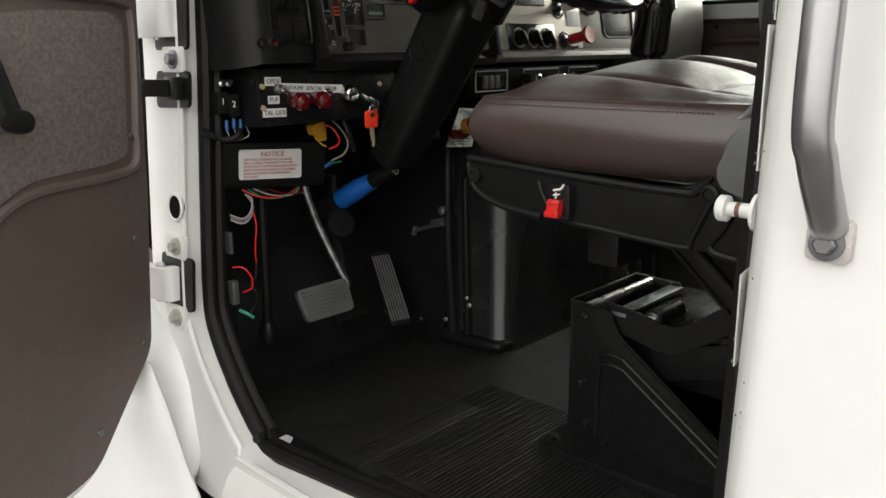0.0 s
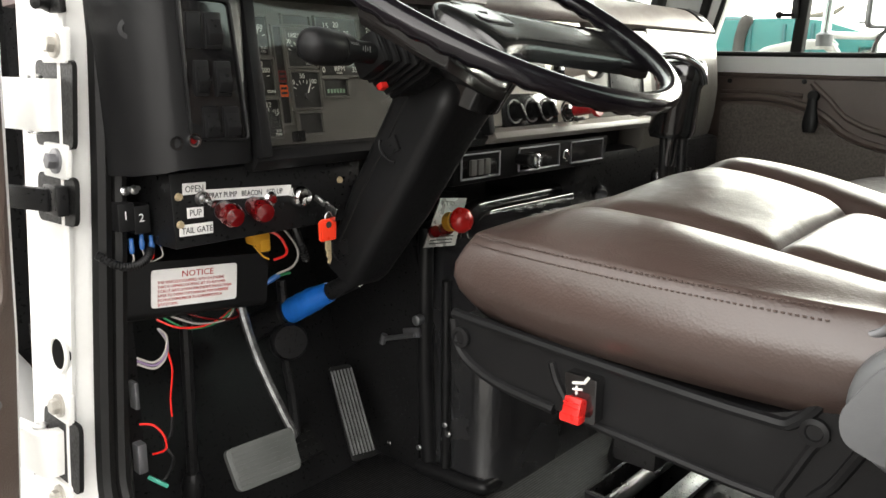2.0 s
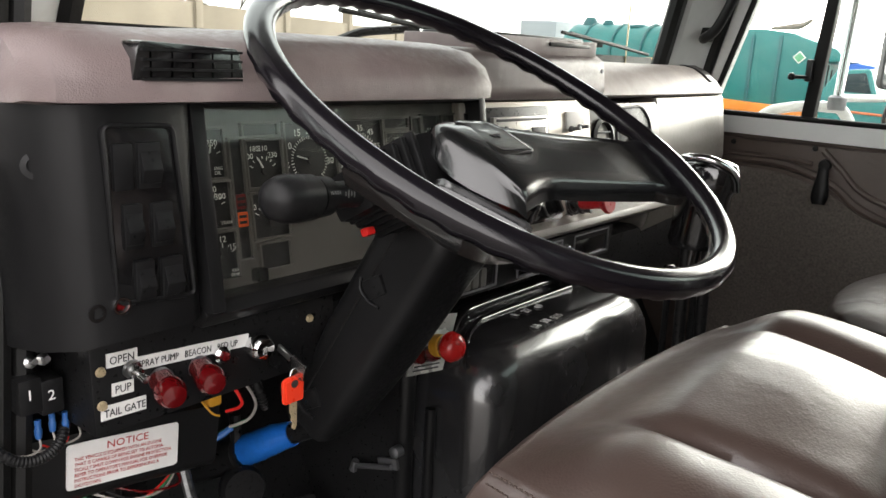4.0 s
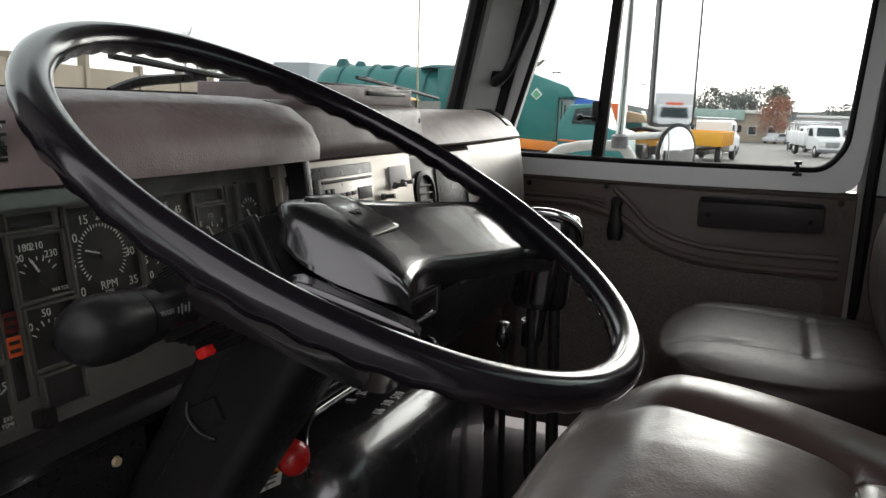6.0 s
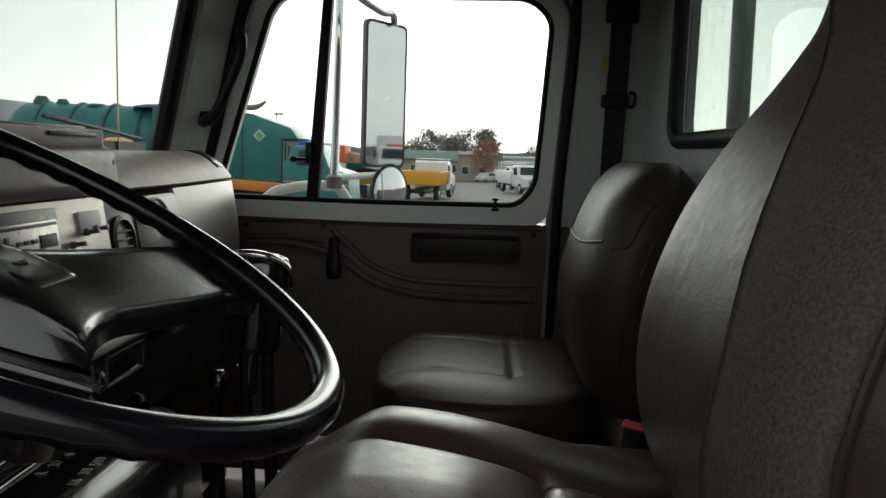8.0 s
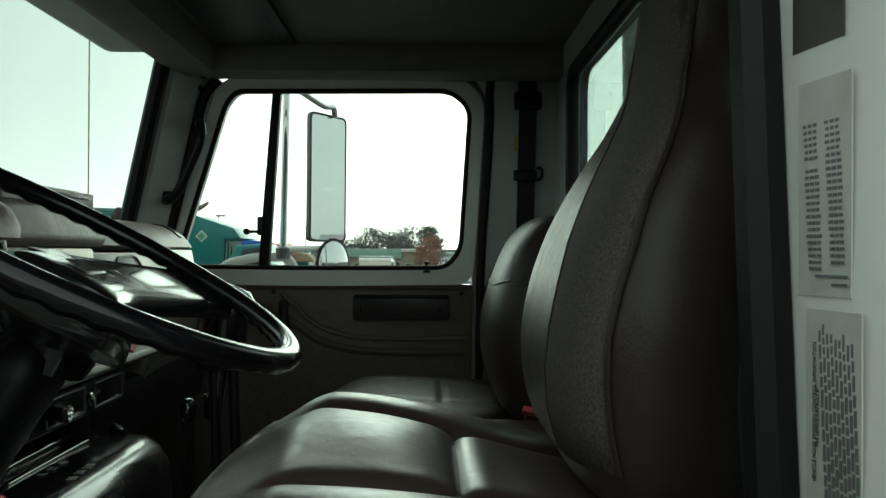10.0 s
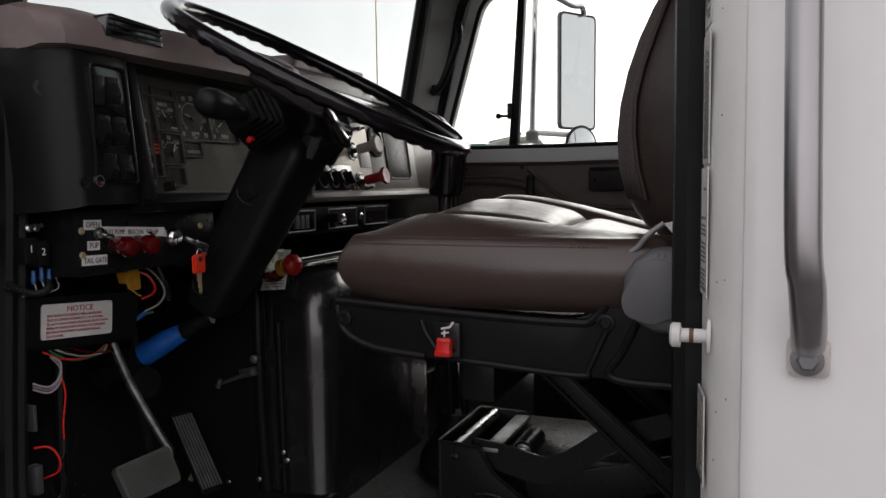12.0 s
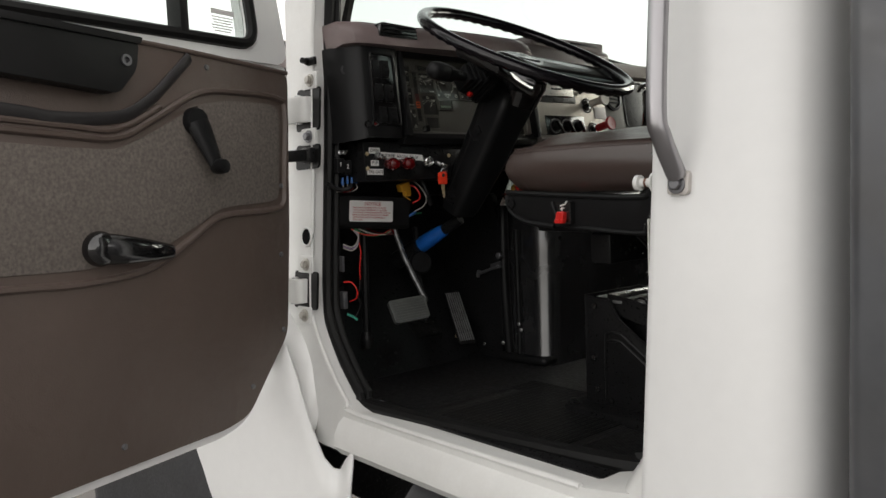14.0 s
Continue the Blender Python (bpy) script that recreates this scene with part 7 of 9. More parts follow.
bm = piece()


def back_pt(y, z, lift=.0, levels=None, mid=1.237):
    levels = levels or LV
    for (z0, x0, d0, h0), (z1, x1, d1, h1) in zip(levels, levels[1:]):
        if z0 <= z <= z1:
            t = (z - z0) / (z1 - z0)
            xf, dep, hw = x0 + (x1 - x0) * t, d0 + (d1 - d0) * t, h0 + (h1 - h0) * t
            py = max(-.999, min(.999, (y - mid) / hw))
            s = math.copysign(abs(py) ** (1 / .55), py)
            c = math.sqrt(max(0.0, 1 - s * s))
            return Vector((xf + dep / 2 - (c ** .75) * dep / 2 * (1 + .10 * py * py) - lift, y, z))
    return Vector((0, y, z))


rows = []
for z in (1.60, 1.64, 1.68, 1.72, 1.76, 1.80, 1.84, 1.88, 1.91, 1.94, 1.97, 2.0, 2.04, 2.08, 2.12):
    hw_ = [h for zz, _, _, h in LV if zz >= z][0]
    lo = 1.237 - min(.220, hw_ * .945)
    hi = 1.13 if z < 1.75 else 1.13 + .45 * (z - 1.75) if z < 1.83 else min(1.166 + .70 * (z - 1.83), 1.237 + hw_ * .86)
    rows.append([back_pt(lo + (hi - lo) * k / 8, z, .0025) for k in range(9)])
loft(bm, rows, closed_u=False)
fab = part("fabric_panel", bm, FABRIC, seat, "mottled grey-brown fabric panel", sharp=80)
so = fab.modifiers.new("cloth", "SOLIDIFY")
so.thickness = .003
bm = piece()
tube(bm, [r_[0] + Vector((-.001, -.002, 0)) for r_ in rows], .0028, 7)
tube(bm, [r_[-1] + Vector((.0005, 0, 0)) for r_ in rows], .0016, 7)
part("piping", bm, LEATHERD, seat)
# suspension base
base = thing("seat_suspension", (-.26, 1.24, 1.0), "black steel seat suspension box with rollers and scissor arms", "seat base")
bm = piece()
side = corner([(-.425, 1.018), (-.425, 1.246), (-.360, 1.243), (-.340, 1.205), (-.16, 1.075), (-.16, 1.018)], .008)
for y in (1.100, 1.290):
    prism(bm, side, y, y + .005, "y", .0015)
box(bm, (-.424, 1.197, 1.135), (.005, .195, .225), .002)
part("box_side", bm, BLACKM, base)
bm = piece()
for dz in (0, -.016):
    tube(bm, smooth_path([(-.372, 1.100, 1.030), (-.372, 1.100, 1.155 + dz), (-.362, 1.100, 1.172 + dz), (-.335, 1.100, 1.172 + dz), (-.315, 1.100, 1.160 + dz), (-.17, 1.100, 1.062 + dz)], 5), .0035, 7)
tube(bm, [(-.425, 1.100, 1.244), (-.365, 1.100, 1.242), (-.340, 1.100, 1.205), (-.16, 1.100, 1.075)], .003, 6)
part("box_rib", bm, BLACKM, base)
for x, z in ((-.399, 1.226), (-.404, 1.115), (-.395, 1.05), (-.36, 1.03)):
    bm = piece()
    lathe(bm, [(.007, 0), (.006, .004), (0, .005)], (x, 1.100, z), (0, -1, 0), 12)
    part("rivet", bm, BLACKG, base)
bm = piece()
tube(bm, [(-.425, 1.100, 1.246), (-.425, 1.292, 1.246), (-.345, 1.292, 1.243), (-.335, 1.292, 1.210)], .0014, 6)
part("worn_edge", bm, DULL, base, "bare worn top edge of the box")
bm = piece()
tube(bm, [(-.398, 1.106, 1.236), (-.398, 1.288, 1.236)], .0095, 14)
part("roller", bm, STEEL, base, "bare steel roller")
bm = piece()
box(bm, (-.348, 1.197, 1.237), (.024, .180, .006), .001)
part("cross_bar", bm, surface("scuffed_grey_bar", (0.30, 0.31, 0.31), 0.35, metal=0.9, var=0.3, scale=40), base, "scuffed steel cross bar")
bm = piece()
bolt_shape(bm, (-.304, 1.128, 1.232), (0, -1, 0), .0085, .010)
part("pivot_bolt", bm, STEEL, base)
bm = piece()
tube(bm, [(-.304, 1.130, 1.232), (-.304, 1.200, 1.232)], .016, 14)
part("pivot_sleeve", bm, BLACKM, base)
bm = piece()
prism(bm, [(p.x, p.y) for p in smooth_path([(-.372, 1.252, 0), (-.32, 1.246, 0), (-.262, 1.236, 0), (-.225, 1.256, 0), (-.185, 1.284, 0), (-.10, 1.315, 0)], 5)] + [(p.x, p.y) for p in smooth_path([(-.09, 1.285, 0), (-.165, 1.256, 0), (-.215, 1.222, 0), (-.268, 1.196, 0), (-.33, 1.206, 0), (-.372, 1.214, 0)], 5)], 1.108, 1.113, "y")
part("link_arm", bm, BLACKM, base, "black bent link arm")
bm = piece()
prism(bm, [(-.300, 1.192), (-.06, 1.262), (-.06, 1.215), (-.292, 1.142)], 1.122, 1.128, "y", .0015)
part("link_arm", bm, BLACKM, base)
for y in (1.092, 1.33):
    bm = piece()
    prism(bm, [(-.300, 1.392), (-.262, 1.392), (-.040, 1.196), (-.066, 1.180)], y, y + .012, "y", .003)
    for dx in (-.300, -.262):
        tube(bm, [(dx, y, 1.390), (dx + (.234 if dx < -.28 else .222), y, 1.182 if dx < -.28 else 1.196)], .0038, 7)
    part("scissor_arm", bm, BLACKM, base)
bm = piece()
box(bm, (-.26, 1.23, 1.395), (.44, .42, .02), .005)
box(bm, (-.35, 1.23, 1.35), (.05, .34, .06), .006)
box(bm, (-.25, 1.24, 1.18), (.24, .20, .10), .02)
part("upper_frame", bm, BLACKM, base)
bm = piece()
prism(bm, corner([(-.455, 1.050), (-.06, 1.050), (-.06, 1.40), (-.455, 1.40)], .02), 1.0, 1.020, "z", .004)
part("foot_plate", bm, BLACKM, base)
for x, y in ((-.435, 1.07), (-.40, 1.38)):
    bm = piece()
    bolt_shape(bm, (x, y, 1.020), (0, 0, 1), .010, .008)
    part("foot_bolt", bm, BLACKM, base)

# passenger seat
ps = thing("passenger_seat", (-.30, 2.12, 1.0), "passenger seat in taupe leather, darkened for shade, with seamed bolsters", "seat")


def pass_top(s, w):
    z = .012 + .014 * math.exp(-((s - .30) / .4) ** 2) * (1 - abs(2 * w - 1) ** 3)
    for wl in (.22 + .05 * math.sin(s * 3), .78 - .05 * math.sin(s * 3)):
        z += groove(w - wl, .012, .006)
    if .22 < w < .78:
        z += groove(s - .62, .012, .006)
    return z


bm = piece()
cushion(bm, -.505, -.10, 1.850, 2.36, 1.370, 1.470, pass_top, 54, 54, r=.09)
part("cushion", bm, LEATHERD, ps, "taupe leather cushion, darkened for shade", sharp=80)
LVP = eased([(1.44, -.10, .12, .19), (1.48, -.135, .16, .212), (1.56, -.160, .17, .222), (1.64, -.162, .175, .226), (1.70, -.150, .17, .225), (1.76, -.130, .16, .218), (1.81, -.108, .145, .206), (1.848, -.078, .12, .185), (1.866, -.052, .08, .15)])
part("backrest", backrest(2.09, LVP), LEATHERD, ps, "taupe leather backrest, darkened for shade", sharp=80)
bm = piece()
tube(bm, [back_pt(2.09 + .135 - .02 * max(0, z - 1.66) / .16, z, .0, LVP, 2.09) for z in (1.50, 1.54, 1.58, 1.62, 1.66, 1.70, 1.74, 1.78, 1.81)], .003, 7)
tube(bm, [back_pt(2.09 + .0168 * k, 1.722 + .00012 * k * k, .0, LVP, 2.09) for k in range(-11, 9)], .0028, 7)
tube(bm, smooth_path([(-.112, 1.886, 1.727), (-.087, 1.870, 1.735), (-.073, 1.873, 1.762), (-.051, 1.880, 1.794), (-.013, 1.892, 1.818)], 6), .0028, 7)
tube(bm, smooth_path([(-.004, 1.915, 1.852), (-.013, 1.892, 1.818), (-.055, 1.867, 1.724), (-.091, 1.867, 1.598), (-.089, 1.874, 1.525)], 6), .0022, 7)
part("piping", bm, LEATHERD, ps)
bm = piece()
prism(bm, corner([(-.485, 1.0), (-.485, 1.38), (-.46, 1.41), (-.11, 1.41), (-.08, 1.38), (-.08, 1.0)], .02), 1.86, 2.35, "y", .006)
part("seat_base", bm, BLACK, ps, "black boxed seat base")

# belts
belt = thing("seat_belt", (-.02, 2.56, 1.4), "black seat belt with a guide on the passenger pillar", "seat belt")
bm = piece()
prism(bm, [(-.046, 1.40), (.004, 1.40), (.010, 2.25), (-.038, 2.25)], 0, .003, "y", shift=lambda c: Vector((c.x, side_r(c.z, -.030 + c.y), c.z)))
part("webbing", bm, surface("black_belt_webbing", (0.016, 0.016, 0.017), 0.75, var=0.2, scale=60, bump=0.5, bscale=700), belt)
bm = piece()
box(bm, (-.016, side_r(2.20, -.035), 2.205), (.075, .03, .05), .008)
box(bm, (-.018, side_r(2.24, -.035), 2.245), (.05, .035, .06), .012)
part("anchor_cover", bm, BLACK, belt)
bm = piece()
box(bm, (-.020, side_r(2.0, -.036), 2.003), (.064, .018, .030), .005)
tube(bm, smooth_path([(.012, side_r(2.0, -.036), 1.992), (.024, side_r(2.0, -.036), 1.995), (.026, side_r(2.0, -.036), 2.02), (.012, side_r(2.0, -.036), 2.024)], 5), .004, 8)
part("belt_guide", bm, BLACK, belt)
bm = piece()
box(bm, (-.046, side_r(2.08, -.034), 2.09), (.012, .002, .042), 0)
part("belt_tag", bm, surface("yellowed_tag", (0.55, 0.42, 0.16), 0.6, var=0.2, scale=60), belt)
bk = thing("belt_buckle", (-.13, 1.56, 1.50), "black seat belt buckle with a red button between the seats", "buckle")
bdir = Matrix.Rotation(radians(-32), 3, "X") @ Matrix.Rotation(radians(12), 3, "Y")
bm = piece()
box(bm, (-.115, 1.575, 1.512), (.044, .024, .075), .006, bdir)
part("buckle_body", bm, BLACK, bk)
bm = piece()
box(bm, (-.122, 1.555, 1.549), (.036, .018, .010), .003, bdir)
part("button", bm, surface("faded_red_button", srgb(205, 80, 88), 0.4), bk, "faded red button")
bm = piece()
tube(bm, smooth_path([(-.11, 1.595, 1.485), (-.09, 1.60, 1.44), (-.05, 1.58, 1.40), (-.02, 1.56, 1.30)], 5), .009, 8, flat=.4, up=(1, 0, 0))
part("buckle_stalk", bm, BLACK, bk)
bm = piece()
tube(bm, smooth_path([(-.075, 1.50, 1.50), (-.06, 1.46, 1.515), (-.05, 1.43, 1.54)], 4), .006, 8, flat=.4, up=(0, 0, 1))
part("latch_strap", bm, STEEL, bk)

# ---- outside ----
def ground_z(y):
    """The yard falls gently away beyond the passenger side."""
    return -.0185 * (min(y, 140.0) - 3.0) if y > 3 else 0.0


b = piece()
g_x = [-600, -300, -150, -80, -40, -20, -10, -5, 0, 5, 10, 20, 40, 80, 150, 300, 600]
g_y = [-600, -300, -150, -80, -40, -20, -10, -5, 0, 3, 6, 12, 20, 40, 80, 140, 200, 350, 700]
vs = [[b.verts.new((x, y, ground_z(y))) for y in g_y] for x in g_x]
for i in range(len(g_x) - 1):
    for j in range(len(g_y) - 1):
        b.faces.new((vs[i][j], vs[i + 1][j], vs[i + 1][j + 1], vs[i][j + 1]))
tagged(part("ground", b, ASPHALT), "worn grey asphalt of the truck yard", "ground", kind="structure")

# own truck: nose with fender, hood and wheel; tank, chassis, body behind the cab
nose = thing("truck_hood", (-1.6, 1.67, 0), "white hood and curved front fender of the truck", "truck")
bm = piece()
rings = []
for x, zt, yo in ((-.86, 1.06, .690), (-.90, 1.12, .675), (-1.0, 1.20, .64), (-1.15, 1.28, .59), (-1.35, 1.32, .55), (-1.6, 1.34, .53)):
    yi = .735 if x > -1.0 else .78
    rings.append([(x, yi, zt + .012), (x, min(yi - .01, yo + .07), zt + .010), (x, yo + .03, zt - .02), (x, yo, zt - .10), (x, yo - .01, .95), (x, yo + .01, .80 if x > -1.0 else .88 + .06 * (-1.0 - x)), (x, yo + .03, .70 if x > -1.0 else .86 + .06 * (-1.0 - x))])
loft(bm, rings, closed_u=False)
fs = part("fender", bm, WHITE, nose, "white curved fender")
so = fs.modifiers.new("plate", "SOLIDIFY")
so.thickness = .010
# its rear skirt, cut round the wheel and round the step bracket
bm = piece()
rings = []
for x, zt, zb in ((-1.60, 1.00, .92), (-1.56, 1.04, .77), (-1.50, 1.08, .70), (-1.44, 1.10, .62), (-1.40, 1.12, .55), (-1.20, 1.14, .52), (-1.0, 1.16, .52), (-.90, 1.15, .52), (-.87, 1.08, .52), (-.84, .995, .52), (-.815, .945, .52), (-.795, .915, .52), (-.765, .900, .52), (-.735, .905, .52), (-.715, .930, .52), (-.695, .948, .52), (-.688, .945, .53)):
    k = max(0.0, min(1.0, (x + 1.15) / .40))
    y = .595 + .065 * k * k * (3 - 2 * k)
    rings.append([(x, y + .012 * (1 - j / 6) ** 2 - .012 * math.sin(math.pi * j / 6), zt + (zb - zt) * j / 6) for j in range(7)])
loft(bm, rings, closed_u=False)
sk = part("fender_skirt", bm, WHITE, nose, "white lower rear of the fender")
so = sk.modifiers.new("plate", "SOLIDIFY")
so.thickness = .006
bm = piece()
lathe(bm, [(.29, -.13), (.38, -.145), (.47, -.13), (.505, -.10), (.51, -.05), (.51, .05), (.505, .10), (.47, .13), (.38, .145), (.29, .13)], (-1.62, .70, .51), (0, -1, 0), 48)
whl = part("wheel", bm, TYRE, nose, "black front tyre")
bm = piece()
lathe(bm, [(.29, -.12), (.29, .10), (.22, .06), (.12, .07), (.11, .13), (0, .14)], (-1.62, .70, .51), (0, -1, 0), 32)
part("rim", bm, DULL, whl)
bm = piece()
rings = []
for x, zt, hw in ((-1.26, 1.72, .80), (-1.40, 1.69, .76), (-1.8, 1.60, .68), (-2.3, 1.50, .60), (-2.6, 1.40, .56), (-2.65, 1.2, .55)):
    rings.append([(x, 1.67 - hw, .9), (x, 1.67 - hw, zt - .12), (x, 1.67 - hw * .85, zt - .03), (x, 1.67, zt), (x, 1.67 + hw * .85, zt - .03), (x, 1.67 + hw, zt - .12), (x, 1.67 + hw, .9)])
loft(bm, rings)
part("hood", bm, WHITE, nose, "white sloping hood")
tank = thing("fuel_tank", (-.35, .80, .45), "grey cylindrical fuel tank under the cab", "tank")
bm = piece()
lathe(bm, [(.20, 0), (.23, .01), (.235, .03), (.235, .66), (.23, .68), (.20, .69)], (-.66, .94, .68), (1, 0, 0), 36)
part("tank_shell", bm, DULL, tank)
bm = piece()
for x in (-.5, -.15):
    tube(bm, [Vector((x, .94, .68)) + Vector((0, .24 * math.cos(q), .24 * math.sin(q))) for q in (2 * math.pi * i / 32 for i in range(32))], .012, 6, True)
part("tank_strap", bm, BLACKM, tank)
bm = piece()
box(bm, (.2, 1.25, .75), (5.0, .10, .26), .01)
box(bm, (.2, 2.1, .75), (5.0, .10, .26), .01)
box(bm, (-.5, 1.67, .80), (1.4, 1.7, .1), .02)
tagged(part("chassis_frame", bm, BLACKM), "black steel chassis rails under the cab", "chassis")
bodyb = thing("flatbed", (.9, 1.67, .9), "dark steel bulkhead and sides of the body behind the cab", "flatbed")
bm = piece()
DSTEEL = surface("dull_dark_steel", (0.10, 0.105, 0.11), 0.35, metal=0.7, var=0.15, scale=5)
prism(bm, [(.40, .75), (.44, .75), (.44, 1.78), (.40, 1.78)], .95, 2.64, "y", .006)
part("bulkhead", bm, DSTEEL, bodyb)
for y in (.74, 2.61):
    bm = piece()
    box(bm, (1.7, y, 1.2), (2.5, .04, .9), .01)
    part("side_board", bm, DSTEEL, bodyb)
bm = piece()
prism(bm, rounded_rect(.19, .34, .02), .7, 3.0, "z", 0, shift=lambda c: Vector((c.x + .350, c.y + .905, c.z)))
part("corner_post", bm, surface("stained_grey_steel", (0.11, 0.113, 0.12), 0.4, metal=0.5, var=0.15, scale=4, stain=((0.1, 0.09, 0.08), 0.4, 6)), bodyb, "grey steel corner post")
st2 = thing("exhaust_stack", (.338, 2.79, .7), "grey stained vertical exhaust stack behind the cab", "exhaust")
bm = piece()
tube(bm, [(.365, 2.79, .7), (.347, 2.79, 1.9), (.328, 2.79, 3.2)], .029, 24)
part("stack_pipe", bm, surface("stained_grey_stack", (0.30, 0.30, 0.27), 0.5, metal=0.3, var=0.35, scale=14, stain=((0.08, 0.08, 0.07), 0.6, 30)), st2)
bm = piece()
box(bm, (.36, 2.72, .75), (.14, .20, .10), .01)
part("stack_foot", bm, BLACKM, st2)

# passenger mirror on its bracket
mir = thing("side_mirror", (-.62, 3.02, 1.80), "tall rectangular side mirror on a chrome tube bracket", "mirror")
mc = Vector((-.620, 3.008, 2.036))
fwd = Vector((.95, -.60, -.004)).normalized()
rt = Vector((0, 0, 1)).cross(fwd).normalized()
upm = fwd.cross(rt)
mrot = Matrix((rt, upm, fwd)).transposed()
bm = piece()
prism(bm, corner([(-.094, -.2125), (.094, -.2125), (.094, .2125), (-.094, .2125)], .022), -.014, .0, "z", .004, shift=lambda c: mrot @ c + mc)
part("mirror_case", bm, surface("grey_mirror_shell", (0.16, 0.16, 0.165), 0.35, metal=0.6, var=0.1, scale=20), mir, "dull grey mirror shell")
bm = piece()
prism(bm, corner([(-.086, -.2045), (.086, -.2045), (.086, .2045), (-.086, .2045)], .018), .0005, .002, "z", shift=lambda c: mrot @ c + mc)
part("mirror_glass", bm, MIRROR, mir)
bm = piece()
tube(bm, [mrot @ Vector((x, y, .001)) + mc for x, y in corner([(-.091, -.2095), (.091, -.2095), (.091, .2095), (-.091, .2095)], .020)], .0036, 8, True)
part("mirror_rim", bm, surface("dark_mirror_rim", (0.05, 0.05, 0.052), 0.4, metal=0.3, var=0.1), mir, "dark rim round the mirror glass")
bm = piece()
tube(bm, smooth_path([(-.716, 2.77, 2.285), (-.69, 2.82, 2.292), (-.63, 2.95, 2.268), (-.605, 3.00, 2.272), (-.600, 3.015, 2.255), (-.600, 3.02, 2.24)], 5), .011, 10)
tube(bm, smooth_path([(-.66, 2.63, 2.33), (-.70, 2.70, 2.315), (-.716, 2.77, 2.29)], 5), .010, 10)
part("top_arm", bm, CHROME, mir)
bm = piece()
tube(bm, [(-.716, 2.77, 2.295), (-.712, 2.70, 1.79)], .0115, 12)
part("upright", bm, CHROME, mir)
bm = piece()
tube(bm, smooth_path([(-.712, 2.70, 1.800), (-.68, 2.80, 1.800), (-.62, 2.98, 1.805), (-.605, 3.02, 1.83)], 5), .010, 10)
tube(bm, smooth_path([(-.98, 2.66, 1.60), (-.90, 2.72, 1.735), (-.84, 2.74, 1.765), (-.74, 2.72, 1.775), (-.69, 2.72, 1.755), (-.62, 2.74, 1.60)], 6), .014, 10)
part("lower_arm", bm, surface("white_bracket_paint", (0.7, 0.7, 0.68), 0.3, var=0.05), mir)
bm = piece()
lathe(bm, [(.02, 0), (.022, .01), (.022, .03), (.014, .036), (0, .036)], (-.712, 2.70, 1.770), (0, 0, 1), 16)
part("clamp", bm, DULL, mir)
conv = thing("convex_mirror", (-.63, 3.0, 1.70), "round convex mirror below the tall mirror", "mirror")
cc = Vector((-.600, 2.96, 1.752))
bm = piece()
lathe(bm, [(.02, -.035), (.06, -.02), (.082, .0), (.084, .006), (.078, .008)], cc, fwd, 32)
part("mirror_case", bm, BLACK, conv)
bm = piece()
lathe(bm, [(.078, .006), (.07, .010), (.055, .015), (.035, .019), (.015, .021), (0, .0215)], cc, fwd, 32)
part("mirror_glass", bm, MIRROR, conv, sharp=60)
bm = piece()
tube(bm, [cc - fwd * .02, (-.62, 2.975, 1.805)], .008, 8)
part("arm", bm, STEEL, conv)
ant = thing("antenna", (-1.193, 2.49, 1.5), "thin whip antenna on the passenger cowl", "antenna")
bm = piece()
tube(bm, [(-1.193, 2.49, 1.55), (-1.193, 2.49, 3.0)], .0022, 6)
lathe(bm, [(.012, 0), (.008, .04), (.004, .06), (0, .06)], (-1.193, 2.49, 1.55), (0, 0, 1), 12)
part("whip", bm, BRASS, ant)
bm = piece()
tube(bm, [(-1.193, 2.49, 1.2), (-1.193, 2.49, 1.56)], .012, 8)
part("mast_foot", bm, BLACKM, ant)
for y0, y1 in ((1.446, 1.92), (2.13, 2.56)):
    wp = thing("wiper", (-1.19, y0, 1.83), "black windshield wiper resting on the glass", "wiper", "wipers")
    bm = piece()
    tube(bm, smooth_path([(-1.19, y0 + .015, 1.870), (-1.19, y0 + .06, 1.884), (-1.188, y0 + .10, 1.890), (-1.186, y0 + .19, 1.898)], 4), .0075, 8)
    box(bm, (-1.182, y0 + .185, 1.899), (.016, .034, .016), .004)
    part("arm", bm, BLACKM, wp)
    bm = piece()
    tube(bm, [(-1.172, y0, 1.918), (-1.172, y0 + .2, 1.903), (-1.165, y1, 1.882)], .0045, 6)
    tube(bm, [(-1.180, y0 + .05, 1.920), (-1.182, y0 + .17, 1.909), (-1.178, y0 + .34, 1.896)], .003, 6)
    part("blade", bm, RUBBER, wp)

# ---- the yard: wall, machines, trucks, building, trees ----
def turn(b, x, y, deg=0.0, z=None):
    """Sets a shape built round the origin on the ground at x, y."""
    m = Matrix.Translation((x, y, ground_z(y) if z is None else z)) @ Matrix.Rotation(radians(deg), 4, "Z")
    bmesh.ops.transform(b, matrix=m, verts=b.verts)
    return b


# leaf colours are lightened to carry the haze of distance
LEAFG = surface("hazed_green_foliage", (0.105, 0.125, 0.098), 0.7, var=0.5, scale=2.0)
LEAFD = surface("hazed_grey_green_foliage", (0.135, 0.15, 0.14), 0.7, var=0.5, scale=2.0)
LEAFR = surface("hazed_rust_red_foliage", (0.33, 0.15, 0.10), 0.7, var=0.45, scale=2.0)
BARK = surface("grey_brown_bark", (0.12, 0.10, 0.085), 0.9, var=0.3, scale=6, bump=0.5, bscale=30)
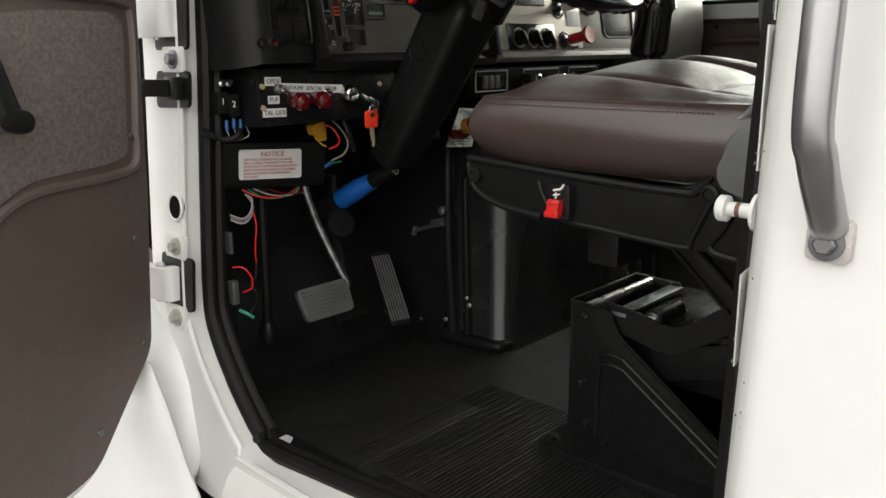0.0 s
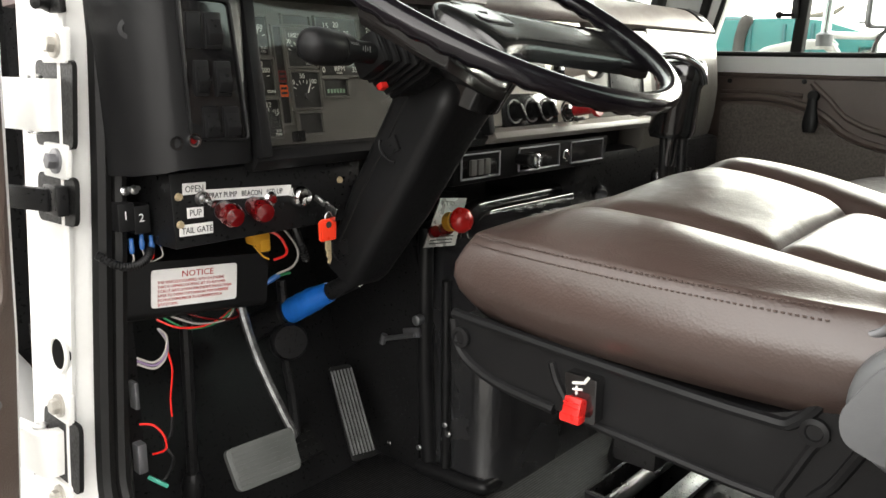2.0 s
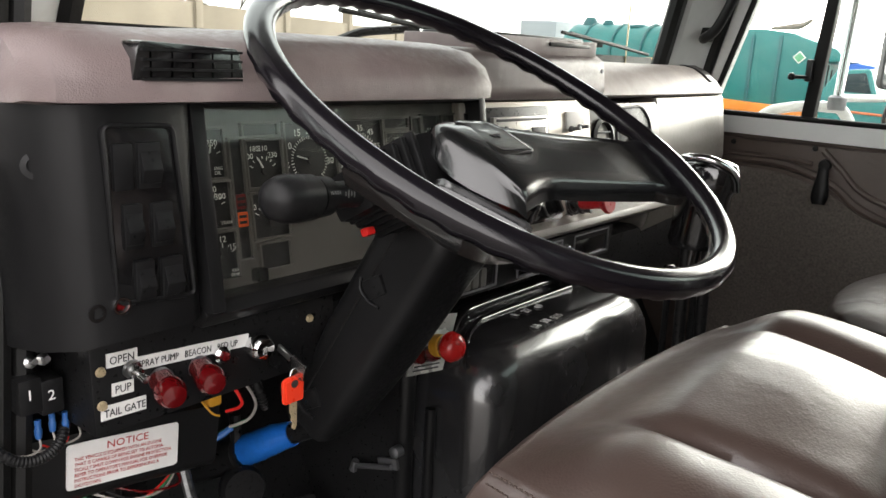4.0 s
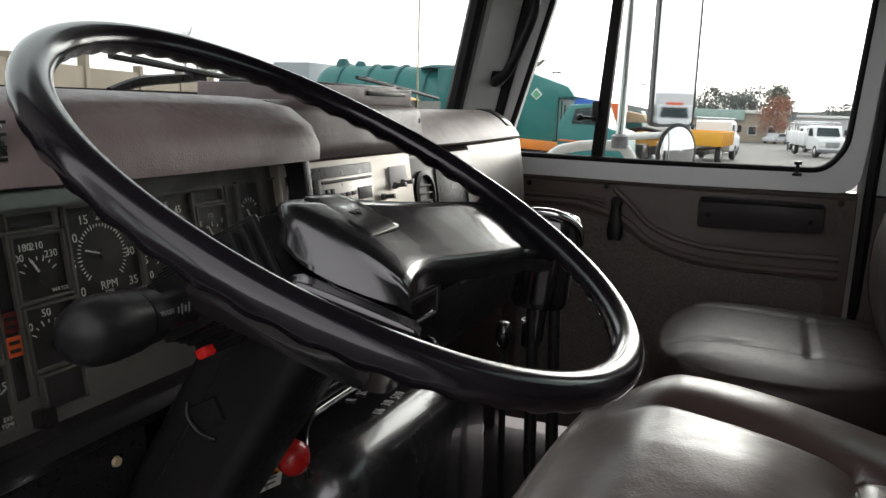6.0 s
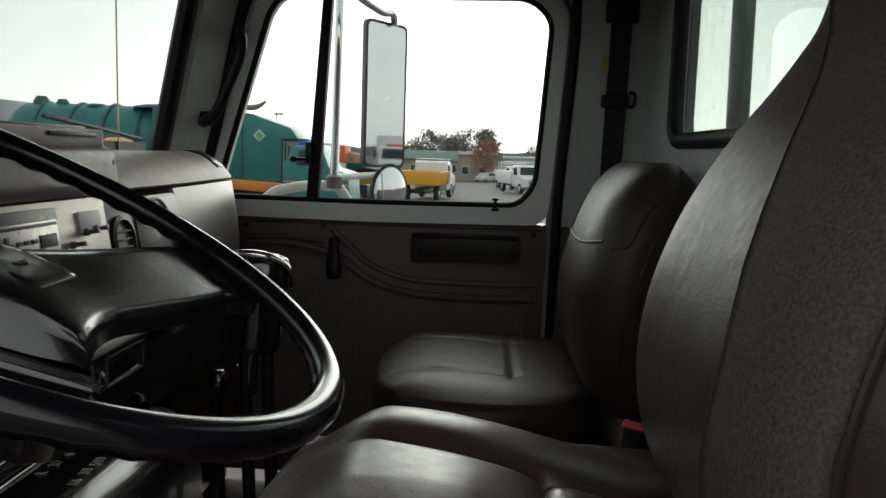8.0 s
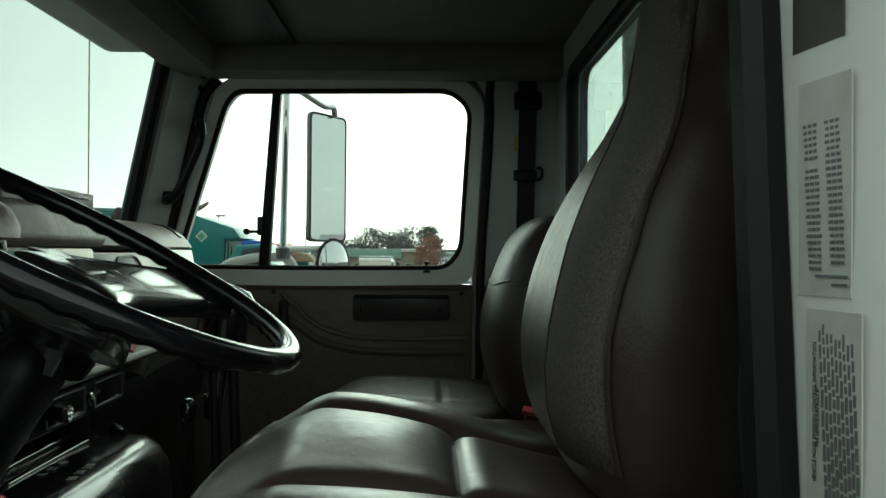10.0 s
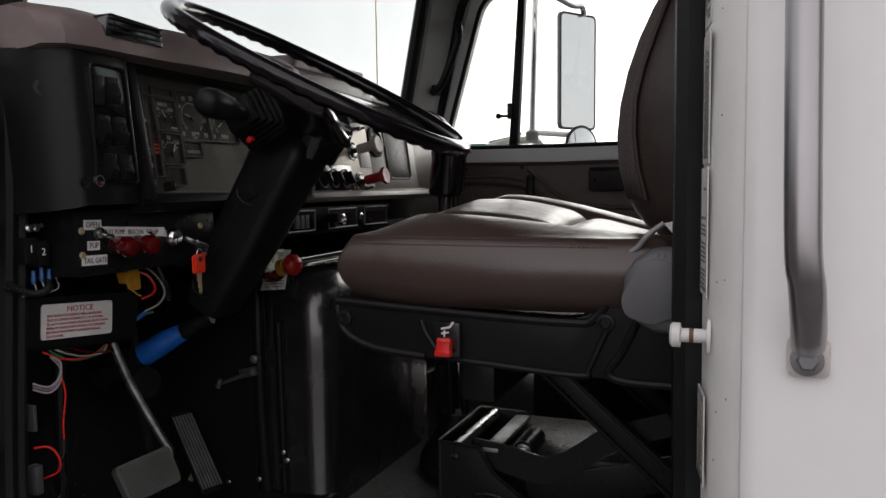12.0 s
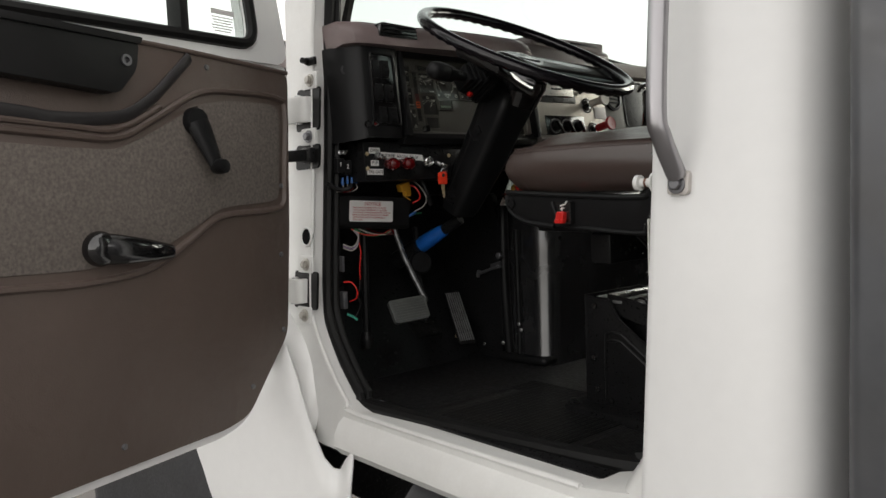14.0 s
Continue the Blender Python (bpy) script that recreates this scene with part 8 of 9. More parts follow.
TANWALL = surface("tan_block_wall", (0.30, 0.245, 0.185), 0.85, var=0.12, scale=0.8, bump=0.3, bscale=12, stain=((0.28, 0.22, 0.16), 0.45, 0.7))
WTRUCK = surface("white_fleet_paint", (0.74, 0.75, 0.76), 0.35, var=0.06, scale=2)
DARKGL = surface("dark_vehicle_glass", (0.03, 0.045, 0.05), 0.12, var=0.1, rvar=0.03, spec=0.15)
GREENR = surface("pale_green_roof", (0.30, 0.42, 0.38), 0.6, var=0.1, scale=1)
TANB = surface("tan_building_wall", (0.40, 0.34, 0.27), 0.8, var=0.1, scale=0.6)
BEACON = surface("orange_beacon_lens", srgb(240, 90, 30), 0.25, var=0.1)
BLUET = surface("blue_tarp", srgb(40, 100, 190), 0.5, var=0.2, scale=3)
TEALD = surface("dark_teal_steel", srgb(18, 92, 96), 0.5, var=0.2, scale=2, stain=((0.03, 0.04, 0.04), 0.5, 2))


def wheel_part(parent, x, y, deg, at, r=.45, w=.28):
    b = piece()
    lathe(b, [(r * .55, -w / 2), (r * .93, -w / 2), (r, -w * .35), (r, w * .35), (r * .93, w / 2), (r * .55, w / 2), (r * .5, w * .3), (0, w * .3)], at, (0, 1, 0), 24)
    o = part("wheel", turn(b, x, y, deg), TYRE, parent)
    b = piece()
    for sg in (-1, 1):
        lathe(b, [(r * .55, 0), (r * .5, .02), (r * .2, .03), (0, .04)], Vector(at) + Vector((0, sg * w * .42, 0)), (0, sg, 0), 16)
    part("rim", turn(b, x, y, deg), STEEL, o)


def leafy_tree(x, y, h, spread, mat, name_label, seed, base=.28, n=900, size=.34, squeeze=1.0):
    """A tapered trunk with forked limbs and a ragged crown of many small leaves."""
    rnd = random.Random(seed)
    tr = thing("tree", (x, y, ground_z(y)), name_label, "tree", "trees beyond the yard")
    b = piece()
    tube(b, smooth_path([(0, 0, 0), (rnd.uniform(-.2, .2), 0, h * .3), (rnd.uniform(-.3, .3), 0, h * .62), (0, 0, h * .86)], 4), [h * .028 * (1 - .85 * i / 12) for i in range(13)], 8)
    tips = []
    for i in range(12):
        a, zz = rnd.uniform(0, 6.28), h * rnd.uniform(base, .75)
        l_ = spread * rnd.uniform(.5, .95)
        e = Vector((math.cos(a) * l_, math.sin(a) * l_, min(h * .96, zz + h * rnd.uniform(.08, .28))))
        tips.append(e)
        tube(b, smooth_path([(0, 0, zz), tuple(e * .5 + Vector((0, 0, zz * .5 + .1))), tuple(e)], 4), [h * .010 * (1 - .8 * k / 8) for k in range(9)], 5)
    tips += [Vector((0, 0, h * .92)), Vector((spread * .2, 0, h * .8)), Vector((-spread * .25, .2, h * .7))]
    part("trunk", turn(b, x, y), BARK, tr)
    b = piece()
    for i in range(n):
        c = rnd.choice(tips)
        d = Vector((rnd.gauss(0, 1), rnd.gauss(0, 1), rnd.gauss(0, .8) * squeeze)) * spread * .26
        p = c + d
        if p.z < h * base * .8:
            continue
        ax = Vector((rnd.gauss(0, 1), rnd.gauss(0, 1), rnd.gauss(0, 1))).normalized()
        s1 = ax.orthogonal().normalized() * size * rnd.uniform(.5, 1.2)
        s2 = ax.cross(s1).normalized() * size * rnd.uniform(.3, .8)
        b.faces.new([b.verts.new(p + q) for q in (s1, s2, -s1 * .8, -s2)])
    part("crown", turn(b, x, y), mat, tr)


def bare_tree(x, y, h, seed):
    rnd = random.Random(seed)
    tr = thing("tree", (x, y, ground_z(y)), "bare thin-branched tree behind the tan wall", "tree", "bare trees")
    b = piece()

    def grow(p, d, l_, r, k):
        e = p + d * l_
        tube(b, [p, p + d * l_ * .5 + Vector((rnd.uniform(-.1, .1) * l_, 0, .03 * l_)), e], [r, r * .8, r * .6], 5)
        if k:
            for _ in range(4 if k > 1 else 5):
                grow(p + d * l_ * rnd.uniform(.55, 1.0), (d + Vector((rnd.gauss(0, .55), rnd.gauss(0, .4), rnd.gauss(.1, .35)))).normalized(), l_ * rnd.uniform(.5, .75), r * .5, k - 1)

    grow(Vector((0, 0, 0)), Vector((0, 0, 1)), h * .5, h * .018, 4)
    part("trunk", turn(b, x, y), BARK, tr)


# tan block wall with its posts and cap
w0, w1 = Vector((-18.0, 5.0, 0)), Vector((-40.5, 64.0, 0))
wl_, wdir = (w1 - w0).length, (w1 - w0).normalized()
wall_yard = thing("wall_yard", (w0.x, w0.y, 0), "long tan concrete block wall round the yard", "wall", kind="structure")
for i in range(12):
    bm = piece()
    a, c = w0 + wdir * wl_ * i / 12, w0 + wdir * wl_ * (i + 1) / 12
    mid = (a + c) / 2
    m_ = Matrix.Rotation(math.atan2(wdir.y, wdir.x), 3, "Z")
    box(bm, (mid.x, mid.y, ground_z(mid.y) / 2 + .5), (wl_ / 12 - .04, .20, 5.1), .01, m_)
    part("panel", bm, TANWALL, wall_yard)
    bm = piece()
    box(bm, (a.x, a.y, .5), (.34, .34, 5.25 if i % 4 else 5.9), .02, m_)
    part("post", bm, TANWALL, wall_yard)
for x, y, h, sd in ((-27.5, 17.5, 5.6, 3), (-28.8, 21, 5.0, 5), (-25.5, 15.0, 5.0, 8), (-35, 42.5, 6.4, 11), (-40, 50, 5.5, 13)):
    bare_tree(x, y, h, sd)
shed = thing("shed", (-16.7, 27.0, 0), "grey metal shed beyond the machines", "shed")
bm = piece()
box(bm, (0, 0, 1.75), (1.6, 2.4, 3.9), .03)
part("shed_wall", turn(bm, -17.4, 28.0), surface("grey_sheet_metal", (0.33, 0.36, 0.38), 0.5, metal=0.2, var=0.1, scale=1), shed)

# teal tanker
tk = thing("tank_truck", (-12.4, 25.6, ground_z(25)), "teal tank truck with a dark exhaust pipe, parked in the yard", "truck")
bm = piece()
rings = []
for x, r, zc in ((-3.3, .30, 2.6), (-3.2, .85, 2.50), (-2.9, 1.12, 2.42), (-2.3, 1.16, 2.40), (.8, 1.14, 2.38), (3.1, 1.14, 2.36), (3.2, 1.0, 2.36)):
    rings.append([(x, r * .95 * math.cos(q), zc + r * math.sin(q)) for q in (2 * math.pi * k / 28 for k in range(28))])
loft(bm, rings)
part("tank", turn(bm, -12.3, 26.2), TEAL, tk)
for x in (-2.2, -1.1, 0, 1.1, 2.2):
    bm = piece()
    tube(bm, [(x, 1.13 * math.cos(q), 2.39 + 1.18 * math.sin(q)) for q in (2 * math.pi * k / 28 for k in range(28))], .04, 6, True)
    part("band", turn(bm, -12.3, 26.2), TEALD, tk)
for x, hh, w_ in ((-2.45, .30, .5), (-1.75, .22, .4), (-.6, .10, .7), (1.5, .12, 1.6)):
    bm = piece()
    lathe(bm, [(w_ * .55, 0), (w_ * .5, hh * .5), (w_ * .3, hh), (0, hh)], (x, -.1, 3.46), (0, 0, 1), 14)
    part("hatch", turn(bm, -12.3, 26.2), TEALD, tk)
bm = piece()
tube(bm, smooth_path([(2.35, -1.25, 1.0), (2.35, -1.25, 2.5), (2.42, -1.25, 3.1), (2.60, -1.25, 3.52)], 4), [.17, .17, .17, .17, .17, .17, .17, .17, .17, .19, .19, .18, .12], 12)
part("exhaust_pipe", turn(bm, -12.3, 26.2), surface("rusty_pipe", (0.05, 0.045, 0.042), 0.8, var=0.3), tk)
bm = piece()
box(bm, (0, 0, .95), (6.8, 1.0, .3), .03)
part("chassis", turn(bm, -12.3, 26.2), BLACKM, tk)
for x in (-2.6, 1.4, 2.7):
    wheel_part(tk, -12.3, 26.2, 0, (x, -1.05, .5), .5)
roll = thing("road_roller", (-9.9, 21.5, ground_z(21.5)), "yellow round-nosed road machine with an orange arm", "machine")
bm = piece()
rings = [[(x, .62 * math.cos(q) * k, 1.92 + .46 * math.sin(q) * k) for q in (2 * math.pi * j / 20 for j in range(20))] for x, k in ((-.42, .3), (-.38, .75), (-.25, .98), (.1, 1.0), (.3, .9), (.4, .6))]
loft(bm, rings)
part("hopper", turn(bm, -10.1, 21.5), YTRUCK, roll)
bm = piece()
tube(bm, smooth_path([(.35, -.3, 1.9), (.6, -.3, 1.75), (.75, -.3, 1.5), (.8, -.3, .9)], 4), .07, 8)
tube(bm, [(-.4, -.2, 1.6), (.8, -.2, 1.2)], .09, 8)
part("arm", turn(bm, -10.1, 21.5), YTRUCK, roll)
bm = piece()
box(bm, (.1, 0, .85), (1.8, 1.1, 1.3), .10)
part("machine_body", turn(bm, -10.1, 21.5), TEALD, roll)
for x in (-.6, .8):
    wheel_part(roll, -10.1, 21.5, 0, (x, -.55, .45), .45)

# teal refuse truck: boxed body with a sloping tail, orange rear sill
rf = thing("refuse_truck", (-8.0, 25.5, ground_z(25)), "teal refuse truck with an orange rear sill and a diamond sign", "truck")
bm = piece()
prism(bm, [(-2.6, 1.1), (-2.6, 3.40), (-.35, 3.42), (.55, 3.32), (.75, 3.24), (1.75, 2.92), (1.98, 2.60), (1.46, 2.56), (1.42, 1.30), (1.2, 1.1)], 0, 2.3, "y", .05)
part("refuse_body", turn(bm, -8.05, 25.0), TEAL, rf)
for x in (-1.6, -.6, .2):
    bm = piece()
    box(bm, (x, -.03, 2.2), (.10, .06, 2.1), .015)
    part("body_rib", turn(bm, -8.05, 25.0), TEALD, rf)
bm = piece()
box(bm, (0, 0, 0), (.26, .02, .26), .004, Matrix.Rotation(radians(45), 3, "Y"))
bmesh.ops.translate(bm, verts=bm.verts, vec=(.77, -.02, 2.66))
part("diamond_sign", turn(bm, -8.05, 25.0), LABEL, rf, "white diamond sign")
bm = piece()
box(bm, (0, 0, 0), (.20, .01, .20), .002, Matrix.Rotation(radians(45), 3, "Y"))
bmesh.ops.translate(bm, verts=bm.verts, vec=(.77, -.034, 2.66))
part("sign_field", turn(bm, -8.05, 25.0), surface("green_sign_field", srgb(90, 160, 120), 0.5), rf)
bm = piece()
box(bm, (.2, -.15, 1.14), (3.1, .30, .30), .03, Matrix.Rotation(radians(3), 3, "Y"))
part("rear_sill", turn(bm, -8.05, 25.0), surface("orange_sill_paint", srgb(225, 130, 40), 0.5, var=0.12, scale=2), rf, "orange sill")
for k in range(5):
    bm = piece()
    tube(bm, [(1.5 + .10 * k, -.05, 2.6 - .12 * k), (1.48 + .10 * k, -.05, 1.2)], .022, 6)
    part("rod", turn(bm, -8.05, 25.0), BLACKM, rf)
bm = piece()
tube(bm, smooth_path([(-.2, .2, 3.45), (.3, .2, 3.5), (.65, .2, 3.55), (.92, .2, 3.72)], 4), [.03, .05, .06, .07, .08, .09, .09, .09, .08, .07, .06, .05, .03], 8)
part("hook", turn(bm, -8.05, 25.0), surface("rusty_hook", (0.22, 0.19, 0.16), 0.7, var=0.2), rf)
bm = piece()
box(bm, (-.6, 1.1, .85), (4.0, 1.2, .35), .03)
part("chassis", turn(bm, -8.05, 25.0), BLACKM, rf)
for x in (-2.0, .7):
    wheel_part(rf, -8.05, 25.0, 0, (x, .2, .5), .5)

# blue and orange loads and a second teal cab
bt = thing("covered_truck", (-6.6, 29, ground_z(29)), "truck with a blue tarpaulin and an orange load", "truck")
bm = piece()
prism(bm, [(-.9, 1.2), (-.9, 2.62), (-.2, 2.72), (.62, 2.62), (.66, 1.2)], 0, 2.0, "y", .06)
part("tarpaulin", turn(bm, -6.75, 29), BLUET, bt)
bm = piece()
box(bm, (1.12, .6, 2.25), (.62, 1.2, .62), .06)
part("load", turn(bm, -6.75, 29), surface("orange_load", srgb(226, 105, 50), 0.6, var=0.15, scale=4), bt, "orange load")
bm = piece()
prism(bm, [(1.3, 1.9), (1.5, 2.30), (2.1, 2.18), (2.3, 1.9)], .4, 1.4, "y", .05)
part("heap", turn(bm, -6.75, 29), surface("tan_heap", (0.38, 0.28, 0.18), 0.9, var=0.3, scale=6), bt, "tan heap")
bm = piece()
box(bm, (.4, 1, .9), (3.6, 1.4, .5), .05)
part("chassis", turn(bm, -6.75, 29), BLACKM, bt)
for x in (-.9, 1.7):
    wheel_part(bt, -6.75, 29, 0, (x, .2, .45))
tc = thing("service_truck", (-4.9, 22, ground_z(22)), "teal service truck cab with chrome trim", "truck")
bm = piece()
prism(bm, [(-.75, .75), (-.75, 1.75), (-.45, 2.30), (.30, 2.36), (.52, 1.75), (1.05, 1.60), (1.12, .75)], 0, 1.9, "y", .08, 3)
part("cab", turn(bm, -5.05, 22), TEAL, tc)
bm = piece()
prism(bm, corner([(-.38, 1.80), (-.28, 2.20), (.22, 2.26), (.40, 1.78)], .04), -.012, .01, "y", .003)
part("window", turn(bm, -5.05, 22), DARKGL, tc)
bm = piece()
tube(bm, [(-.7, -.02, 1.35), (1.08, -.02, 1.28)], .03, 6)
part("trim_strip", turn(bm, -5.05, 22), surface("orange_trim", srgb(200, 110, 70), 0.5), tc)
bm = piece()
box(bm, (.2, .95, .7), (2.0, 1.6, .3), .04)
part("chassis", turn(bm, -5.05, 22), BLACKM, tc)
for x in (-.5, .85):
    wheel_part(tc, -5.05, 22, 0, (x, .12, .42), .42)
ym = thing("loader", (-5.4, 31, ground_z(31)), "yellow loader with black arms among the parked trucks", "machine")
bm = piece()
prism(bm, [(-.7, .7), (-.7, 1.5), (.1, 1.72), (.9, 1.5), (1.2, .8)], 0, 1.5, "y", .06)
part("machine_body", turn(bm, -5.3, 31), YTRUCK, ym)
bm = piece()
prism(bm, [(-.4, 1.6), (-.3, 2.35), (.3, 2.35), (.4, 1.66)], .2, 1.3, "y", .05)
part("cab", turn(bm, -5.3, 31), TEALD, ym)
for dz in (0, .25):
    bm = piece()
    tube(bm, smooth_path([(-.8, -.1, 1.1 + dz), (.4, -.1, 1.45 + dz), (1.5, -.1, 1.2 + dz), (1.8, -.1, .8 + dz)], 4), .08, 8)
    part("arm", turn(bm, -5.3, 31), BLACKM if dz else YTRUCK, ym)
for x in (-.5, .9):
    wheel_part(ym, -5.3, 31, 0, (x, .1, .55), .55)


def truck(name, label, x, y, deg, kind, paint, body_paint, beacon=False):
    """A parked truck facing -y: cab with windshield, grille, lamps and mirrors, and a body behind."""
    th = thing(name, (x, y, ground_z(y)), label, "truck", "parked trucks")

    def put(nm, b, mat, parent=th, lab=""):
        return part(nm, turn(b, x, y, deg), mat, parent, lab)

    b = piece()
    prism(b, [(-1.5, .55), (-1.5, 1.22), (-1.38, 1.38), (-.50, 1.50), (-.15, 2.22), (.0, 2.30), (.95, 2.30), (1.05, 2.2), (1.05, .55)], -1.0, 1.0, "x", .06, 3)
    cab = put("cab", b, paint)
    b = piece()
    prism(b, corner([(-.84, 1.54), (.84, 1.54), (.74, 2.16), (-.74, 2.16)], .06), -.01, .012, "y", .003, shift=lambda c: Vector((c.x, c.y - .50 + .35 * (c.z - 1.50) / .72 - .015, c.z)))
    put("windshield", b, DARKGL, cab)
    for sg in (-1, 1):
        b = piece()
        prism(b, corner([(-.25, 1.52), (.0, 2.12), (.80, 2.12), (.80, 1.52)], .05), sg * 1.0 - .01, sg * 1.0 + .01, "x", .002)
        put("side_window", b, DARKGL, cab)
        b = piece()
        box(b, (sg * .72, -1.52, .92), (.30, .06, .20), .03)
        put("headlight", b, LABEL, cab)
        b = piece()
        box(b, (sg * 1.22, -.35, 1.85), (.20, .08, .42), .03)
        tube(b, [(sg * 1.0, -.3, 1.7), (sg * 1.22, -.33, 1.7)], .02, 6)
        put("mirror", b, BLACKM, cab)
    b = piece()
    for k in range(5):
        box(b, (0, -1.51, .80 + .08 * k), (.95, .05, .035), .006)
    put("grille", b, BLACKM, cab)
    b = piece()
    box(b, (0, -1.58, .52), (2.05, .16, .24), .04)
    put("bumper", b, DULL, cab)
    b = piece()
    box(b, (0, 2.6, .62), (.9, 6.0, .22), .02)
    put("chassis", b, BLACKM)
    if kind == "utility":
        for sg in (-1, 1):
            for k in range(4):
                b = piece()
                box(b, (sg * .90, 1.7 + .86 * k, 1.28), (.40, .82, 1.05), .03)
                put("locker", b, body_paint)
        b = piece()
        box(b, (0, 2.9, 1.0), (1.5, 3.4, .1), .01)
        put("deck", b, body_paint)
        b = piece()
        for yy in (1.4, 4.4):
            for sg in (-1, 1):
                tube(b, [(sg * .95, yy, 1.8), (sg * .95, yy, 2.55)], .03, 6)
            tube(b, [(-.95, yy, 2.55), (.95, yy, 2.55)], .03, 6)
        for sg in (-1, 1):
            tube(b, [(sg * .95, .2, 2.55), (sg * .95, 4.6, 2.55)], .03, 6)
        put("ladder_rack", b, WTRUCK)
    elif kind == "dump":
        b = piece()
        prism(b, [(-1.15, .95), (1.15, .95), (1.20, 1.72), (1.12, 1.72), (1.06, 1.05), (-1.06, 1.05), (-1.12, 1.72), (-1.20, 1.72)], 1.3, 5.0, "y", .015)
        bed = put("dump_bed", b, body_paint)
        for yy in (1.3, 4.98):
            b = piece()
            box(b, (0, yy, 1.34), (2.26, .06, .76), .01)
            put("end_board", b, body_paint, bed)
        for k in range(6):
            for sg in (-1, 1):
                b = piece()
                box(b, (sg * 1.19, 1.5 + .66 * k, 1.33), (.07, .10, .78), .01, Matrix.Rotation(radians(sg * 4), 3, "Y"))
                put("stake", b, body_paint, bed)
    else:
        b = piece()
        box(b, (0, 3.0, 1.9), (2.3, 3.6, 2.2), .04)
        put("box_body", b, body_paint)
    if beacon:
        b = piece()
        box(b, (0, .2, 2.38), (1.0, .22, .16), .03)
        put("beacon_bar", b, BEACON, cab)
    for yy in (-.85, 3.9):
        for sg in (-1, 1):
            b = piece()
            lathe(b, [(.25, -.14), (.42, -.14), (.46, -.08), (.46, .08), (.42, .14), (.25, .14), (.22, .08), (0, .08)], (sg * .88, yy, .46), (sg, 0, 0), 24)
            o = put("wheel", b, TYRE)
            b = piece()
            lathe(b, [(.25, .08), (.22, .11), (.10, .12), (0, .14)], (sg * .90, yy, .46), (sg, 0, 0), 16)
            put("rim", b, STEEL, o)
    return th


truck("dump_truck", "small yellow dump truck with a white cab in the yard", -3.5, 50.5, 174, "dump", WTRUCK, YTRUCK)
truck("utility_truck", "white utility truck with side lockers in the yard", -3.9, 62, 15, "utility", WTRUCK, WTRUCK)
truck("utility_truck", "white utility truck with a ladder rack, parked across the yard", 3.2, 66, 16, "utility", WTRUCK, WTRUCK)
truck("utility_truck", "white utility truck parked behind another", 3.0, 80, 14, "utility", WTRUCK, WTRUCK)
truck("box_truck", "white truck with an orange beacon bar and a box body", 45.0, 18.7, -72, "box", WTRUCK, WTRUCK, True)
truck("box_truck", "teal truck with a box body beyond the cab's rear window", 12.5, 38, 30, "box", TEAL, TEAL)

car = thing("car", (-.1, 122, ground_z(122)), "pale parked car near the low building", "car")
bm = piece()
prism(bm, [(-2.1, .35), (-2.1, .85), (-1.2, .98), (-.6, 1.45), (.9, 1.47), (1.6, 1.0), (2.15, .92), (2.15, .35)], -.85, .85, "y", .08, 3)
cb_ = part("body", turn(bm, -.1, 122, 62), surface("silver_car_paint", (0.55, 0.56, 0.58), 0.3, metal=0.3, var=0.05), car)
bm = piece()
prism(bm, [(-1.05, 1.0), (-.58, 1.38), (.86, 1.40), (1.35, 1.02)], -.87, .87, "y", .02)
part("window", turn(bm, -.1, 122, 62), DARKGL, cb_)
for x in (-1.35, 1.35):
    for sg in (-1, 1):
        wheel_part(car, -.1, 122, 62, (x, sg * .76, .33), .33, .2)

# low building with a pale green roof
hs_ = thing("building", (-6, 126, ground_z(126)), "low tan building with a pale green fascia and flat roof", "building")
bm = piece()
box(bm, (0, 5, 2.1), (16.5, 10, 4.2), .05)
part("wall", turn(bm, -7.2, 127), TANB, hs_)
bm = piece()
prism(bm, [(-8.5, 3.4), (-8.5, 4.6), (2.6, 4.65), (2.6, 3.1)], -1.0, 11, "y", .04)
part("roof", turn(bm, -7.2, 127), GREENR, hs_, "pale green fascia and roof")
bm = piece()
box(bm, (5.5, 5, 4.4), (6.6, 11, .5), .05)
part("roof_edge", turn(bm, -7.2, 127), LABEL, hs_, "white roof edge")
for k in range(6):
    bm = piece()
    box(bm, (-7 + 2.7 * k, -.03, 1.7), (1.2, .08, 1.3), .02)
    o = part("window", turn(bm, -7.2, 127), WTRUCK, hs_)
    bm = piece()
    box(bm, (-7 + 2.7 * k, -.06, 1.7), (1.05, .06, 1.15), .01)
    part("pane", turn(bm, -7.2, 127), DARKGL, o)
shed2 = thing("building", (14, 134, ground_z(134)), "long pale flat building at the far end of the yard", "building")
bm = piece()
box(bm, (0, 5, 2.0), (24, 10, 4.0), .05)
part("wall", turn(bm, 15, 134), surface("pale_far_wall", (0.5, 0.5, 0.5), 0.8, var=0.06, scale=0.5), shed2)
bm = piece()
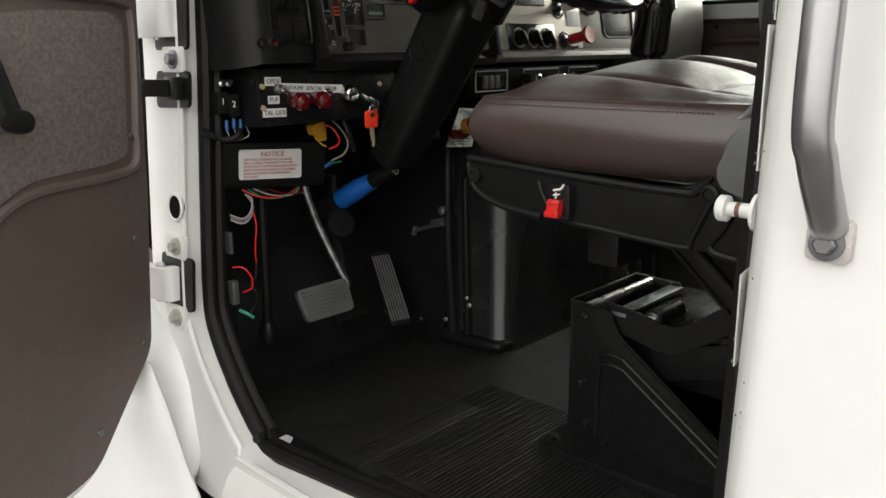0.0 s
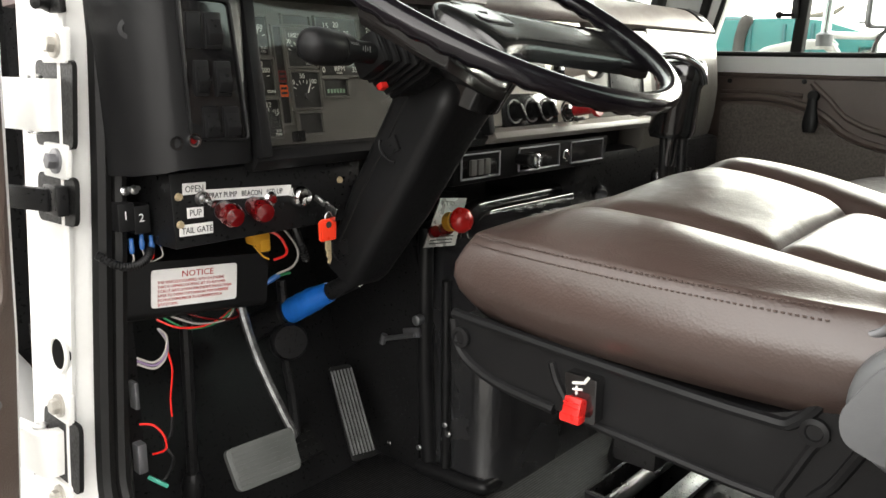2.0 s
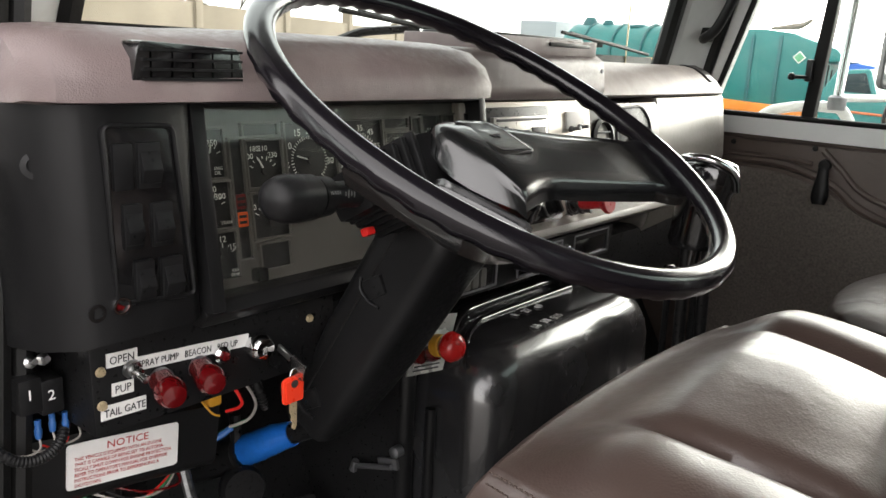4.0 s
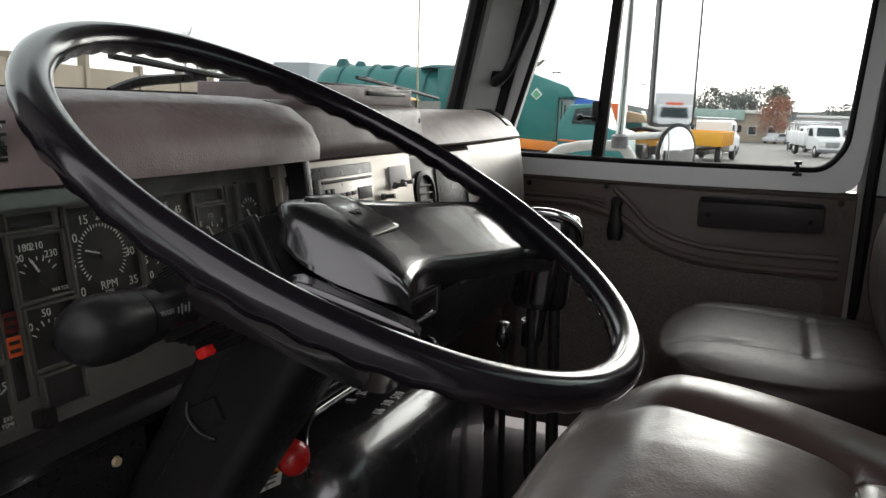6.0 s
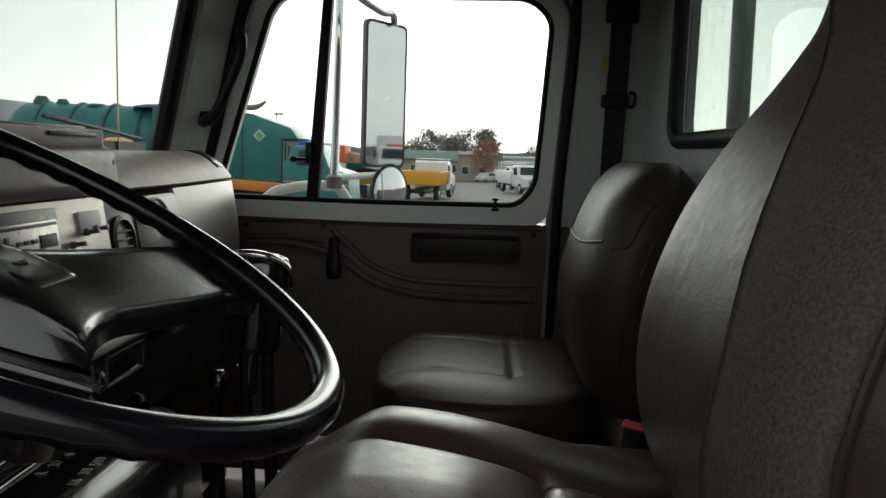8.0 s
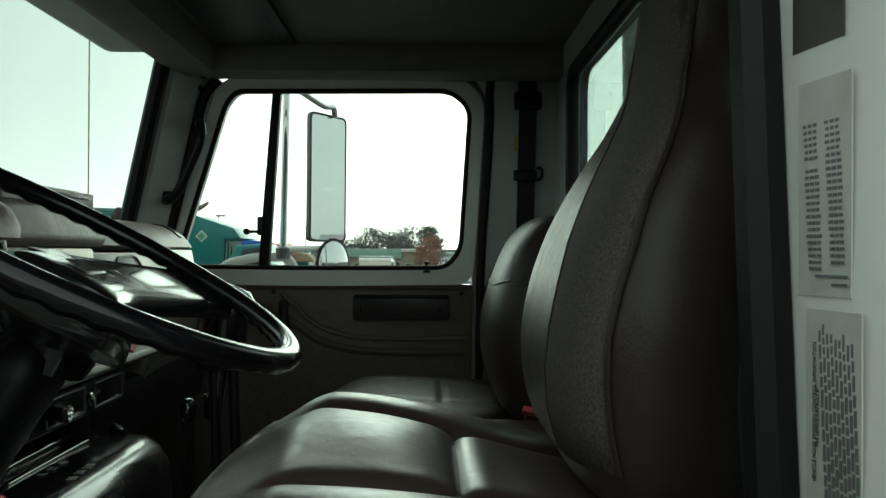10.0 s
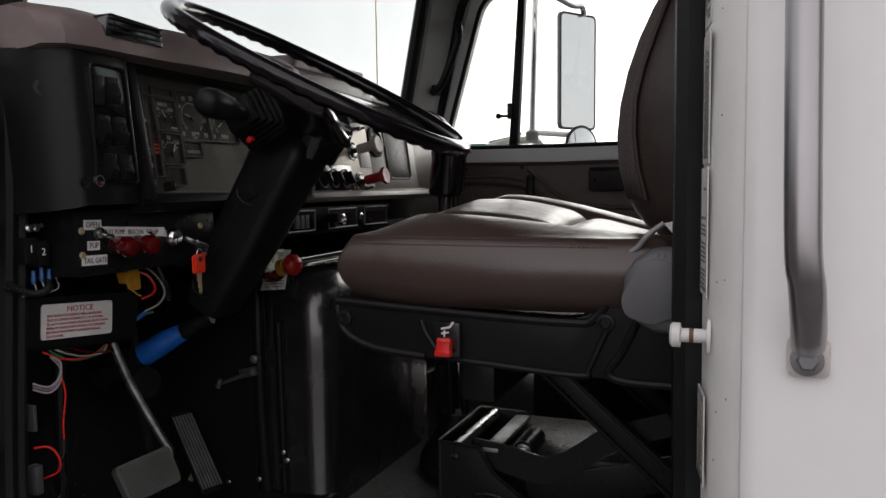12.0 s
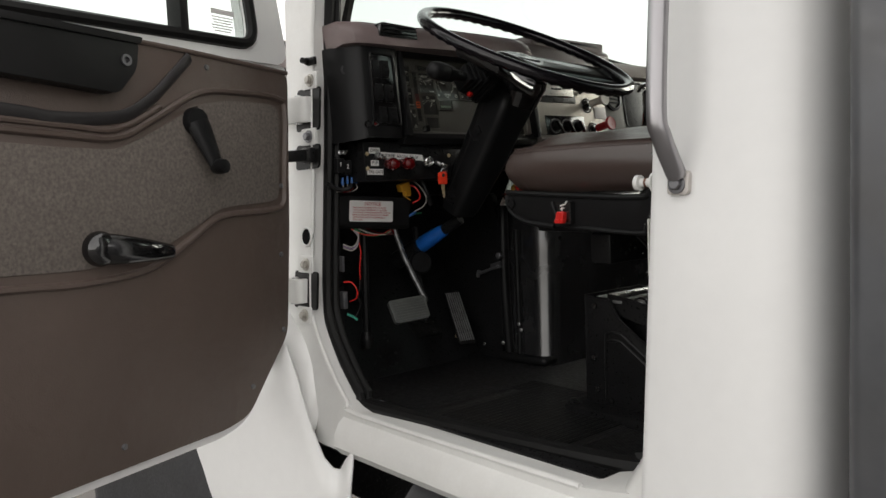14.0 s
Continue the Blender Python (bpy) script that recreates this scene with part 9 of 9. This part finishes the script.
box(bm, (0, 5, 4.1), (24.6, 10.6, .4), .05)
part("roof", turn(bm, 15, 134), LABEL, shed2)
leafy_tree(-11.6, 142, 8.6, 2.3, LEAFG, "dark green conifer-like tree beyond the building", 21, .12, 4200, .17, 1.5)
leafy_tree(-8.3, 143, 7.6, 2.9, LEAFD, "grey-green tree beyond the building", 22, .22, 4200, .18)
leafy_tree(-4.2, 150, 9.4, 3.4, LEAFD, "broad grey-green tree behind the building", 23, .22, 4800, .20)
leafy_tree(-1.0, 152, 8.9, 3.0, LEAFG, "dark green tree behind the building", 24, .22, 4200, .20)
leafy_tree(-.35, 123.5, 6.5, 2.2, LEAFR, "rust-red autumn tree beside the low building", 25, .10, 4200, .14)
leafy_tree(9.5, 150, 6.5, 2.4, LEAFD, "small grey-green tree at the yard's end", 26, .2, 2400, .18)
leafy_tree(-16, 148, 7.0, 3.0, LEAFD, "grey-green tree behind the parked machines", 27, .2, 3000, .20)
for x, y, h in ((-11.0, 70, 5.2), (.95, 84, 4.6), (2.2, 120, 5.6), (-16, 60, 5.5)):
    lp = thing("street_lamp", (x, y, ground_z(y)), "thin grey lamp post in the yard", "street lamp", "lamp posts")
    bm = piece()
    tube(bm, [(0, 0, 0), (0, 0, h)], [.09, .05], 8)
    part("post", turn(bm, x, y), DULL, lp)
    bm = piece()
    box(bm, (.2, 0, h), (.7, .25, .14), .03)
    part("lamp_head", turn(bm, x, y), DULL, lp)
# distance: far woods with the haze mixed into their colour
bm = piece()
rnd_ = random.Random(7)
ring_a, ring_b = [], []
for k in range(181):
    q = radians(2 * k)
    ring_a.append((420 * math.cos(q), 420 * math.sin(q), -8))
    ring_b.append((420 * math.cos(q), 420 * math.sin(q), 2.2 + 2.0 * math.sin(k * .7) * math.sin(k * .23) + rnd_.uniform(0, 2.0)))
loft(bm, [ring_a, ring_b], closed_u=False)
tagged(part("backdrop", bm, surface("hazy_far_woods", (0.20, 0.22, 0.22), 0.9, var=0.2, scale=0.05)), "hazy line of far woods round the yard", "far woods", kind="structure")
